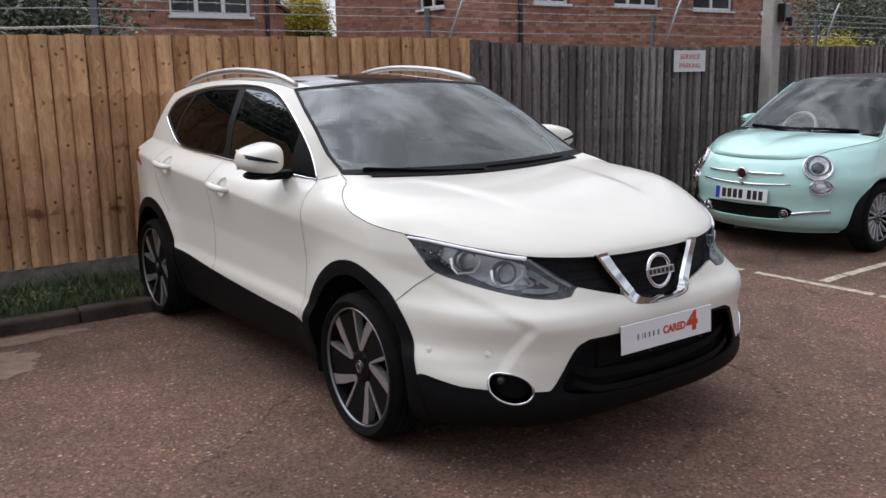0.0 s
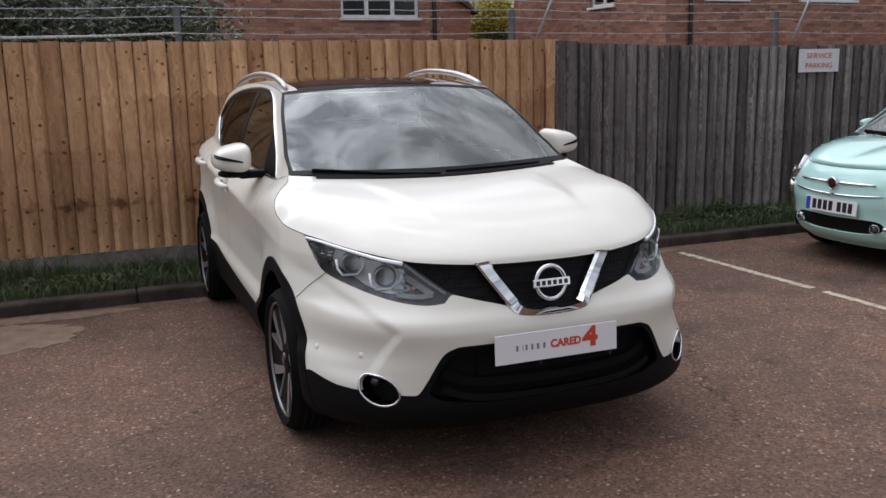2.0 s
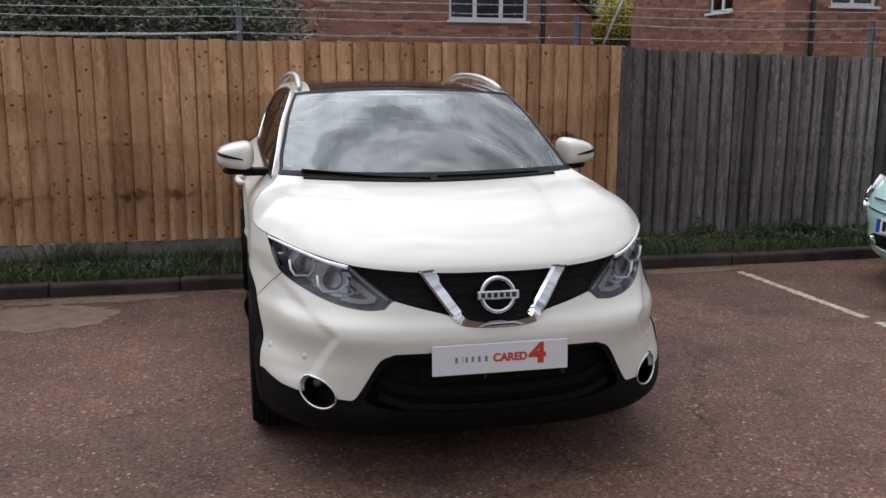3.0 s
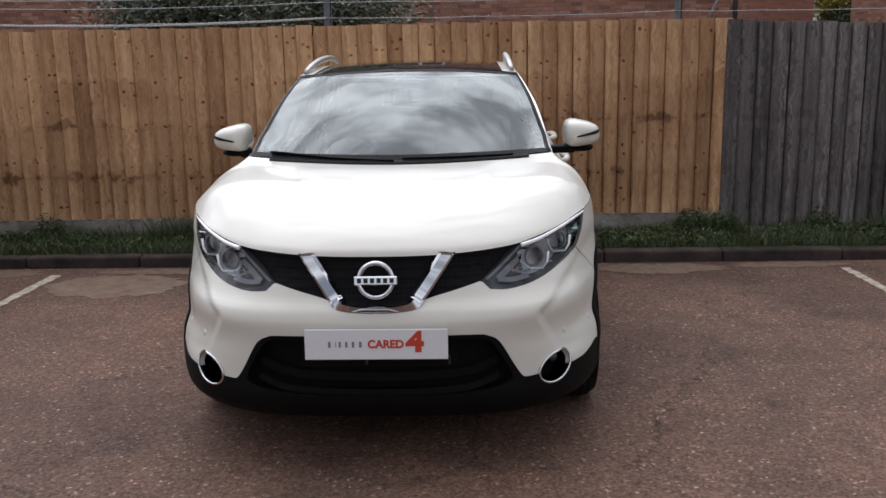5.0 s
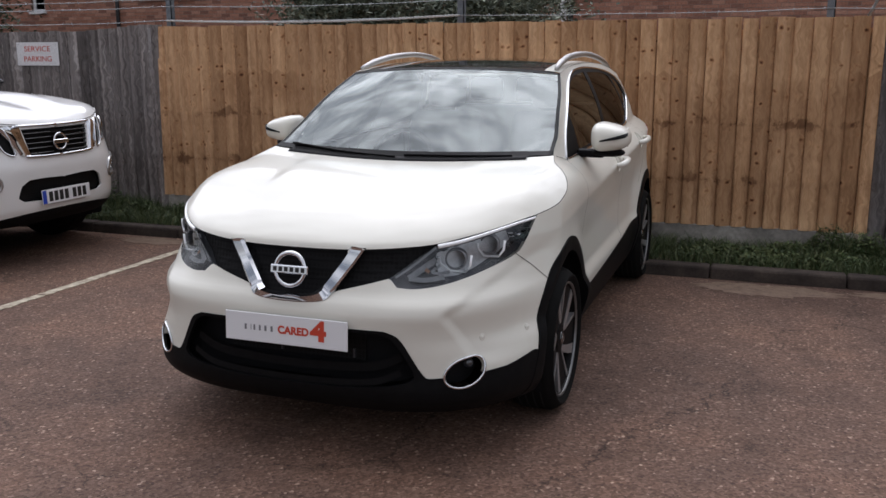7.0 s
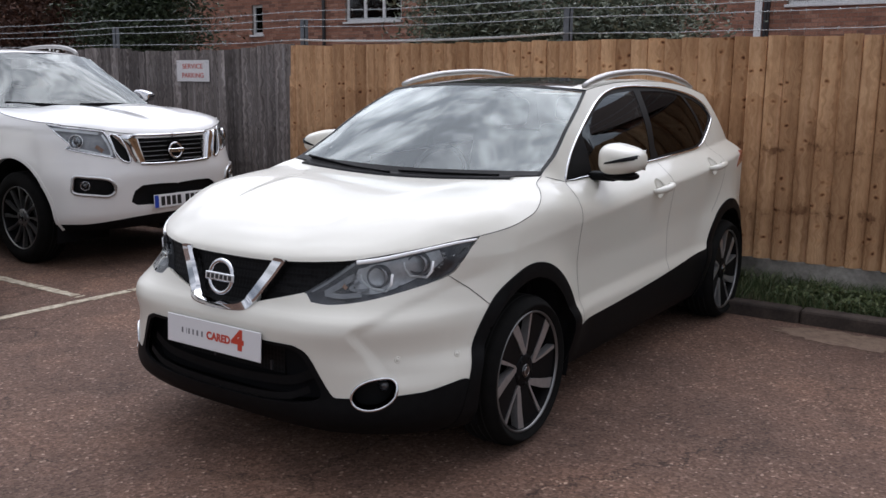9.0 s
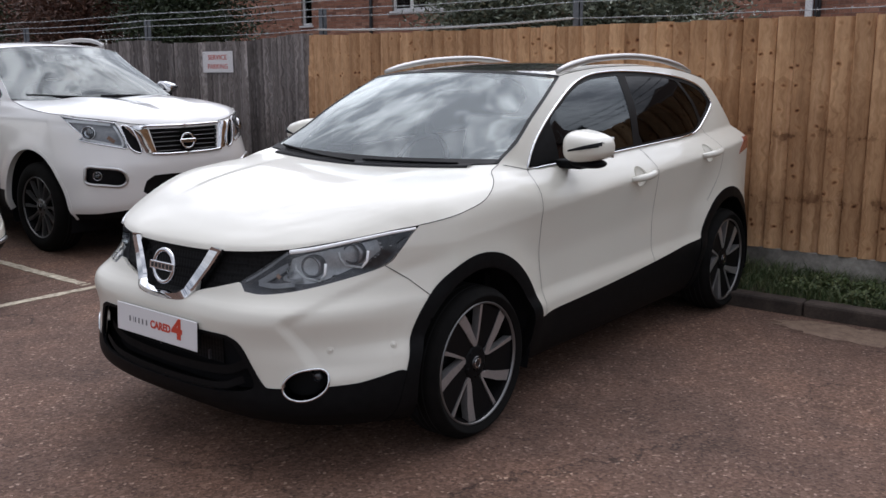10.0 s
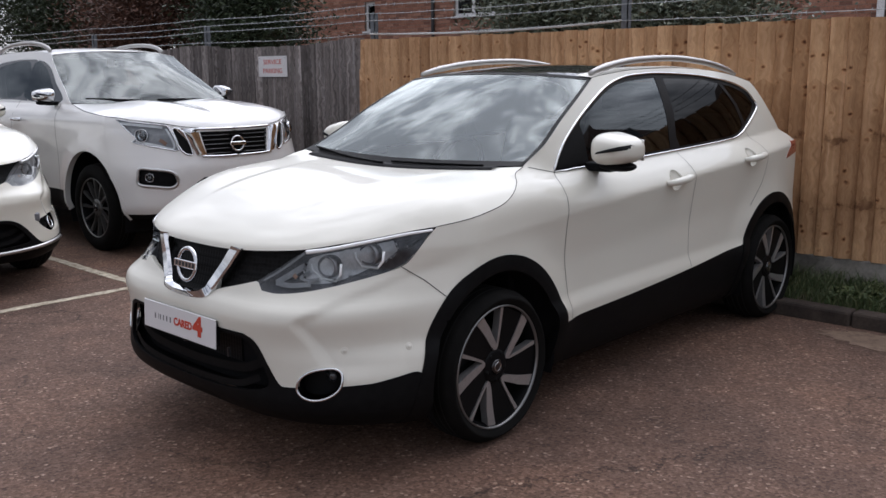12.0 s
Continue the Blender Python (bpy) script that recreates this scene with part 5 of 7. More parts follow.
def door_handle(root, skin, y, z, side, mat):
    """A pull handle with a scooped cup behind it."""
    h = empty_part("door_handle", root)
    c = on_skin(skin, [skin.sy(y, z)], 0.0, side)[0]
    x = c[0]
    bar = smooth_line([(x - side * 0.004, y - 0.105, z - 0.004), (x + side * 0.022, y - 0.085, z - 0.001), (x + side * 0.036, y - 0.02, z + 0.005), (x + side * 0.036, y + 0.05, z + 0.011), (x + side * 0.024, y + 0.1, z + 0.015), (x - side * 0.004, y + 0.12, z + 0.016)], 5)
    r = np.concatenate([np.linspace(0.012, 0.019, 8), np.full(len(bar) - 16, 0.02), np.linspace(0.019, 0.011, 8)])
    V, F = tube_arrays(bar, r, 10)
    V = [(a, b, z + (cz - z) * 0.95) for a, b, cz in V]
    link("grip", V, F, mat, h)
    cup = [(0.0, 0.0)] + [(0.058 * math.cos(a), 0.05 * math.sin(a)) for a in np.linspace(0, 2 * math.pi, 36, endpoint=False)]
    rings, V, F = 6, [], []
    for k in range(rings + 1):
        t = k / rings
        for a in np.linspace(0, 2 * math.pi, 36, endpoint=False):
            yy, zz = y - 0.005 + 0.058 * t * math.cos(a), z + 0.004 + 0.052 * t * math.sin(a)
            q = on_skin(skin, [skin.sy(yy, zz)], 0.0, side)[0]
            V.append((q[0] + side * 0.0025, yy, zz))
    F = [(k * 36 + i, k * 36 + (i + 1) % 36, (k + 1) * 36 + (i + 1) % 36, (k + 1) * 36 + i) for k in range(rings) for i in range(36)]
    bmn = link("cup", V, F, mat, h)
    for v in bmn.data.vertices:
        yy, zz = v.co.y - y + 0.005, v.co.z - z - 0.004
        t = math.sqrt((yy / 0.058) ** 2 + (zz / 0.052) ** 2)
        v.co.x += side * (0.003 * math.exp(-((t - 0.93) / 0.08) ** 2) - 0.024 * max(0.0, 1 - t * t) ** 0.7)
    return h


def seat(root, x, y, z):
    s = empty_part("seat", root)
    part("cushion", boxes((x - 0.25, x + 0.25, y - 0.28, y + 0.25, z, z + 0.16), bevel=0.06, segs=3), M_SEAT, s, smooth=True)
    b = part("backrest", boxes((-0.25, 0.25, -0.07, 0.07, 0, 0.6), bevel=0.06, segs=3), M_SEAT, s, smooth=True)
    b.matrix_local = pose(x, y + 0.25, z + 0.1, -16)
    hd = part("headrest", boxes((-0.13, 0.13, -0.05, 0.05, 0.62, 0.8), bevel=0.045, segs=3), M_SEAT, s, smooth=True)
    hd.matrix_local = pose(x, y + 0.25, z + 0.1, -14)
    return s


# ---- the white family car ----
def suv_skin(belt_x=0.79, crease_x=0.90, half_front=0.0):
    yf = eased([0.18, 0.235, 0.29, 0.34, 0.40, 0.52, 0.61, 0.655, 0.70, 0.78, 0.86, 0.95, 1.6], [-0.756, -0.850, -0.897, -0.908, -0.905, -0.911, -0.917, -0.904, -0.866, -0.842, -0.826, -0.80, -0.80])
    D = eased([0.18, 0.38, 0.55, 0.67, 0.80, 0.95, 1.6], [0.5, 0.52, 0.65, 0.665, 0.69, 0.70, 0.70])
    p = eased([0.18, 0.28, 0.38, 0.55, 0.65, 0.72, 0.80, 0.95, 1.6], [3.4, 4.2, 4.0, 4.3, 4.8, 3.8, 3.0, 2.95, 2.95])
    low = eased([0.18, 0.22, 0.30, 0.42], [-0.115, -0.066, -0.032, -0.012])
    mid = eased([0, 0.1, 0.25, 0.5, 0.8, 1], [-0.012, -0.010, -0.034, -0.036, -0.018, 0])

    zb_of = eased([-0.5, -0.2, 0.0, 0.3, 0.53, 3.53], [0.985, 1.03, 1.068, 1.088, 1.078, 1.168])
    xb_of = eased([-0.5, 0.0, 0.3, 0.55, 0.9, 2.2, 2.7, 3.3], [0.80, 0.805, 0.785, 0.772, belt_x, belt_x, belt_x - 0.022, belt_x - 0.10])
    ex_of = eased([-0.5, 0.25, 0.75, 3.0], [3.6, 3.4, 1.4, 1.4])

    def W(y, z):
        y, z = np.asarray(y, float), np.asarray(z, float)
        xb, zb = xb_of(y), zb_of(y)
        xc = crease_x - 0.07 * np.clip((y - 2.3) / 0.8, 0, 1.3) ** 2
        zc = 0.905 + 0.062 * (y - 0.48)
        t = (z - zc) / (zb - zc)
        up = xc - (xc - xb) * np.clip(t, 0, 1) ** ex_of(y)
        dz = np.clip(z - zb, 0, 1)
        up = up - (0.44 + 1.1 * np.clip((0.55 - y) / 0.3, 0, 1) * np.clip(1 - dz / 0.12, 0, 1)) * dz + 0.022 * np.sin(np.clip(dz / 0.45, 0, 1) * math.pi)
        f = 0.3 + 0.7 * np.clip((y + 0.45) / 0.5, 0, 1)
        dn = xc + np.where(z > 0.42, mid(np.clip((z - 0.42) / (zc - 0.42), 0, 1)) * f * (1 - 0.9 * np.clip((y - 2.2) / 0.5, 0, 1)), low(z) * f)
        x = np.where(t > 0, up, dn)
        return x

    def flare(x, y, z):
        """The swell of the wings over the wheels."""
        out = 0.0
        for yc, k in ((0.0, 0.04), (2.64, 0.028)):
            r = np.hypot(y - yc, z - 0.337)
            out = out + k * np.exp(-((r - 0.42) / 0.12) ** 2)
        return out * np.clip((0.98 - z) / 0.3, 0, 1) * np.clip((z - 0.2) / 0.25, 0, 1) * np.clip((y + 0.5) / 0.4, 0, 1) * np.clip(x / 0.5 - 0.6, 0, 1)
    yr = eased([0.18, 0.4, 0.7, 1.0, 1.15, 1.3, 1.45, 1.6], [3.3, 3.42, 3.42, 3.36, 3.27, 3.1, 2.93, 2.72])
    Dr = eased([0.18, 0.4, 0.7, 1.0, 1.15, 1.45, 1.6], [0.35, 0.4, 0.36, 0.28, 0.24, 0.16, 0.14])
    def ramp(a, lo, hi):
        t = np.clip((a - lo) / (hi - lo), 0, 1)
        return t * t * (3 - 2 * t)

    def dent(x, z):
        """The hollow beside the fog lamp, under a firm shoulder."""
        edge = 0.60 + 0.55 * np.clip(0.62 - z, 0, 0.25)
        top = 0.645 + 0.8 * (x - 0.617)
        return 0.024 * ramp(x, edge - 0.006, edge + 0.024) * (1 - ramp(z, top - 0.045, top + 0.005)) * ramp(z, 0.40, 0.47) * (1 - ramp(x, 0.72, 0.95))
    return Skin(yf, D, p, W, yr, Dr, 3.0, 0.18, 1.56, dent=dent, flare=flare)


ROOF_EDGE = eased([0.9, 1.02, 1.2, 1.5, 1.9, 2.2, 2.5, 2.78], [1.455, 1.487, 1.510, 1.532, 1.540, 1.530, 1.502, 1.452])


def half_line(pts, n):
    """A smooth line from the middle plane outwards, level where it crosses it."""
    mirrored = [(-x, y, z) for x, y, z in pts[:0:-1]]
    return smooth_line(mirrored + list(pts), n)[n * (len(pts) - 1):]


def fair_sheet(G):
    """One even, mirror-symmetric curved sheet laid through a half sheet of glass."""
    a, b = np.meshgrid(np.linspace(0, 1, G.shape[0]), np.linspace(0, 1, G.shape[1]), indexing="ij")
    a, b = a.ravel(), b.ravel()
    out = G.copy()
    for k, powers in ((0, (1, 3)), (1, (0, 2)), (2, (0, 2))):
        A = np.stack([a ** i * b ** j for i in powers for j in range(3)], 1)
        out[..., k] = (A @ np.linalg.lstsq(A, G[..., k].ravel(), rcond=None)[0]).reshape(G.shape[:2])
    # meet the given edges exactly, within a narrow margin
    E, a, b = G - out, a.reshape(G.shape[:2])[..., None] ** 6, b.reshape(G.shape[:2])[..., None]
    lo, hi = (1 - b) ** 8, b ** 8
    return out + a * E[-1:] + lo * E[:, :1] + hi * E[:, -1:] - a * lo * E[-1, 0] - a * hi * E[-1, -1]


def show_plate(root):
    """A white dealer plate with grey and red print."""
    plate = empty_part("show_plate", root)
    plate.matrix_local = pose(0, -0.935, 0.541, 90 - 3, 0, 0)
    part("plate", boxes((-0.268, 0.268, -0.058, 0.058, -0.006, 0.0), bevel=0.002), M_PLATE, plate, "white show plate")
    part("backing", boxes((-0.255, 0.255, -0.05, 0.05, -0.03, -0.0065)), M_PLASTIC, plate)
    xx = -0.18
    for i, w in enumerate((0.021, 0.006, 0.018, 0.018, 0.021, 0.021)):
        part("grey_block", boxes((xx, xx + w * 0.45, -0.011, 0.011, 0.0, 0.0008)), M_PRINT_GREY, plate)
        xx += w + 0.0065
    text_part("lettering", "CARED", 0.042, M_PRINT_RED, plate, pose(0.036, 0.0, 0.001), 0.0004, "red printed word", 0.135, 0.0018)
    text_part("lettering", "4", 0.105, M_PRINT_RED, plate, pose(0.145, 0.006, 0.001), 0.0004, "large red printed figure", 0.07, 0.005)


def build_suv(m, label, mat, larger=False):
    """The family car; larger: its sister model, with square fog lamp recesses and a bright lower strip."""
    root = empty("car", m, label, "car")
    K = suv_skin()
    fp, sp = K.fpoly, K.spoly
    J = np.concatenate

    def straight(pts, f):
        return np.array([f(*q) for q in pts])
    hood_front = [(0, 0.852), (0.15, 0.853), (0.30, 0.858), (0.45, 0.867), (0.55, 0.877), (0.70, 0.909), (0.80, 0.936)]
    hood_side = [(-0.30, 0.944), (-0.19, 0.957), (-0.07, 0.975), (0.04, 0.996), (0.12, 1.026), (0.2, 1.066), (0.25, 1.096), (0.33, 1.117)]
    hood_edge = J([fp(hood_front, 6), sp(hood_side, 6)])
    screen_side = [(0.335, 1.12), (0.437, 1.163), (0.552, 1.222), (0.699, 1.312), (0.86, 1.398), (1.045, 1.489)]
    roof_line = [(y, float(ROOF_EDGE(y))) for y in np.linspace(1.045, 2.78, 24)]
    tail_line = [(2.83, 1.40), (2.93, 1.28), (3.03, 1.15), (3.09, 1.05), (3.10, 0.9), (3.08, 0.7), (3.04, 0.5), (3.0, 0.2)]
    door_front = [(0.53, 1.078), (0.50, 1.05), (0.478, 0.98), (0.472, 0.90), (0.478, 0.75), (0.49, 0.6), (0.5, 0.42)]
    door_split = [(1.6, 1.107), (1.625, 0.98), (1.632, 0.8), (1.632, 0.62), (1.635, 0.48)]
    sill = [(0.42, 0.424), (0.96, 0.441), (1.52, 0.470), (2.05, 0.508), (2.3, 0.532)]
    dlo_low = [(2.715, 1.325), (2.70, 1.29), (2.5, 1.2), (2.36, 1.15), (2.18, 1.128), (1.6, 1.107), (1.0, 1.09), (0.53, 1.078)]
    dlo_top = [(0.53, 1.078), (0.592, 1.15), (0.673, 1.22), (0.801, 1.303), (0.945, 1.374), (1.137, 1.45), (1.317, 1.492), (1.5, 1.508), (1.73, 1.512), (2.11, 1.497), (2.44, 1.458), (2.63, 1.405), (2.715, 1.325)]
    seam = straight([(-0.445, 0.803), (-0.38, 0.745), (-0.305, 0.676)], K.sy)
    lamp = J([fp([(0.80, 0.936), (0.70, 0.909), (0.55, 0.877)], 8), fp([(0.55, 0.874), (0.47, 0.812), (0.394, 0.753)], 4), fp([(0.394, 0.753), (0.428, 0.722)], 2), fp([(0.428, 0.722), (0.50, 0.717), (0.60, 0.730), (0.70, 0.760), (0.788, 0.803), (0.818, 0.86)], 6), [K.sy(-0.335, 0.915)], [K.sy(-0.30, 0.944)]])
    white_low = J([fp([(0, 0.566), (0.36, 0.568), (0.42, 0.560), (0.462, 0.532), (0.52, 0.43), (0.55, 0.387), (0.575, 0.381), (0.68, 0.386)], 6), sp([(-0.62, 0.392), (-0.475, 0.415)], 6)])
    intake_line = [(0, 0.556), (0.345, 0.556), (0.405, 0.548), (0.44, 0.523), (0.505, 0.41), (0.495, 0.37), (0.40, 0.345), (0.2, 0.328), (0, 0.324)]
    if larger:
        white_low = J([fp([(0, 0.51), (0.30, 0.51), (0.40, 0.49), (0.47, 0.44), (0.56, 0.345), (0.62, 0.322), (0.75, 0.33)], 6), sp([(-0.62, 0.34), (-0.475, 0.37)], 6)])
        intake_line = [(0, 0.49), (0.29, 0.49), (0.37, 0.475), (0.42, 0.45), (0.5, 0.36), (0.48, 0.34), (0.4, 0.33), (0.2, 0.32), (0, 0.318)]
    regions = [
        ("side_frame", J([straight([(0.2, 0.2)], K.sy), sp(screen_side, 6), straight(roof_line, K.sy), sp(tail_line, 5)])),
        ("tailgate", J([sp(tail_line[::-1], 5), straight([(2.78, 1.452)], K.sy), [(6.6, 1.452), (6.6, 0.2)]])),
        ("front_bumper", J([[(0, 0.30)], fp(hood_front, 6), seam, straight([(-0.28, 0.62), (-0.33, 0.5), (-0.4, 0.4), (-0.42, 0.3)], K.sy)])),
        ("front_wing", J([sp(hood_side, 6), sp(door_front, 5), straight([(0.3, 0.3), (-0.3, 0.5)], K.sy), seam[::-1], straight([(-0.40, 0.88)], K.sy)])),
        ("front_door", J([sp(door_front[::-1], 5), straight([(1.6, 1.107)], K.sy), sp(door_split, 5), sp([(1.635, 0.48), (1.0, 0.44), (0.5, 0.41)], 5)])),
        ("rear_door", J([sp(door_split[::-1], 5), sp([(1.6, 1.107), (2.18, 1.128), (2.36, 1.15)], 6), sp([(2.42, 1.08), (2.44, 0.95), (2.40, 0.84), (2.26, 0.70), (2.2, 0.6), (2.18, 0.5)], 5)])),
        ("sill_trim", J([sp(sill, 8), straight([(2.4, 0.18), (0.3, 0.18)], K.sy)])),
        ("rear_bumper", J([straight([(2.9, 0.56), (3.1, 0.6)], K.sy), [(6.6, 0.62), (6.6, 0.18)], straight([(2.8, 0.18)], K.sy)])),
        ("lower_bumper", J([white_low, straight([(-0.3, 0.41), (-0.3, 0.205)], K.sy), fp([(0.8, 0.19), (0.6, 0.198), (0.35, 0.212), (0, 0.218)], 6)])),
        ("intake", fp(intake_line, 6)),
        ("grille", J([fp(hood_front[:5], 6), fp([(0.55, 0.874), (0.47, 0.812), (0.394, 0.753)], 4), fp([(0.394, 0.753), (0.30, 0.727), (0.19, 0.697), (0.14, 0.668), (0.10, 0.655), (0, 0.65)], 6)])),
        ("headlight", lamp),
        ("lamp_chrome", J([fp([(0.77, 0.905), (0.70, 0.886), (0.60, 0.858), (0.555, 0.84)], 6), fp([(0.545, 0.80), (0.565, 0.768), (0.63, 0.765), (0.69, 0.785), (0.75, 0.815), (0.785, 0.86)], 6)])),
        ("wheel_arch_trim", np.array([K.sy(q * math.cos(a), 0.337 + q * math.sin(a)) for a in np.linspace(0, 2 * math.pi, 120, endpoint=False) for q in [0.456 - 0.012 * math.exp(-((a - 2.85) / 0.3) ** 2) + 0.036 * float(np.clip((a - 2.95) / 0.45, 0, 1)) ** 1.5]])),
        ("wheel_arch_trim_rear", K.circle(2.64, 0.337, 0.456)),
        (None, K.circle(1.425, 0.972, 0.05)),
        (None, K.circle(2.31, 1.028, 0.05)),
        (None, K.circle(0.0, 0.337, 0.392)),
        (None, K.circle(2.64, 0.337, 0.392)),
        ("window_surround", J([sp(dlo_top, 6)[:-1], sp(dlo_low, 6)[:-1]])),
        ("front_window", J([sp([(0.78, 1.107), (0.80, 1.275), (0.95, 1.355), (1.14, 1.43), (1.33, 1.472), (1.63, 1.49)], 6), sp([(1.63, 1.49), (1.6, 1.3), (1.55, 1.122)], 3), straight([(1.0, 1.107)], K.sy)])),
        ("rear_window", J([sp([(1.715, 1.488), (2.1, 1.48), (2.3, 1.456)], 6), sp([(2.3, 1.456), (2.40, 1.33), (2.44, 1.21)], 3), sp([(2.42, 1.19), (2.34, 1.163), (2.17, 1.145), (1.655, 1.126)], 5), straight([(1.68, 1.3)], K.sy)])),
        ("quarter_window", J([sp([(2.345, 1.448), (2.46, 1.43), (2.60, 1.385), (2.675, 1.325)], 5), sp([(2.675, 1.325), (2.62, 1.28), (2.49, 1.218)], 4), sp([(2.485, 1.22), (2.44, 1.33)], 3)])),
        ("tail_lamp", J([sp([(3.15, 1.12), (3.17, 1.115), (3.18, 1.09)], 4), [(4.55, 1.08), (4.55, 0.98)], sp([(3.19, 1.02), (3.17, 1.07)], 4)])),
    ]
    fog = K.fx(0.683, 0.396)
    ell = np.array([(fog[0] + 0.118 * math.cos(a), fog[1] + 0.057 * math.sin(a) + 0.012 * math.cos(a)) for a in np.linspace(0, 2 * math.pi, 48, endpoint=False)])
    if larger:
        fog, ell = K.fx(0.735, 0.44), fp([(0.575, 0.475), (0.74, 0.502), (0.795, 0.485), (0.79, 0.405), (0.69, 0.385)], 4, True)
    regions.insert(10, ("fog_recess", ell))
    V, n, got = cut(K, (0, 6.1), (0.18, 1.56), 0.0135, regions)

    def put(name, region, material_, push=0.0, thick=0.014, both=False, lab="", parent=None):
        obs = []
        for sd in (["both"] if both else [None, "R"]):
            obs.append(panel(name, shell(V, n, got[region], push, thick, sd), material_, parent or root, lab))
        return obs
    put("body_side", "side_frame", mat)
    put("tailgate", "tailgate", mat, both=True)
    put("front_bumper", "front_bumper", mat, both=True, thick=0.02)
    put("front_wing", "front_wing", mat)
    fd = put("front_door", "front_door", mat)
    rd = put("rear_door", "rear_door", mat)
    put("sill_trim", "sill_trim", M_PLASTIC, lab="black plastic sill trim")
    put("rear_bumper", "rear_bumper", M_PLASTIC, both=True, lab="black plastic lower rear bumper")
    put("lower_bumper", "lower_bumper", M_PLASTIC, 0.004, both=True, lab="black plastic lower bumper")
    put("lower_grille", "intake", M_DARK, -0.07, 0.02, both=True, lab="dark lower air intake")
    put("grille", "grille", M_GRILLE, -0.028, 0.02, both=True, lab="black honeycomb grille")
    put("wheel_arch_trim", "wheel_arch_trim", M_PLASTIC, 0.006, 0.05, lab="black plastic wheel arch trim")
    put("wheel_arch_trim", "wheel_arch_trim_rear", M_PLASTIC, 0.006, 0.05, lab="black plastic wheel arch trim")
    put("window_surround", "window_surround", M_PILLAR, -0.002, 0.02)
    for k in range(2):
        sd = (None, "R")[k]
        panel("window", shell(V, n, got["front_window"], -0.004, 0.004, sd), M_TINT2, fd[k], "lightly tinted side glass").visible_shadow = False
        panel("window", shell(V, n, got["rear_window"], -0.004, 0.004, sd), M_TINT, rd[k], "dark tinted side glass").visible_shadow = False
    put("quarter_window", "quarter_window", M_TINT, -0.004, 0.004, lab="dark tinted quarter glass")
    put("tail_lamp", "tail_lamp", M_RED, 0.002, 0.03, lab="red tail lamp")
    put("fog_recess", "fog_recess", M_PILLAR, -0.07, 0.075, lab="dark fog lamp recess")
    # edges between recessed regions and the skin
    for sd in (1, -1):
        # panel gaps
        gaps = [sp(door_front, 8), sp(door_split, 8), sp([(2.45, 1.18), (2.51, 1.08), (2.52, 0.98), (2.47, 0.87), (2.33, 0.74)], 6), seam, sp(hood_side, 6), J([straight([(0.53, 1.078)], K.sy), straight([(0.36, 1.112)], K.sy)])]
        for g in gaps:
            link("panel_gap", *ribbon(K, g, 0.003, 0.0012, sd), M_GAP, root)
        # chrome round the side windows
        loop = J([sp(dlo_top, 6)[:-1], sp(dlo_low, 6)[:-1]])
        ch = on_skin(K, loop, 0.0015, sd)
        tube("window_trim", ch, 0.007, M_CHROME, root, "bright chrome window trim", closed=True)
        # fog ring
        hoop = ell if not larger else np.array([(fog[0] + 0.05 * math.cos(a), fog[1] + 0.038 * math.sin(a)) for a in np.linspace(0, 2 * math.pi, 32, endpoint=False)])
        tube("fog_ring", on_skin(K, hoop, -0.02 if larger else 0.004, sd), 0.005, M_CHROME, root, "chrome fog lamp ring", closed=True)
        if larger:
            tow = on_skin(K, [K.fx(0.56, 0.5)], 0.001, sd)[0]
            part("tow_eye_cover", boxes((tow[0] - 0.03, tow[0] + 0.03, tow[1] - 0.004, tow[1] + 0.02, tow[2] - 0.03, tow[2] + 0.03), bevel=0.01), M_LAMPGREY, root, "grey tow eye cover")
            tube("bright_strip", on_skin(K, fp([(0.0, 0.285), (0.4, 0.295), (0.6, 0.305), (0.8, 0.318)], 8), 0.006, sd), 0.014, M_SATIN, root, "silver strip under the bumper")
        fc = on_skin(K, [fog], -0.01, sd)[0]
        fl = link("fog_lamp", *lathe([(0.0, 0.023), (0.008, 0.021), (0.013, 0.012), (0.015, 0.0)], 28), M_CHROMEGLASS, root, "clear round fog lamp")
        fl.matrix_local = pose(fc[0] - sd * 0.005, fc[1] + 0.062, fc[2] + 0.016, 0, 0, -90 + sd * 10)
        # parking sensors
        for q in (K.fx(0.722, 0.515), K.sy(-0.475, 0.508)):
            c = on_skin(K, [q], 0.0, sd)[0]
            c2 = on_skin(K, [q], 0.01, sd)[0]
            ax = Vector(c2 - c).to_track_quat("X", "Z").to_matrix().to_4x4()
            sn = link("parking_sensor", *lathe([(0.0, 0.0135), (0.0022, 0.013), (0.003, 0.009), (0.0015, 0.0085), (0.003, 0.008), (0.003, 0.0)], 24), mat, root, "round white parking sensor")
            sn.matrix_local = Matrix.Translation(c) @ ax
    # ---- headlights ----
    for sd in (1, -1):
        hl = empty_part("headlight", root)
        key = (None, "R")[sd < 0]
        panel("housing", shell(V, n, got["headlight"], -0.03, 0.03, key), M_LAMPMID if larger else M_LAMPBODY, hl, "light grey lamp housing" if larger else "dark grey lamp housing")
        panel("reflector", shell(V, n, got["lamp_chrome"], -0.034, 0.0, key), M_LAMPPLATE, hl, "grey metal lamp plate")
        panel("lens", shell(V, n, np.concatenate([got["headlight"], got["lamp_chrome"]]), 0.0, 0.03, key), M_LENS, hl, "clear lamp lens").visible_shadow = False
        top = fp([(0.795, 0.925), (0.70, 0.899), (0.62, 0.878), (0.55, 0.866)], 8)
        tail = np.array([K.sy(-0.32, 0.932)])
        strip = J([tail + (top[:1] - tail) * np.linspace(0, 1, 10)[:-1, None], top])
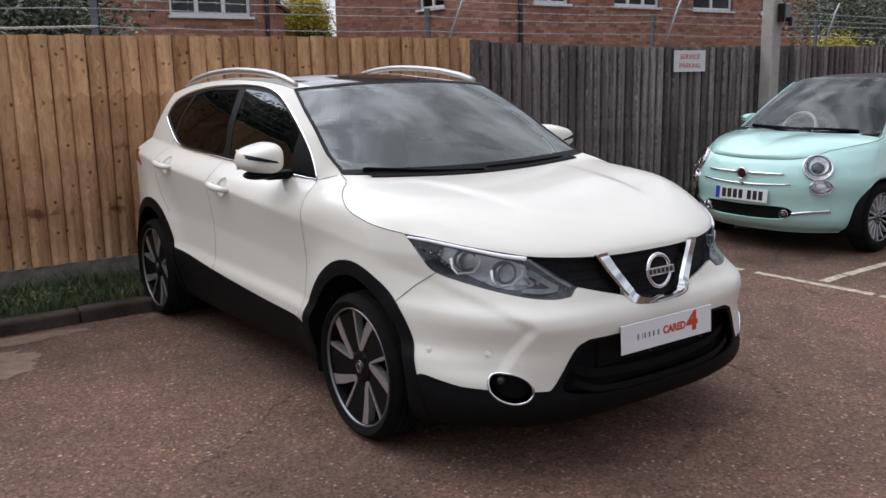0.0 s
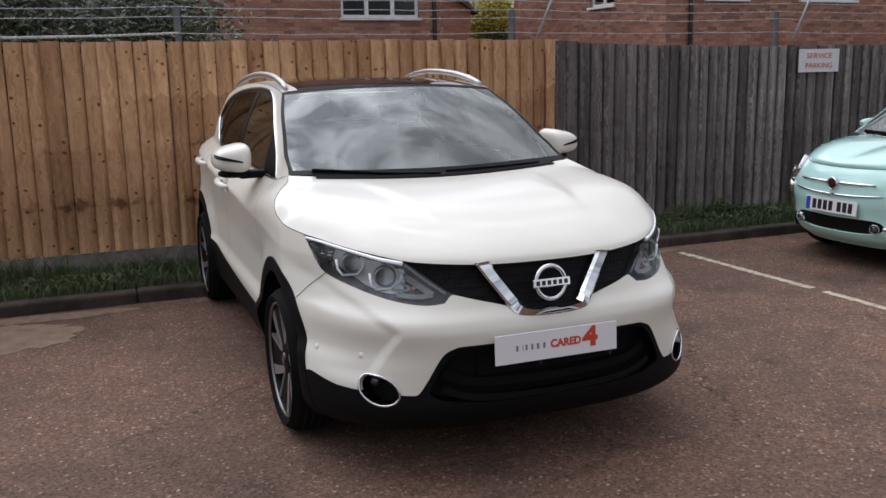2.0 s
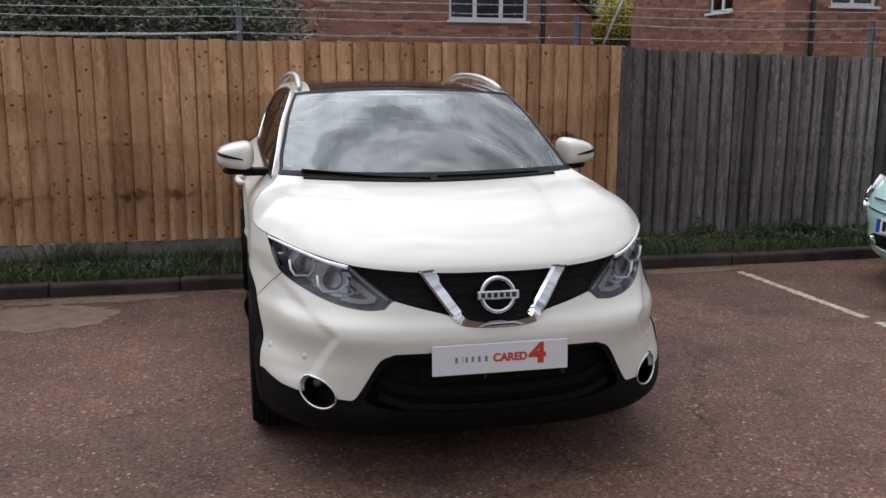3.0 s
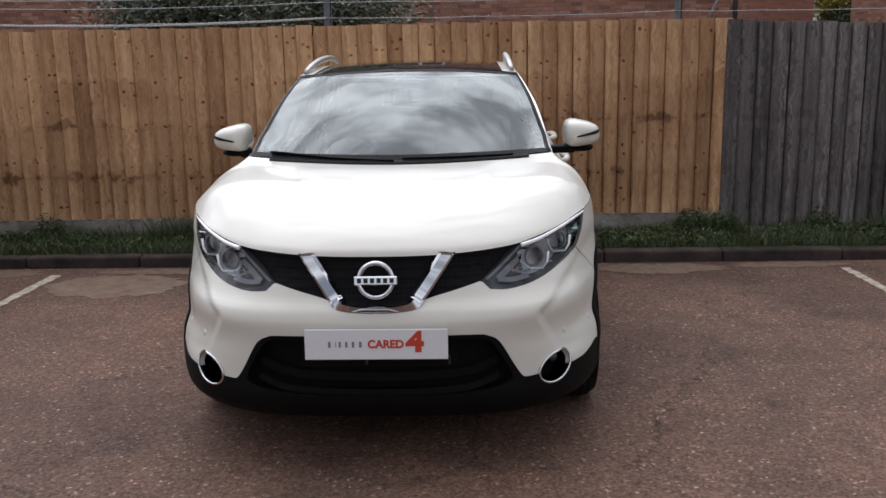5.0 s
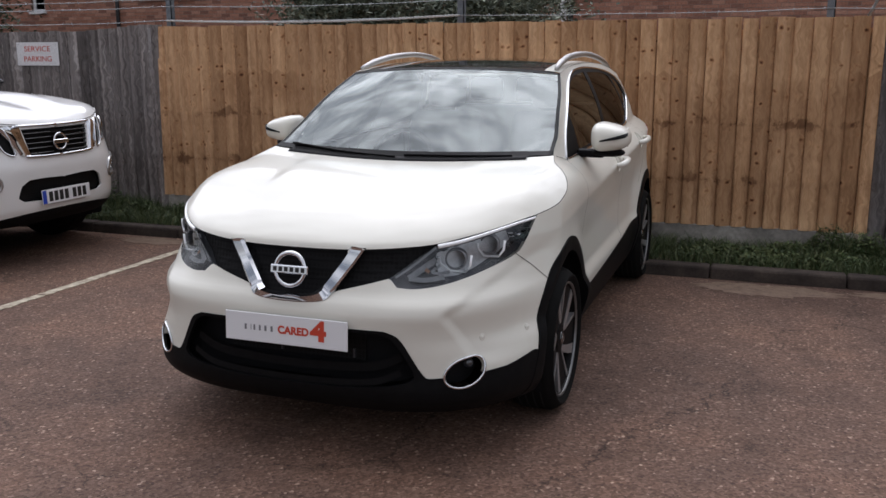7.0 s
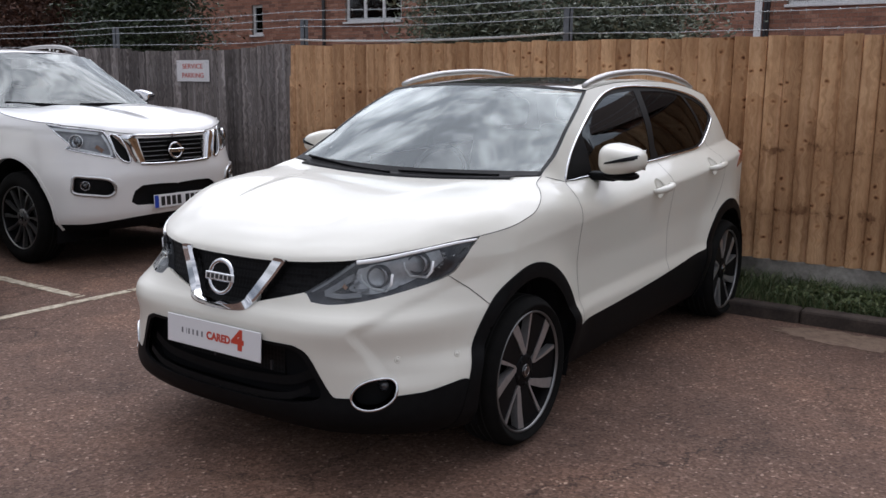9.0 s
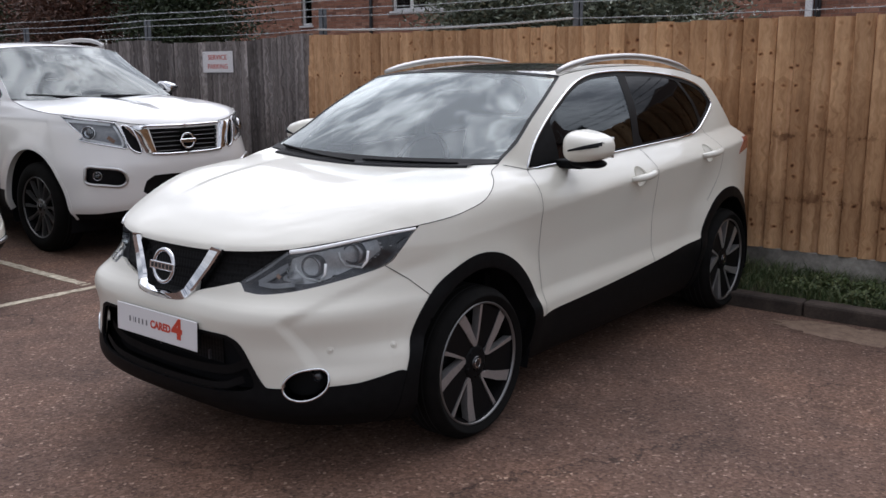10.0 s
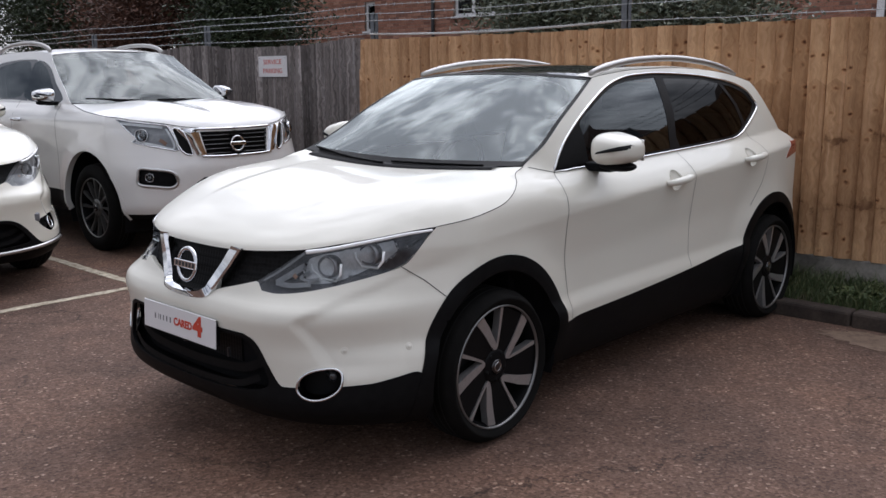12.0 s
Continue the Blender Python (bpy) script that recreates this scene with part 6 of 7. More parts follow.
        tube("light_strip", on_skin(K, strip, 0.0, sd), np.linspace(0.005, 0.009, len(strip)), M_DRL, hl, "white daytime light strip")
        link("side_light_guide", *ribbon(K, fp([(0.545, 0.862), (0.48, 0.805), (0.415, 0.757)], 6), 0.009, -0.004, sd), M_LAMPGREY, hl, "grey lower light guide")
        for lift, width, line in ((-0.014, 0.024, [(0.55, 0.815), (0.50, 0.783), (0.462, 0.757)]), (-0.014, 0.02, [(0.462, 0.757), (0.52, 0.751), (0.585, 0.757)]), (-0.02, 0.012, [(0.565, 0.795), (0.54, 0.778), (0.565, 0.772), (0.60, 0.774)])):
            link("side_light_guide", *ribbon(K, fp(line, 6), width, lift, sd), M_LAMPGUIDE, hl, "frosted grey light guide")
        link("turn_lamp", *ribbon(K, fp([(0.515, 0.785), (0.53, 0.775)], 5), 0.014, -0.012, sd), M_AMBER, hl, "amber indicator")
        for (x, z), r, reach, wide in (((0.722, 0.853), 0.039, -0.026, 1.0), ((0.618, 0.812), 0.041, -0.024, 1.3)):
            c = on_skin(K, [K.fx(x, z)], reach, sd)[0]
            pj = link("projector", *lathe([(-0.03, r * 1.05), (0.0, r * 1.06), (0.012, r * 1.0), (0.012, r * 0.86), (-0.005, r * 0.84)], 32), M_LAMPGREY, hl, "grey projector bezel")
            pj.matrix_local = pose(c[0], c[1], c[2], 0, 0, -90 + sd * 14)
            ln = link("projector_lens", *lathe([(-0.004, r * 0.84), (0.008, r * 0.72), (0.016, r * 0.42), (0.019, 0.0)], 32), M_CHROMEGLASS, hl, "clear round projector lens")
            ln.matrix_local = pj.matrix_local
            # an angular bright bracket under each lens
            brk = [(-1.15, 0.35), (-1.05, -0.55), (-0.62, -1.12), (0.75, -1.02), (1.22 * wide, -0.35), (1.3 * wide, 0.2)]
            path = [(c[0] + sd * (0.012 - u * r), c[1] - 0.006 - (0.024 if x > 0.7 else 0.016) * u, c[2] + v * r * 1.1) for u, v in brk]
            tube("bezel_edge", path, 0.0055, M_DRL, hl, "bright angular bezel edge", sides=6)
            link("reflector_bowl", *lathe([(0.0, r * 1.0), (-0.012, r * 1.2), (-0.004, r * 1.42)], 28), M_REFLECT, hl, "silver reflector bowl").matrix_local = pj.matrix_local
    # ---- V trim, badge and plate ----
    outer = fp([(0.296, 0.862), (0.232, 0.765), (0.180, 0.689), (0.158, 0.668), (0.122, 0.658), (0.06, 0.653), (0, 0.652)], 8)
    inner = fp([(0.236, 0.866), (0.182, 0.782), (0.137, 0.716), (0.122, 0.697), (0.098, 0.682), (0.05, 0.676), (0, 0.675)], 8)
    bars = [(0.0, -0.012), (0.0, 0.0), (0.0, 0.0), (0.1, 0.003), (0.1, 0.003), (0.42, 0.025), (0.42, 0.025), (1.0, 0.012), (1.0, 0.012), (1.0, -0.02)]
    flat = [(0.0, -0.012), (0.0, 0.012), (0.0, 0.012), (0.15, 0.018), (0.15, 0.018), (0.82, 0.02), (0.82, 0.02), (1.0, 0.008), (1.0, 0.008), (1.0, -0.02)]
    low_part = np.clip((0.69 - outer[:, 1]) / 0.03, 0, 1)[:, None, None]
    G, G2 = [np.stack([on_skin(K, outer * (1 - a) + inner * a, b) for a, b in rows], 1) for rows in (bars, flat)]
    G = G * low_part + G2 * (1 - low_part)
    G = np.concatenate([G, (G * [-1, 1, 1])[::-1][1:]])
    gl, gp = G.shape[:2]
    F = [(i * gp + j, i * gp + j + 1, (i + 1) * gp + j + 1, (i + 1) * gp + j) for i in range(gl - 1) for j in range(0, gp, 2)] + [tuple(range(gp)), tuple((gl - 1) * gp + j for j in range(gp))[::-1]]
    link("grille_trim", G.reshape(-1, 3), F, M_CHROME, root, "bright chrome V shaped grille trim")
    badge(root, 0, -0.876, 0.772, 0.064, -9)
    for z in (0.70, 0.735, 0.77, 0.805, 0.838):
        for sd in (1, -1):
            ln = fp([(0.0, z), (0.2, z + 0.003), (0.3 + (z - 0.7) * 0.9, z + 0.008)], 6)
            link("grille_slat", *ribbon(K, ln, 0.006, -0.02, sd), M_PLASTIC, root)
    if not larger:
        show_plate(root)
    # ---- lower intake bars ----
    for z, w, lift in ((0.405, 0.035, -0.03), (0.352, 0.026, -0.005)):
        for sd in (1, -1):
            ln = fp([(0.0, z - 0.012), (0.2, z - 0.006), (0.36, z + 0.01), (0.46, z + 0.05)], 8)
            link("intake_bar", *ribbon(K, ln, w, lift, sd), M_PLASTIC, root, "black plastic intake bar")
    part("radiator", boxes((-0.3, 0.3, -0.84, -0.82, 0.42, 0.54)), M_GRILLE, root, "dark radiator fins")
    part("intake_backing", boxes((-0.56, 0.56, -0.80, -0.70, 0.28, 0.60)), M_DARK, root)
    for k, x in enumerate((-0.045, 0.27)):
        part("bracket", boxes((x - 0.004, x + 0.004, -0.885, -0.875, 0.445, 0.48)), M_LAMPBODY, root)
    # ---- bonnet ----
    rear = [(0.0, 0.235, 1.083), (0.2, 0.239, 1.086), (0.45, 0.265, 1.096), (0.62, 0.3, 1.107)]
    E = on_skin(K, hood_edge, 0.0)
    k_split = 30
    front_c, side_c = E[:k_split + 1], E[k_split:]
    rear_c = half_line(rear + [tuple(side_c[-1])], 16)
    centre = smooth_line([(0, front_c[0][1], front_c[0][2]), (0, -0.815, 0.893), (0, -0.75, 0.938), (0, -0.6, 0.983), (0, -0.35, 1.027), (0, -0.1, 1.055), (0, 0.1, 1.073), (0, 0.235, 1.083)], 8)
    G = coons(front_c, rear_c, centre, side_c, 56, 84)
    u, v = np.linspace(0, 1, 56)[:, None], np.linspace(0, 1, 84)[None]
    zc, ze = G[:1, :, 2], G[-1:, :, 2]
    def ease(t):
        t = np.clip(t, 0, 1)
        return t * t * (3 - 2 * t)
    ridge = 0.041 * np.sin(math.pi * v)
    full = ze + (zc + ridge - ze) * (1 - u ** 13) - ridge * (1 - u ** 2) ** 1.4
    keep = ease(v / 0.4) * ease((1 - v) / 0.25)
    G[..., 2] = G[..., 2] * (1 - keep) + full * keep
    G[:-4] = along(G, 160)[:-4]
    G = faired(G, 8, True)
    # the raised middle of the bonnet ends in two creases
    cx = 0.29 + 0.2 * v
    G[..., 2] += 0.011 / (1 + np.exp((np.abs(G[..., 0]) - cx) / 0.012)) * ease((v - 0.12) / 0.4) * ease((1 - v) / 0.3)
    link("bonnet", *net(G), mat, root)
    edge3 = np.concatenate([front_c, side_c[1:]])
    # lip under the bonnet's front edge
    for sd in (1, -1):
        q = edge3 * [sd, 1, 1]
        Vl = np.concatenate([q, q + [0, 0.03, -0.012]])
        m = len(q)
        link("bonnet_lip", Vl, [(i, i + 1, m + i + 1, m + i) for i in range(m - 1)], M_GAP, root)
    # ---- windscreen, cowl, wipers ----
    side_w = on_skin(K, sp(screen_side, 24), -0.002)
    low_w = half_line([(0, 0.25, 1.094), (0.25, 0.258, 1.098), (0.5, 0.288, 1.107), tuple(side_w[0])], 24)
    top_w = half_line([(0, 0.98, 1.521), (0.25, 0.987, 1.517), (0.45, 1.008, 1.505), tuple(side_w[-1])], 24)
    mid_w = smooth_line([(0, 0.25, 1.094), (0, 0.422, 1.207), (0, 0.603, 1.317), (0, 0.79, 1.423), (0, 0.98, 1.521)], 24)
    G = fair_sheet(coons(low_w, top_w, mid_w, side_w, 40, 40))
    Vw, Fw = net(G)
    link("windscreen", Vw, Fw, M_GLASS, root, "curved windscreen reflecting a cloudy sky").visible_shadow = False
    # black border of the glass
    Gb = G + np.array([0, -0.0015, 0.0015])
    for nm, sl in (("glass_border", (slice(0, 40), slice(0, 3))), ("glass_border", (slice(0, 40), slice(38, 40))), ("glass_border", (slice(38, 40), slice(0, 40)))):
        link(nm, *net(Gb[sl]) if sl[0].start == 0 else net(Gb[sl], False), M_PILLAR, root)
    Gr = Gb[38:40] * [-1, 1, 1]
    link("glass_border", *net(Gr, False), M_PILLAR, root)
    low_c = low_w[:int(len(low_w) * 0.86)]
    cow = np.array([low_c + [0, -0.005, 0.002], low_c + [0, -0.05, -0.004], low_c + [0, -0.07, -0.04]]).transpose(1, 0, 2)
    link("cowl", *net(cow), M_PLASTIC, root, "black plastic cowl")
    for sx, pts in ((1, [(0.56, 0.295, 1.104), (0.3, 0.258, 1.100), (0.02, 0.248, 1.096)]), (-1, [(-0.02, 0.225, 1.088), (-0.3, 0.256, 1.101), (-0.64, 0.325, 1.13)])):
        wp = empty_part("wiper", root)
        path = smooth_line(pts, 10)
        tube("arm", path + [0, -0.004, 0.010], 0.006, M_PLASTIC, wp, sides=6)
        tube("blade", path[6:] + [0, 0.010, 0.004], 0.006, M_GAP, wp, "black rubber wiper blade", sides=6)
    # ---- roof ----
    ys = np.linspace(1.045, 2.78, 60)
    edge = on_skin(K, straight([(y, float(ROOF_EDGE(y))) for y in ys], K.sy), 0.0)
    us = np.linspace(0, 1, 30)
    fy = np.interp(us, np.linspace(0, 1, len(top_w)), top_w[:, 1])
    G = np.zeros((30, 60, 3))
    for i, uu in enumerate(us):
        y0 = fy[i]
        yy = y0 + (ys - ys[0]) * (2.78 - y0 + 0.14 * (1 - uu ** 2)) / (ys[-1] - ys[0])
        G[i, :, 0] = edge[:, 0] * uu
        G[i, :, 1] = yy
        G[i, :, 2] = edge[:, 2] + 0.033 * (1 - uu ** 2.4)
    link("roof", *net(G), M_ROOFGLASS, root, "gloss black glass roof")
    # white cant rail over the roof's edge
    for sd in (1, -1):
        Gc = G[25:] + [0, 0, 0.003]
        Gc = Gc * [sd, 1, 1]
        link("roof_side", *net(Gc, False), mat, root)
        rail_y = np.linspace(1.075, 2.62, 40)
        rx = np.interp(rail_y, ys, edge[:, 0]) - 0.028
        rz = np.interp(rail_y, ys, edge[:, 2]) + 0.012 + 0.042 * np.clip(np.sin(np.clip((rail_y - 1.06) / (2.66 - 1.06), 0, 1) * math.pi), 0, 1) ** 0.6
        path = np.stack([rx * sd, rail_y, rz], -1)
        Vr, Fr = tube_arrays(path, np.concatenate([np.linspace(0.012, 0.019, 5), np.full(30, 0.018), np.linspace(0.018, 0.01, 5)]), 10)
        link("roof_rail", Vr, Fr, M_RAIL, root, "satin silver roof rail")
    # ---- mirrors, handles ----
    for k, sd in enumerate((1, -1)):
        wing_mirror(root, sd, 0.938, 0.8, 1.172, mat, 1.07)
        door_handle(fd[k], K, 1.43, 0.968, sd, mat)
        door_handle(rd[k], K, 2.315, 1.024, sd, mat)
        sail = sp([(0.56, 1.09), (0.61, 1.155), (0.70, 1.228), (0.79, 1.285), (0.79, 1.105)], 2)
        Vs = on_skin(K, sail, 0.006, sd)
        link("mirror_mount", Vs, [tuple(range(len(Vs)))], M_PLASTIC, fd[k], smooth=False)
    # ---- wheels ----
    for sd in (1, -1):
        for y in (0.0, 2.64):
            ridge_wheel(root, sd * 0.806, y, 0.323, 0.325, 0.215, 0.26, "split", sd)
            wheel_well(root, y, 0.337, 0.40, 0.55, 0.89, sd)
    part("underbody", boxes((-0.5, 0.5, -0.6, 3.2, 0.215, 0.29), (-0.8, 0.8, 0.5, 2.15, 0.2, 0.3)), M_DARK, root, "dark underbody")
    # ---- interior ----
    part("floor_pan", boxes((-0.78, 0.78, 0.45, 2.9, 0.32, 0.4)), M_DARK, root)
    dash = smooth_line([(0.24, 0.98), (0.45, 1.03), (0.6, 1.045), (0.85, 1.05), (1.0, 1.0), (1.03, 0.85), (0.98, 0.6)], 5)
    Gd = np.array([[(x, y - 0.08 * x * x, z) for y, z in dash] for x in np.linspace(0, 0.7, 12)])
    link("dashboard", *net(Gd), M_DARK, root, "dark dashboard top")
    part("bulkhead", boxes((-0.75, 0.75, 0.24, 0.28, 0.3, 0.98)), M_DARK, root)
    for x, y in ((-0.36, 1.52), (0.36, 1.52), (-0.36, 2.42), (0.36, 2.42), (0.0, 2.42)):
        seat(root, x, y, 0.55)
    wheel = smooth_line([(0.185 * math.cos(a), 0, 0.185 * math.sin(a)) for a in np.linspace(0, 2 * math.pi, 24, endpoint=False)], 2, True)
    sw = tube("steering_wheel", wheel, 0.016, M_SEAT, root, "dark steering wheel", closed=True)
    sw.matrix_local = pose(-0.36, 1.12, 0.98, -25)
    part("headlining", boxes((-0.52, 0.52, 1.08, 2.7, 1.488, 1.498)), M_SEAT, root)
    part("rear_view_mirror", boxes((-0.11, 0.11, 0.97, 0.995, 1.405, 1.465), bevel=0.012, segs=2), M_GLOSS, root)
    part("sensor_pod", boxes((-0.06, 0.06, 0.92, 0.97, 1.43, 1.482), bevel=0.01), M_GLOSS, root)
    return root


def grille_material():
    m = material("black_mesh", (0.005, 0.005, 0.005), 0.6, spec=0.15)
    tc = node(m, "ShaderNodeTexCoord")
    vo = node(m, "ShaderNodeTexVoronoi", Scale=55.0, Randomness=0.0)
    m.node_tree.links.new(tc.outputs["Object"], vo.inputs["Vector"])
    bump(m, vo.outputs["Distance"], 0.6, 0.004)
    base(m, ramp_of(m, vo.outputs["Distance"], [(0.3, (0.002, 0.002, 0.002)), (0.5, (0.006, 0.006, 0.0065))]))
    return m


M_GRILLE = grille_material()
M_TINT2 = glass("side_glass", (0.1, 0.113, 0.112), 1.62, (0.78, 0.85, 0.88))
M_ROOFGLASS = material("black_roof_glass", (0.006, 0.006, 0.007), 0.04, coat=0.5)
M_RAIL = material("roof_rail_silver", (0.42, 0.41, 0.40), 0.38, 0.8)
M_CHROMEGLASS = material("projector_glass", (0.05, 0.054, 0.06), 0.04, 0.3, coat=1.0)
build_suv(pose(0.008, 0, 0, 0, 0, -0.22), "white family SUV with a black glass roof on tarmac", M_WHITE)


# ---- the other parked cars ----
def plain_car(root, K, mat, spec):
    """Shell, bonnet, screen, roof, cabin and wheels of a car from its skin and a few lines."""
    fp, sp, J = K.fpoly, K.spoly, np.concatenate
    hf, hs, scr = spec["hood_front"], spec["hood_side"], spec["screen_side"]
    roof_y = np.linspace(scr[-1][0], spec["roof_end"], 40)
    line = np.array([K.sy(y, float(spec["roof_edge"](y))) for y in roof_y])
    edge_line = J([fp(hf, 6), sp(hs, 6)])
    wb, wz, ar = spec["wheelbase"], spec["wheel_z"], spec["arch"]
    regions = [
        ("body", J([[(0, spec["z0"])], edge_line, sp(scr, 6), line, [K.sy(spec["roof_end"] + 0.25, spec["belt"])], [K.sy(spec["tail"], spec["belt"])], [K.sy(spec["tail"], spec["z0"])]])),
        *spec["regions"],
        ("arch_trim", K.circle(0, wz, ar + spec["arch_trim"])),
        ("arch_trim_rear", K.circle(wb, wz, ar + spec["arch_trim"])),
        (None, K.circle(0, wz, ar)),
        (None, K.circle(wb, wz, ar)),
        ("window_surround", sp(spec["dlo"], 4, True)),
        *[("window", sp(w, 4, True)) for w in spec["windows"]],
    ]
    V, n, got = cut(K, (0, spec["smax"]), (spec["z0"], spec["z1"]), spec["h"], regions)

    def put(name, region, material_, push=0.0, thick=0.014, both=False, lab=""):
        if region in got and len(got[region]):
            for sd in (["both"] if both else [None, "R"]):
                ob = panel(name, shell(V, n, got[region], push, thick, sd), material_, root, lab)
        return ob
    put("body", "body", mat, both=True)
    put("wheel_arch_trim", "arch_trim", mat if spec["arch_trim"] < 0.05 else M_PLASTIC, 0.004, 0.05)
    put("wheel_arch_trim", "arch_trim_rear", mat if spec["arch_trim"] < 0.05 else M_PLASTIC, 0.004, 0.05)
    put("window_surround", "window_surround", M_GLOSS, -0.002, 0.02)
    for sd in (None, "R"):
        panel("side_window", shell(V, n, got["window"], -0.003, 0.004, sd), M_TINT2, root, "side window glass").visible_shadow = False
    # bonnet
    E = on_skin(K, edge_line)
    ks = spec["split"]
    fc, sc = E[:ks + 1], E[ks:]
    cy, cz = spec["cowl"]
    rear = np.array([(0, cy, cz), (sc[-1][0] * 0.6, cy - 0.01, cz + 0.004), tuple(sc[-1])])
    centre = smooth_line([tuple(fc[0])] + [(0, y, z) for y, z in spec["hood_centre"]] + [(0, cy, cz)], 6)
    G = coons(fc, half_line([tuple(q) for q in rear], 8), centre, sc, 36, 48)
    u, v = np.linspace(0, 1, 36)[:, None], np.linspace(0, 1, 48)[None]
    G[..., 2] += spec["bulge"] * np.sin(math.pi * u) * np.sin(math.pi * v) ** 0.8
    for cx0, cx1, hh in spec.get("ridges", ()):
        cx = cx0 + (cx1 - cx0) * v
        G[..., 2] += hh / (1 + np.exp((G[..., 0] - cx) / 0.02)) * np.clip(v * 3, 0, 1) * np.clip((1 - v) * 6, 0, 1)
    link("bonnet", *net(faired(G, 6, True)), mat, root)
    for sd in (1, -1):
        link("panel_gap", *ribbon(K, edge_line, 0.005, 0.002, sd), M_GAP, root)
        for g in spec["gaps"]:
            link("panel_gap", *ribbon(K, sp(g, 6), 0.005, 0.0015, sd), M_GAP, root)
    # windscreen
    sw = on_skin(K, sp(scr, 8), -0.002)
    ty = spec["screen_top"]
    lw = half_line([(0, cy + 0.03, cz - 0.005), (sw[0][0] * 0.6, cy + 0.015, cz), tuple(sw[0])], 8)
    tw = half_line([(0, ty[0], ty[1]), (sw[-1][0] * 0.6, (ty[0] * 2 + sw[-1][1]) / 3, ty[1] - 0.006), tuple(sw[-1])], 8)
    G = fair_sheet(coons(lw, tw, smooth_line([lw[0], (lw[0] + tw[0]) / 2 + [0, -0.03, 0.03], tw[0]], 8), sw, 24, 24))
    link("windscreen", *net(G), spec.get("glass", M_GLASS_THIN), root, "windscreen reflecting the cloudy sky").visible_shadow = False
    Gb = G + np.array([0, 0.004, -0.004])
    link("glass_border", *net(Gb[:, :2]), M_GLOSS, root)
    cow = np.array([lw + [0, -0.004, 0.001], lw + [0, -0.06, -0.01], lw + [0, -0.08, -0.04]]).transpose(1, 0, 2)
    link("cowl", *net(cow), M_PLASTIC, root)
    for pts in spec["wipers"]:
        tube("wiper", smooth_line(pts, 8), 0.013, M_PLASTIC, root, "black wiper", sides=6)
    # roof
    e3 = on_skin(K, line)
    us = np.linspace(0, 1, 20)
    fy = np.interp(us, np.linspace(0, 1, len(tw)), tw[:, 1])
    G = np.zeros((20, 40, 3))
    for i, uu in enumerate(us):
        G[i, :, 0] = e3[:, 0] * uu
        G[i, :, 1] = fy[i] + (roof_y - roof_y[0]) * (roof_y[-1] - fy[i]) / (roof_y[-1] - roof_y[0])
        G[i, :, 2] = e3[:, 2] + spec["crown"] * (1 - uu ** 2.4)
    link("roof", *net(G), spec["roof_mat"], root)
    # cabin, underside, wheels
    b = spec["belt"]
    part("cabin_tub", boxes((-0.6, 0.6, cy + 0.05, spec["roof_end"] - 0.1, 0.35, 0.45), (-0.66, 0.66, cy, cy + 0.06, 0.3, cz - 0.06), (-0.6, 0.6, cy + 0.06, cy + 0.45, cz - 0.25, cz - 0.05), (-0.56, 0.56, spec["roof_end"] - 0.2, spec["roof_end"] - 0.12, 0.35, float(spec["roof_edge"](spec["roof_end"])) + 0.01), (-0.78, 0.78, spec["roof_end"] - 0.2, spec["roof_end"] - 0.12, 0.35, b)), M_DARK, root, "dark cabin")
    for sx in (-1, 1):
        seat(root, sx * 0.34, cy + 1.05, b - 0.52)
    wv = smooth_line([(0.175 * math.cos(a), 0, 0.175 * math.sin(a)) for a in np.linspace(0, 2 * math.pi, 20, endpoint=False)], 2, True)
    st = tube("steering_wheel", wv, 0.015, spec.get("wheel_mat", M_SEAT), root, "steering wheel behind the windscreen", closed=True)
    st.matrix_local = pose(-0.34, cy + 0.5, cz - 0.02, -25)
    part("rear_view_mirror", boxes((-0.1, 0.1, ty[0] - 0.07, ty[0] - 0.05, ty[1] - 0.13, ty[1] - 0.07), bevel=0.01), M_GLOSS, root)
    part("underbody", boxes((-0.42, 0.42, float(K.yf(0.4)) + 0.3, spec["tail"], spec["z0"] + 0.02, spec["z0"] + 0.1)), M_DARK, root)
    for sd in (1, -1):
        for y in (0, wb):
            ridge_wheel(root, sd * spec["wheel_x"], y, wz, wz, spec["tyre_w"], spec["rim"], spec["spokes"], sd)
            wheel_well(root, y, wz, ar + 0.01, 0.4, spec["wheel_x"] + 0.1, sd)
    return V, n, got, put


def reg_plate(root, m, w=0.52, h=0.111, blue=True, blocks=(0, 1, 3, 4, 6, 7, 8)):
    """A number plate whose characters are plain dark blocks."""
    p = empty_part("number_plate", root)
    p.matrix_local = m
    part("plate", boxes((-w / 2, w / 2, -h / 2, h / 2, -0.006, 0.0), bevel=0.002), M_PLATE, p, "white number plate")
    if blue:
        part("blue_band", boxes((-w / 2 + 0.004, -w / 2 + 0.045, -h / 2 + 0.004, h / 2 - 0.004, 0.0, 0.001)), M_BLUE, p)
    x = -w / 2 + 0.07
    for i in range(7):
        if i == 4:
            x += 0.03
        part("dark_block", boxes((x, x + 0.04, -0.038, 0.038, 0.0, 0.001)), M_PRINT_BLACK, p)
        x += 0.056
    return p


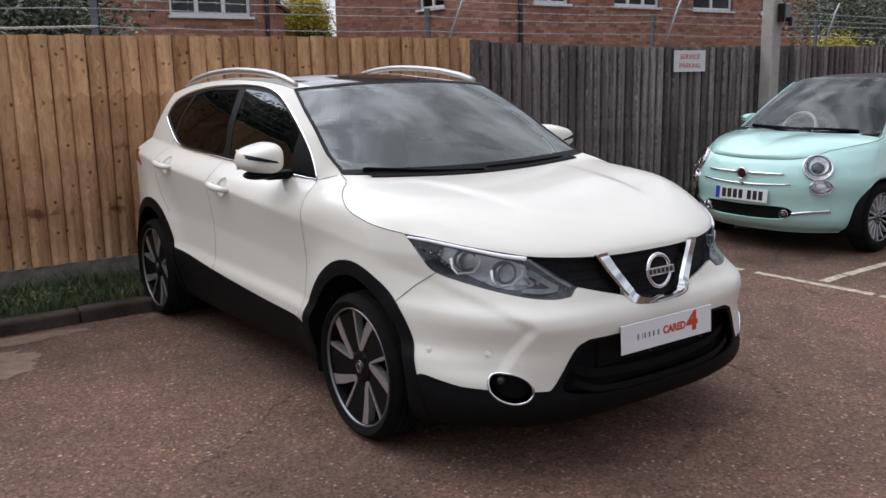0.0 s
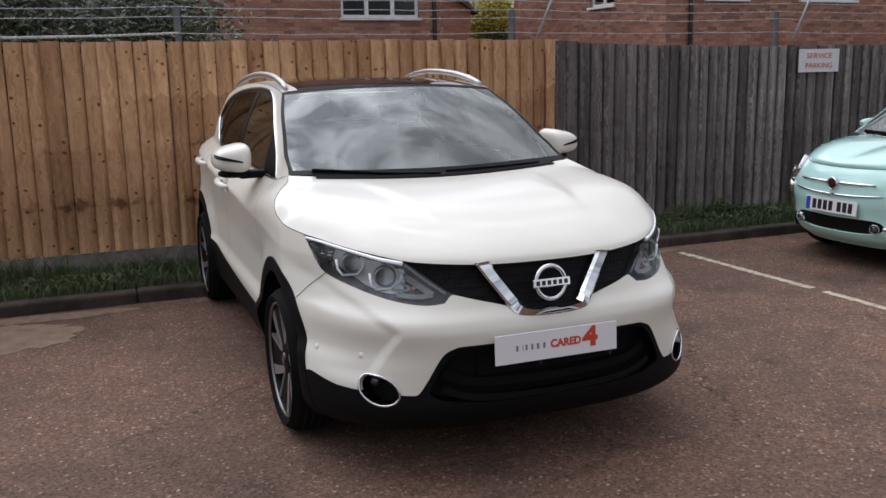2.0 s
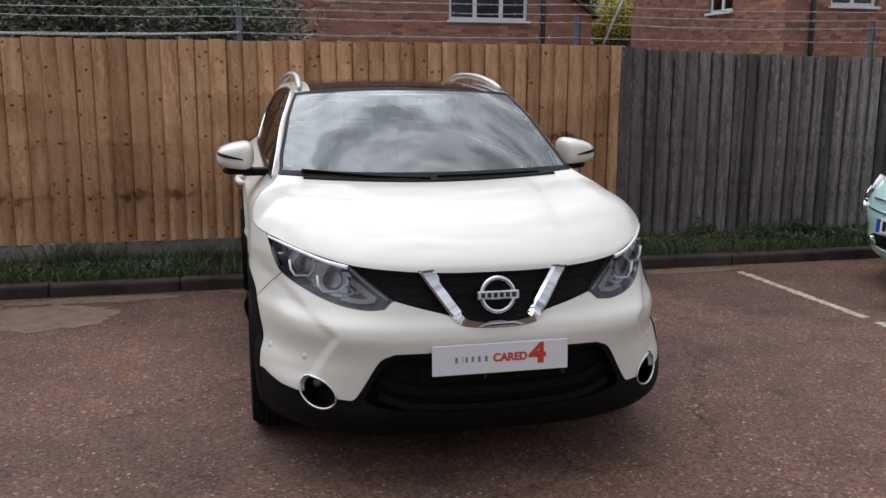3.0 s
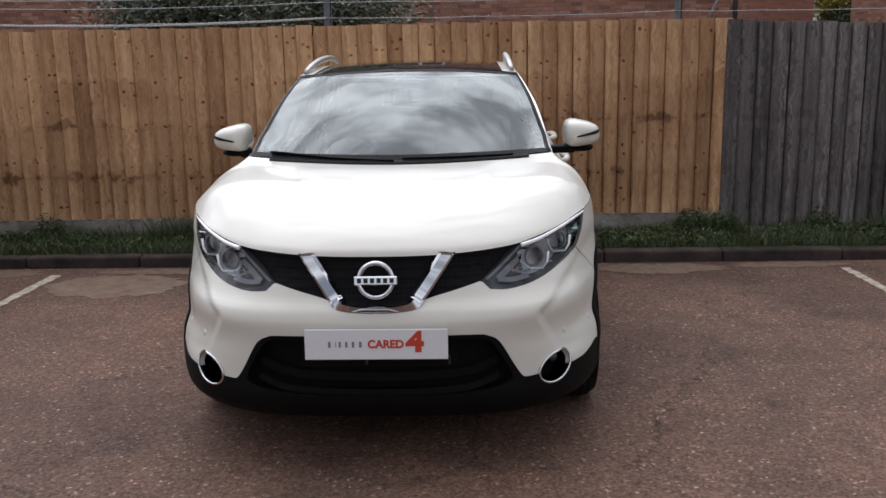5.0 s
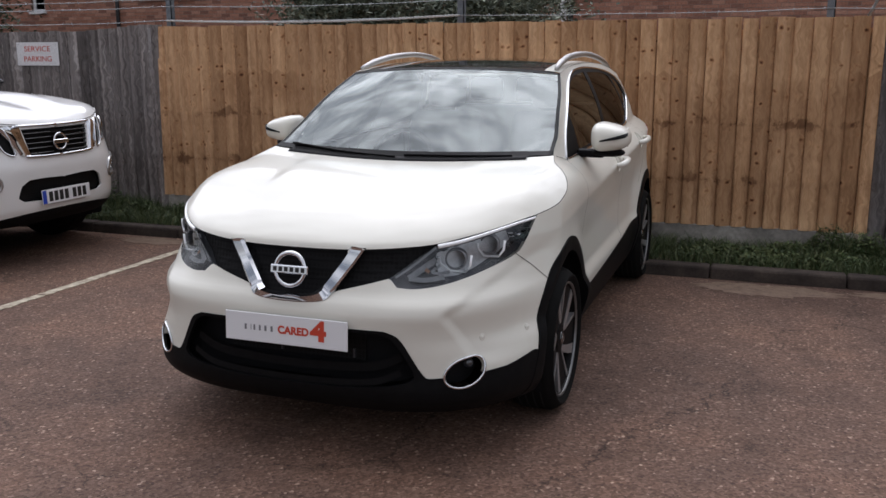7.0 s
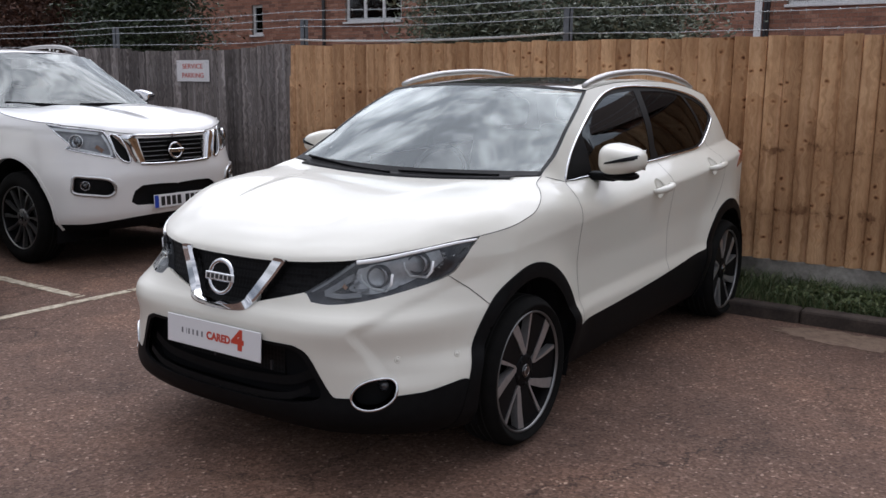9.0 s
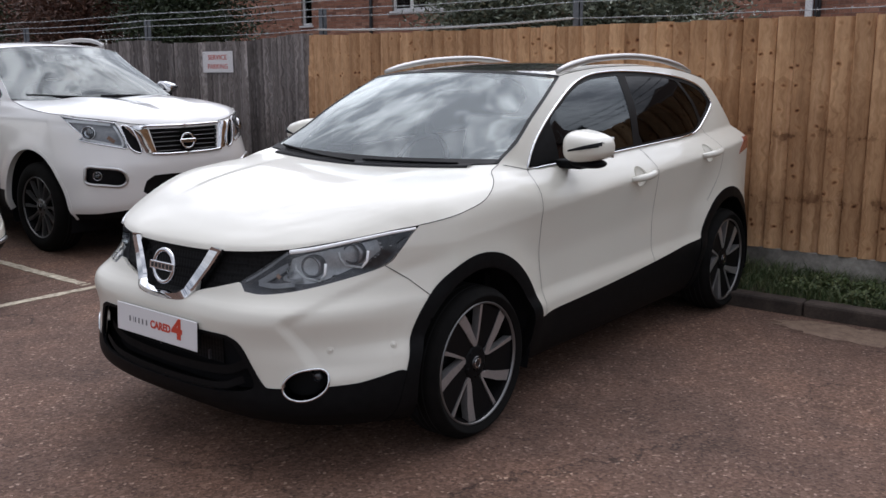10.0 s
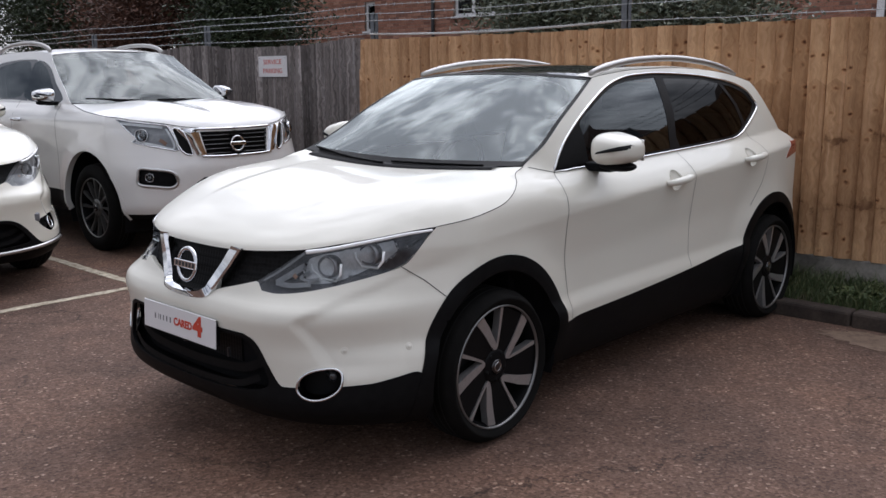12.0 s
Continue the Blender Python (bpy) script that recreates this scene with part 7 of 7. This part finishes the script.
def round_lamp(root, K, x, z, r, lift, sd, name, label, squash=1.0, bulb=None):
    q = K.fx(x, z)
    c, c2 = on_skin(K, [q], lift, sd)[0], on_skin(K, [q], lift + 0.02, sd)[0]
    ax = Vector(c2 - c).to_track_quat("X", "Z").to_matrix().to_4x4()
    L = empty_part(name, root)
    L.matrix_local = Matrix.Translation(c) @ ax @ Matrix.Diagonal((1, 1.0, squash, 1))
    link("ring", *lathe([(-0.03, r * 1.0), (0.006, r * 1.03), (0.012, r * 0.97), (0.006, r * 0.9)], 40), M_CHROME, L, "chrome lamp ring")
    link("bowl", *lathe([(0.004, r * 0.92), (-0.008, r * 0.7), (-0.014, r * 0.45), (-0.014, 0.0)], 32), M_REFLECT, L, "silver reflector")
    link("bulb", *lathe([(-0.014, r * 0.45), (0.0, r * 0.42), (0.008, r * 0.25), (0.011, 0.0)], 24), bulb or M_CHROMEGLASS, L)
    link("lens", *lathe([(0.004, r * 0.93), (0.016, r * 0.7), (0.024, r * 0.35), (0.026, 0.0)], 32), M_LENS, L, label).visible_shadow = False
    return L


def small_hatch(m):
    """The mint green city car."""
    root = empty("small_car", m, "mint green small hatchback with round lamps on tarmac", "car")
    yf = eased([0.18, 0.25, 0.32, 0.42, 0.55, 0.66, 0.74, 0.80, 0.86, 0.95, 1.6], [-0.62, -0.71, -0.745, -0.755, -0.775, -0.765, -0.735, -0.69, -0.62, -0.5, -0.45])
    D = eased([0.18, 0.5, 0.8, 1.0, 1.6], [0.50, 0.58, 0.58, 0.5, 0.5])
    p = eased([0.18, 0.5, 0.7, 0.9, 1.6], [3.0, 3.0, 2.9, 2.7, 2.7])
    prof = eased([0.18, 0.25, 0.4, 0.6, 0.75, 0.86, 0.93, 0.98], [0.70, 0.765, 0.80, 0.812, 0.81, 0.79, 0.755, 0.715])

    def W(y, z):
        y, z = np.asarray(y, float), np.asarray(z, float)
        x = prof(z) - np.clip(z - 0.98, 0, 1) * 0.40 - 0.08 * np.clip((y - 1.7) / 1.0, 0, 1.3) ** 2
        for yc in (0.0, 2.3):
            r = np.hypot(y - yc, z - 0.295)
            x = x + 0.022 * np.exp(-((r - 0.38) / 0.09) ** 2) * np.clip((0.85 - z) / 0.2, 0, 1)
        return x
    yr = eased([0.18, 0.6, 1.0, 1.5], [2.8, 2.84, 2.7, 2.3])
    Dr = eased([0.18, 1.5], [0.45, 0.4])
    K = Skin(yf, D, p, W, yr, Dr, 2.6, 0.18, 1.5, 110, 800, 5.5)
    roof_edge = eased([0.6, 0.8, 1.1, 1.6, 2.1, 2.4], [1.37, 1.415, 1.44, 1.44, 1.41, 1.36])
    spec = dict(z0=0.18, z1=1.48, h=0.016, smax=4.9, tail=2.55, belt=0.98, wheelbase=2.3, wheel_z=0.3, wheel_x=0.745, arch=0.33, arch_trim=0.02, tyre_w=0.19, rim=0.205, spokes=16,
                hood_front=[(0, 0.79), (0.2, 0.793), (0.4, 0.803), (0.52, 0.83)], hood_side=[(-0.42, 0.87), (-0.25, 0.9), (-0.05, 0.93), (0.1, 0.955), (0.16, 0.985)], split=18,
                screen_side=[(0.16, 0.995), (0.3, 1.1), (0.5, 1.25), (0.68, 1.37), (0.75, 1.405)], screen_top=(0.66, 1.45), roof_end=2.3, roof_edge=roof_edge, crown=0.035, roof_mat=M_SOFTTOP,
                cowl=(0.05, 0.975), hood_centre=[(-0.70, 0.83), (-0.58, 0.87), (-0.35, 0.92), (-0.1, 0.955)], bulge=0.035,
                dlo=[(0.33, 1.01), (0.55, 1.22), (0.8, 1.375), (1.2, 1.41), (1.7, 1.40), (2.05, 1.33), (2.2, 1.12), (1.9, 1.03), (1.2, 1.01)], windows=[[(0.5, 1.04), (0.65, 1.23), (0.86, 1.355), (1.3, 1.385), (1.38, 1.2), (1.4, 1.04)]],
                gaps=[[(0.42, 0.97), (0.4, 0.8), (0.42, 0.5), (0.46, 0.28)], [(1.5, 1.0), (1.52, 0.7), (1.48, 0.3)]], wipers=[[(0.1, 0.045, 0.995), (-0.2, 0.07, 1.008), (-0.55, 0.12, 1.015)], [(0.52, 0.1, 1.005), (0.3, 0.07, 1.01), (0.02, 0.06, 1.005)]],
                regions=[("lower_grille", K.fpoly([(0, 0.405), (0.30, 0.41), (0.40, 0.40), (0.435, 0.365), (0.40, 0.32), (0.28, 0.295), (0, 0.285)], 5))], wheel_mat=M_FRAME, glass=M_GLASS_CLEAR)
    V, n, got, put = plain_car(root, K, M_MINT, spec)
    put("lower_grille", "lower_grille", M_GRILLE, -0.02, 0.02, True, "black lower grille")
    for sd in (1, -1):
        round_lamp(root, K, 0.575, 0.738, 0.118, 0.010, sd, "headlight", "clear round headlight", 0.95)
        round_lamp(root, K, 0.622, 0.585, 0.092, 0.012, sd, "daytime_lamp", "clear oval running lamp", 0.66, M_DRL)
        round_lamp(root, K, 0.375, 0.352, 0.036, 0.012, sd, "fog_lamp", "small round fog lamp", 1.0)
        link("chrome_bar", *tube_arrays(on_skin(K, K.fpoly([(0.06, 0.676), (0.2, 0.678), (0.37, 0.68)], 5), 0.008, sd), np.linspace(0.013, 0.008, 11), 8), M_CHROME, root, "chrome front bar")
        link("chrome_moustache", *tube_arrays(on_skin(K, K.fpoly([(0.0, 0.583), (0.2, 0.588), (0.43, 0.602)], 5), 0.006, sd), np.linspace(0.011, 0.006, 11), 8), M_CHROME, root, "chrome front strip")
        link("chrome_lip", *tube_arrays(on_skin(K, K.fpoly([(0.43, 0.352), (0.5, 0.366), (0.58, 0.378), (0.66, 0.386)], 5), 0.004, sd), 0.015, 8), M_CHROME, root, "chrome strip beside the lower grille")
        wing_mirror(root, sd, 0.815, 0.44, 1.06, M_MINT, 0.62)
    bd = empty_part("badge", root)
    bd.matrix_local = pose(0, float(yf(0.668)) - 0.012, 0.668, 0, 0, -90)
    link("ring", *lathe([(-0.01, 0.05), (0.01, 0.05), (0.014, 0.044), (0.01, 0.04)], 32), M_CHROME, bd)
    link("disc", *lathe([(0.008, 0.04), (0.01, 0.0)], 32), M_BADGE, bd, "dark red round badge")
    reg_plate(root, pose(0, float(yf(0.49)) - 0.016, 0.49, 86))
    return root


def pickup(m):
    """The white double cab pickup."""
    root = empty("pickup_truck", m, "white double cab pickup truck with a chrome grille", "pickup truck")
    yf = eased([0.3, 0.38, 0.46, 0.6, 0.75, 0.85, 0.95, 1.05, 1.1, 1.8], [-0.80, -0.87, -0.90, -0.91, -0.92, -0.905, -0.89, -0.875, -0.85, -0.8])
    D = eased([0.3, 0.6, 1.0, 1.8], [0.42, 0.5, 0.55, 0.55])
    p = eased([0.3, 0.6, 1.0, 1.8], [3.4, 3.8, 3.4, 3.0])
    prof = eased([0.3, 0.42, 0.6, 0.8, 1.0, 1.12, 1.2, 1.27], [0.86, 0.90, 0.905, 0.91, 0.92, 0.915, 0.885, 0.825])

    def W(y, z):
        y, z = np.asarray(y, float), np.asarray(z, float)
        x = prof(z) - np.clip(z - 1.27, 0, 1) * 0.38
        for yc in (0.0, 3.15):
            r = np.hypot(y - yc, z - 0.385)
            x = x + 0.03 * np.exp(-((r - 0.5) / 0.12) ** 2) * np.clip((1.12 - z) / 0.25, 0, 1)
        return x
    yr = eased([0.3, 1.8], [4.45, 4.45])
    Dr = eased([0.3, 1.8], [0.2, 0.2])
    K = Skin(yf, D, p, W, yr, Dr, 3.0, 0.3, 1.8, 110, 900, 7.2)
    roof_edge = eased([1.1, 1.25, 1.6, 2.2, 2.7], [1.715, 1.745, 1.77, 1.76, 1.715])
    lamp = np.concatenate([K.fpoly([(0.80, 1.145), (0.70, 1.13), (0.59, 1.112)], 5), K.fpoly([(0.575, 1.09), (0.535, 0.905)], 3), K.fpoly([(0.56, 0.903), (0.73, 0.948), (0.82, 0.98)], 5), [K.sy(-0.62, 1.01)], [K.sy(-0.52, 1.09)], [K.sy(-0.42, 1.168)]])
    vent = K.fpoly([(0.557, 1.076), (0.484, 1.058), (0.43, 0.872), (0.518, 0.903)], 3, True)
    spec = dict(z0=0.32, z1=1.78, h=0.02, smax=6.2, tail=4.3, belt=1.27, wheelbase=3.15, wheel_z=0.385, wheel_x=0.79, arch=0.50, arch_trim=0.03, tyre_w=0.255, rim=0.262, spokes=12,
                hood_front=[(0, 1.078), (0.25, 1.082), (0.45, 1.097), (0.6, 1.126), (0.80, 1.162)], hood_side=[(-0.44, 1.178), (-0.2, 1.195), (0.1, 1.22), (0.3, 1.25), (0.46, 1.28)], split=24,
                screen_side=[(0.5, 1.29), (0.7, 1.42), (0.95, 1.57), (1.1, 1.675), (1.16, 1.722)], screen_top=(1.06, 1.76), roof_end=2.65, roof_edge=roof_edge, crown=0.04, roof_mat=M_WHITE2,
                cowl=(0.38, 1.268), hood_centre=[(-0.82, 1.125), (-0.7, 1.165), (-0.4, 1.21), (-0.1, 1.24), (0.15, 1.257)], bulge=0.055, ridges=((0.3, 0.5, 0.018),),
                dlo=[(0.68, 1.29), (0.9, 1.47), (1.15, 1.63), (1.5, 1.69), (2.1, 1.68), (2.45, 1.61), (2.5, 1.33), (1.6, 1.30)], windows=[[(0.85, 1.32), (1.0, 1.47), (1.2, 1.61), (1.48, 1.655), (1.52, 1.33)], [(1.6, 1.34), (1.58, 1.66), (2.1, 1.65), (2.4, 1.57), (2.42, 1.36)]],
                gaps=[[(0.66, 1.28), (0.62, 1.1), (0.62, 0.8), (0.64, 0.45)], [(1.56, 1.3), (1.6, 0.9), (1.6, 0.45)], [(2.55, 1.3), (2.6, 0.9)]],
                wipers=[[(0.1, 0.375, 1.275), (-0.3, 0.415, 1.298), (-0.66, 0.51, 1.32)], [(0.6, 0.46, 1.285), (0.3, 0.41, 1.295), (0.0, 0.4, 1.295)]],
                regions=[("sill", K.spoly([(0.4, 0.5), (2.7, 0.5), (2.7, 0.32), (0.4, 0.32)], 1, True)), ("grille", K.fpoly([(0, 1.05), (0.345, 1.055), (0.305, 0.85), (0, 0.845)], 1)), ("intake", K.fpoly([(0, 0.665), (0.35, 0.672), (0.44, 0.583), (0.40, 0.51), (0, 0.50)], 2)),
                         ("fog_recess", K.fpoly([(0.575, 0.65), (0.61, 0.73), (0.745, 0.758), (0.812, 0.762), (0.826, 0.70), (0.82, 0.632), (0.72, 0.612), (0.62, 0.602)], 3, True)), ("lower", np.concatenate([K.fpoly([(0, 0.425), (0.4, 0.415), (0.75, 0.375)], 3), [K.sy(-0.5, 0.375)], [K.sy(-0.45, 0.3)], [(0, 0.3)]])), ("headlight", lamp), ("side_vent", vent)])
    V, n, got, put = plain_car(root, K, M_WHITE2, spec)
    put("sill_step", "sill", M_PLASTIC, 0.0, 0.014)
    put("grille", "grille", M_GRILLE, -0.03, 0.02, True, "black slatted grille")
    put("lower_intake", "intake", M_GRILLE, -0.03, 0.02, True)
    put("fog_recess", "fog_recess", M_PLASTIC, -0.02, 0.02, lab="dark fog lamp recess")
    put("side_vent", "side_vent", M_GRILLE, -0.015, 0.02, lab="dark slatted vent beside the grille")
    put("lower_bumper", "lower", M_PLASTIC, 0.0, 0.02, True)
    fp = K.fpoly
    for sd in (1, -1):
        key = (None, "R")[sd < 0]
        hl = empty_part("headlight", root)
        panel("housing", shell(V, n, got["headlight"], -0.035, 0.035, key), M_LAMPMID, hl, "grey lamp housing")
        panel("lens", shell(V, n, got["headlight"], 0.0, 0.03, key), M_LENS, hl, "clear lamp lens").visible_shadow = False
        link("light_strip", *ribbon(K, fp([(0.86, 1.135), (0.76, 1.12), (0.62, 1.098)], 6), 0.022, -0.006, sd), M_DRL, hl)
        link("light_guide", *ribbon(K, fp([(0.60, 1.09), (0.567, 0.93), (0.68, 0.952), (0.80, 0.99)], 6), 0.018, -0.006, sd), M_DRL, hl, "pale light guide")
        tube("lamp_edge", on_skin(K, lamp, 0.001, sd), 0.006, M_CHROME, hl, "chrome lamp edge", closed=True)
        tube("vent_edge", on_skin(K, vent, 0.003, sd), 0.008, M_CHROME, root, "chrome vent edge", closed=True)
        round_lamp(hl, K, 0.765, 1.035, 0.055, -0.004, sd, "projector", "round projector lens")
        link("turn_lamp", *ribbon(K, fp([(0.66, 1.0), (0.62, 0.96)], 5), 0.03, -0.012, sd), M_AMBER, hl, "pale amber indicator")
        # chrome surround
        A = on_skin(K, fp([(0.362, 1.075), (0.345, 0.97), (0.308, 0.842)], 6), 0.012, sd)
        B = on_skin(K, fp([(0.535, 1.086), (0.45, 0.97), (0.395, 0.862)], 6), 0.008, sd)
        Vg = np.concatenate([A, B, A + [0, 0.03, 0], B + [0, 0.03, 0]])
        k = len(A)
        link("chrome_surround", Vg, [(i, i + 1, k + i + 1, k + i) for i in range(k - 1)] + [(i, 2 * k + i, 2 * k + i + 1, i + 1) for i in range(k - 1)] + [(k + i, k + i + 1, 3 * k + i + 1, 3 * k + i) for i in range(k - 1)], M_CHROME, root, "chrome grille surround")
        tube("chrome_edge", on_skin(K, fp([(0.0, 1.068), (0.2, 1.07), (0.38, 1.074)], 6), 0.008, sd), 0.011, M_CHROME, root)
        tube("chrome_edge", on_skin(K, fp([(0.0, 0.838), (0.2, 0.84), (0.35, 0.848)], 6), 0.006, sd), 0.012, M_CHROME, root)
        for z in (0.862, 0.90, 0.938, 0.976, 1.014):
            link("grille_bar", *tube_arrays(on_skin(K, fp([(0.0, z), (0.16, z), (0.315 + (z - 0.86) * 0.14, z)], 4), -0.012, sd), 0.009, 6), M_PLASTIC, root)
            link("grille_line", *tube_arrays(on_skin(K, fp([(0.07, z + 0.006), (0.2, z + 0.006), (0.31 + (z - 0.86) * 0.14, z + 0.006)], 4), -0.004, sd), 0.0025, 6), M_RIM, root, "thin bright grille line")
        ring = K.fpoly([(0.575, 0.65), (0.61, 0.73), (0.745, 0.758), (0.812, 0.762), (0.826, 0.70), (0.82, 0.632), (0.72, 0.612), (0.62, 0.602)], 4, True)
        tube("fog_surround", on_skin(K, ring, 0.004, sd), 0.013, M_SATIN, root, "silver fog lamp surround", closed=True)
        round_lamp(root, K, 0.765, 0.69, 0.036, -0.012, sd, "fog_lamp", "round fog lamp")
        wing_mirror(root, sd, 0.945, 0.74, 1.355, M_CHROME, 0.92)
        rail = np.array([(sd * (0.60 + 0.01 * math.sin(t * 3.14)), 1.3 + 1.2 * t, float(roof_edge(1.3 + 1.2 * t)) + 0.02 + 0.065 * math.sin(t * math.pi) ** 0.45) for t in np.linspace(0, 1, 24)])
        tube("roof_rail", rail, 0.021, M_RAIL, root, "satin silver roof rail")
        for y, z in ((1.42, 1.12), (2.42, 1.13)):
            c = on_skin(K, [K.sy(y, z)], 0.02, sd)[0]
            tube("door_handle", [c + [0, -0.1, 0], c + [sd * 0.02, -0.06, 0], c + [sd * 0.02, 0.06, 0], c + [0, 0.1, 0]], 0.017, M_CHROME, root, "chrome door handle")
    badge(root, 0, float(yf(0.94)) - 0.012, 0.94, 0.062, -5)
    reg_plate(root, pose(0, float(yf(0.53)) - 0.02, 0.525, 88))
    return root


M_SOFTTOP = mottled("dark_fabric_roof", (0.02, 0.018, 0.019), (0.035, 0.032, 0.033), 30, 0.7, 0.001)
M_BADGE = material("dark_red_enamel", (0.045, 0.012, 0.014), 0.25, coat=0.5)
small_hatch(pose(4.60, 1.50, 0, 0, 0, -90))
pickup(pose(-4.43, 1.79, 0, 0, 0, 90))
build_suv(pose(-4.2, -0.66, 0, 0, 0, 90) @ Matrix.Diagonal((1.03, 1.03, 1.06, 1)), "second white SUV parked facing the open bay", M_CREAM, True)
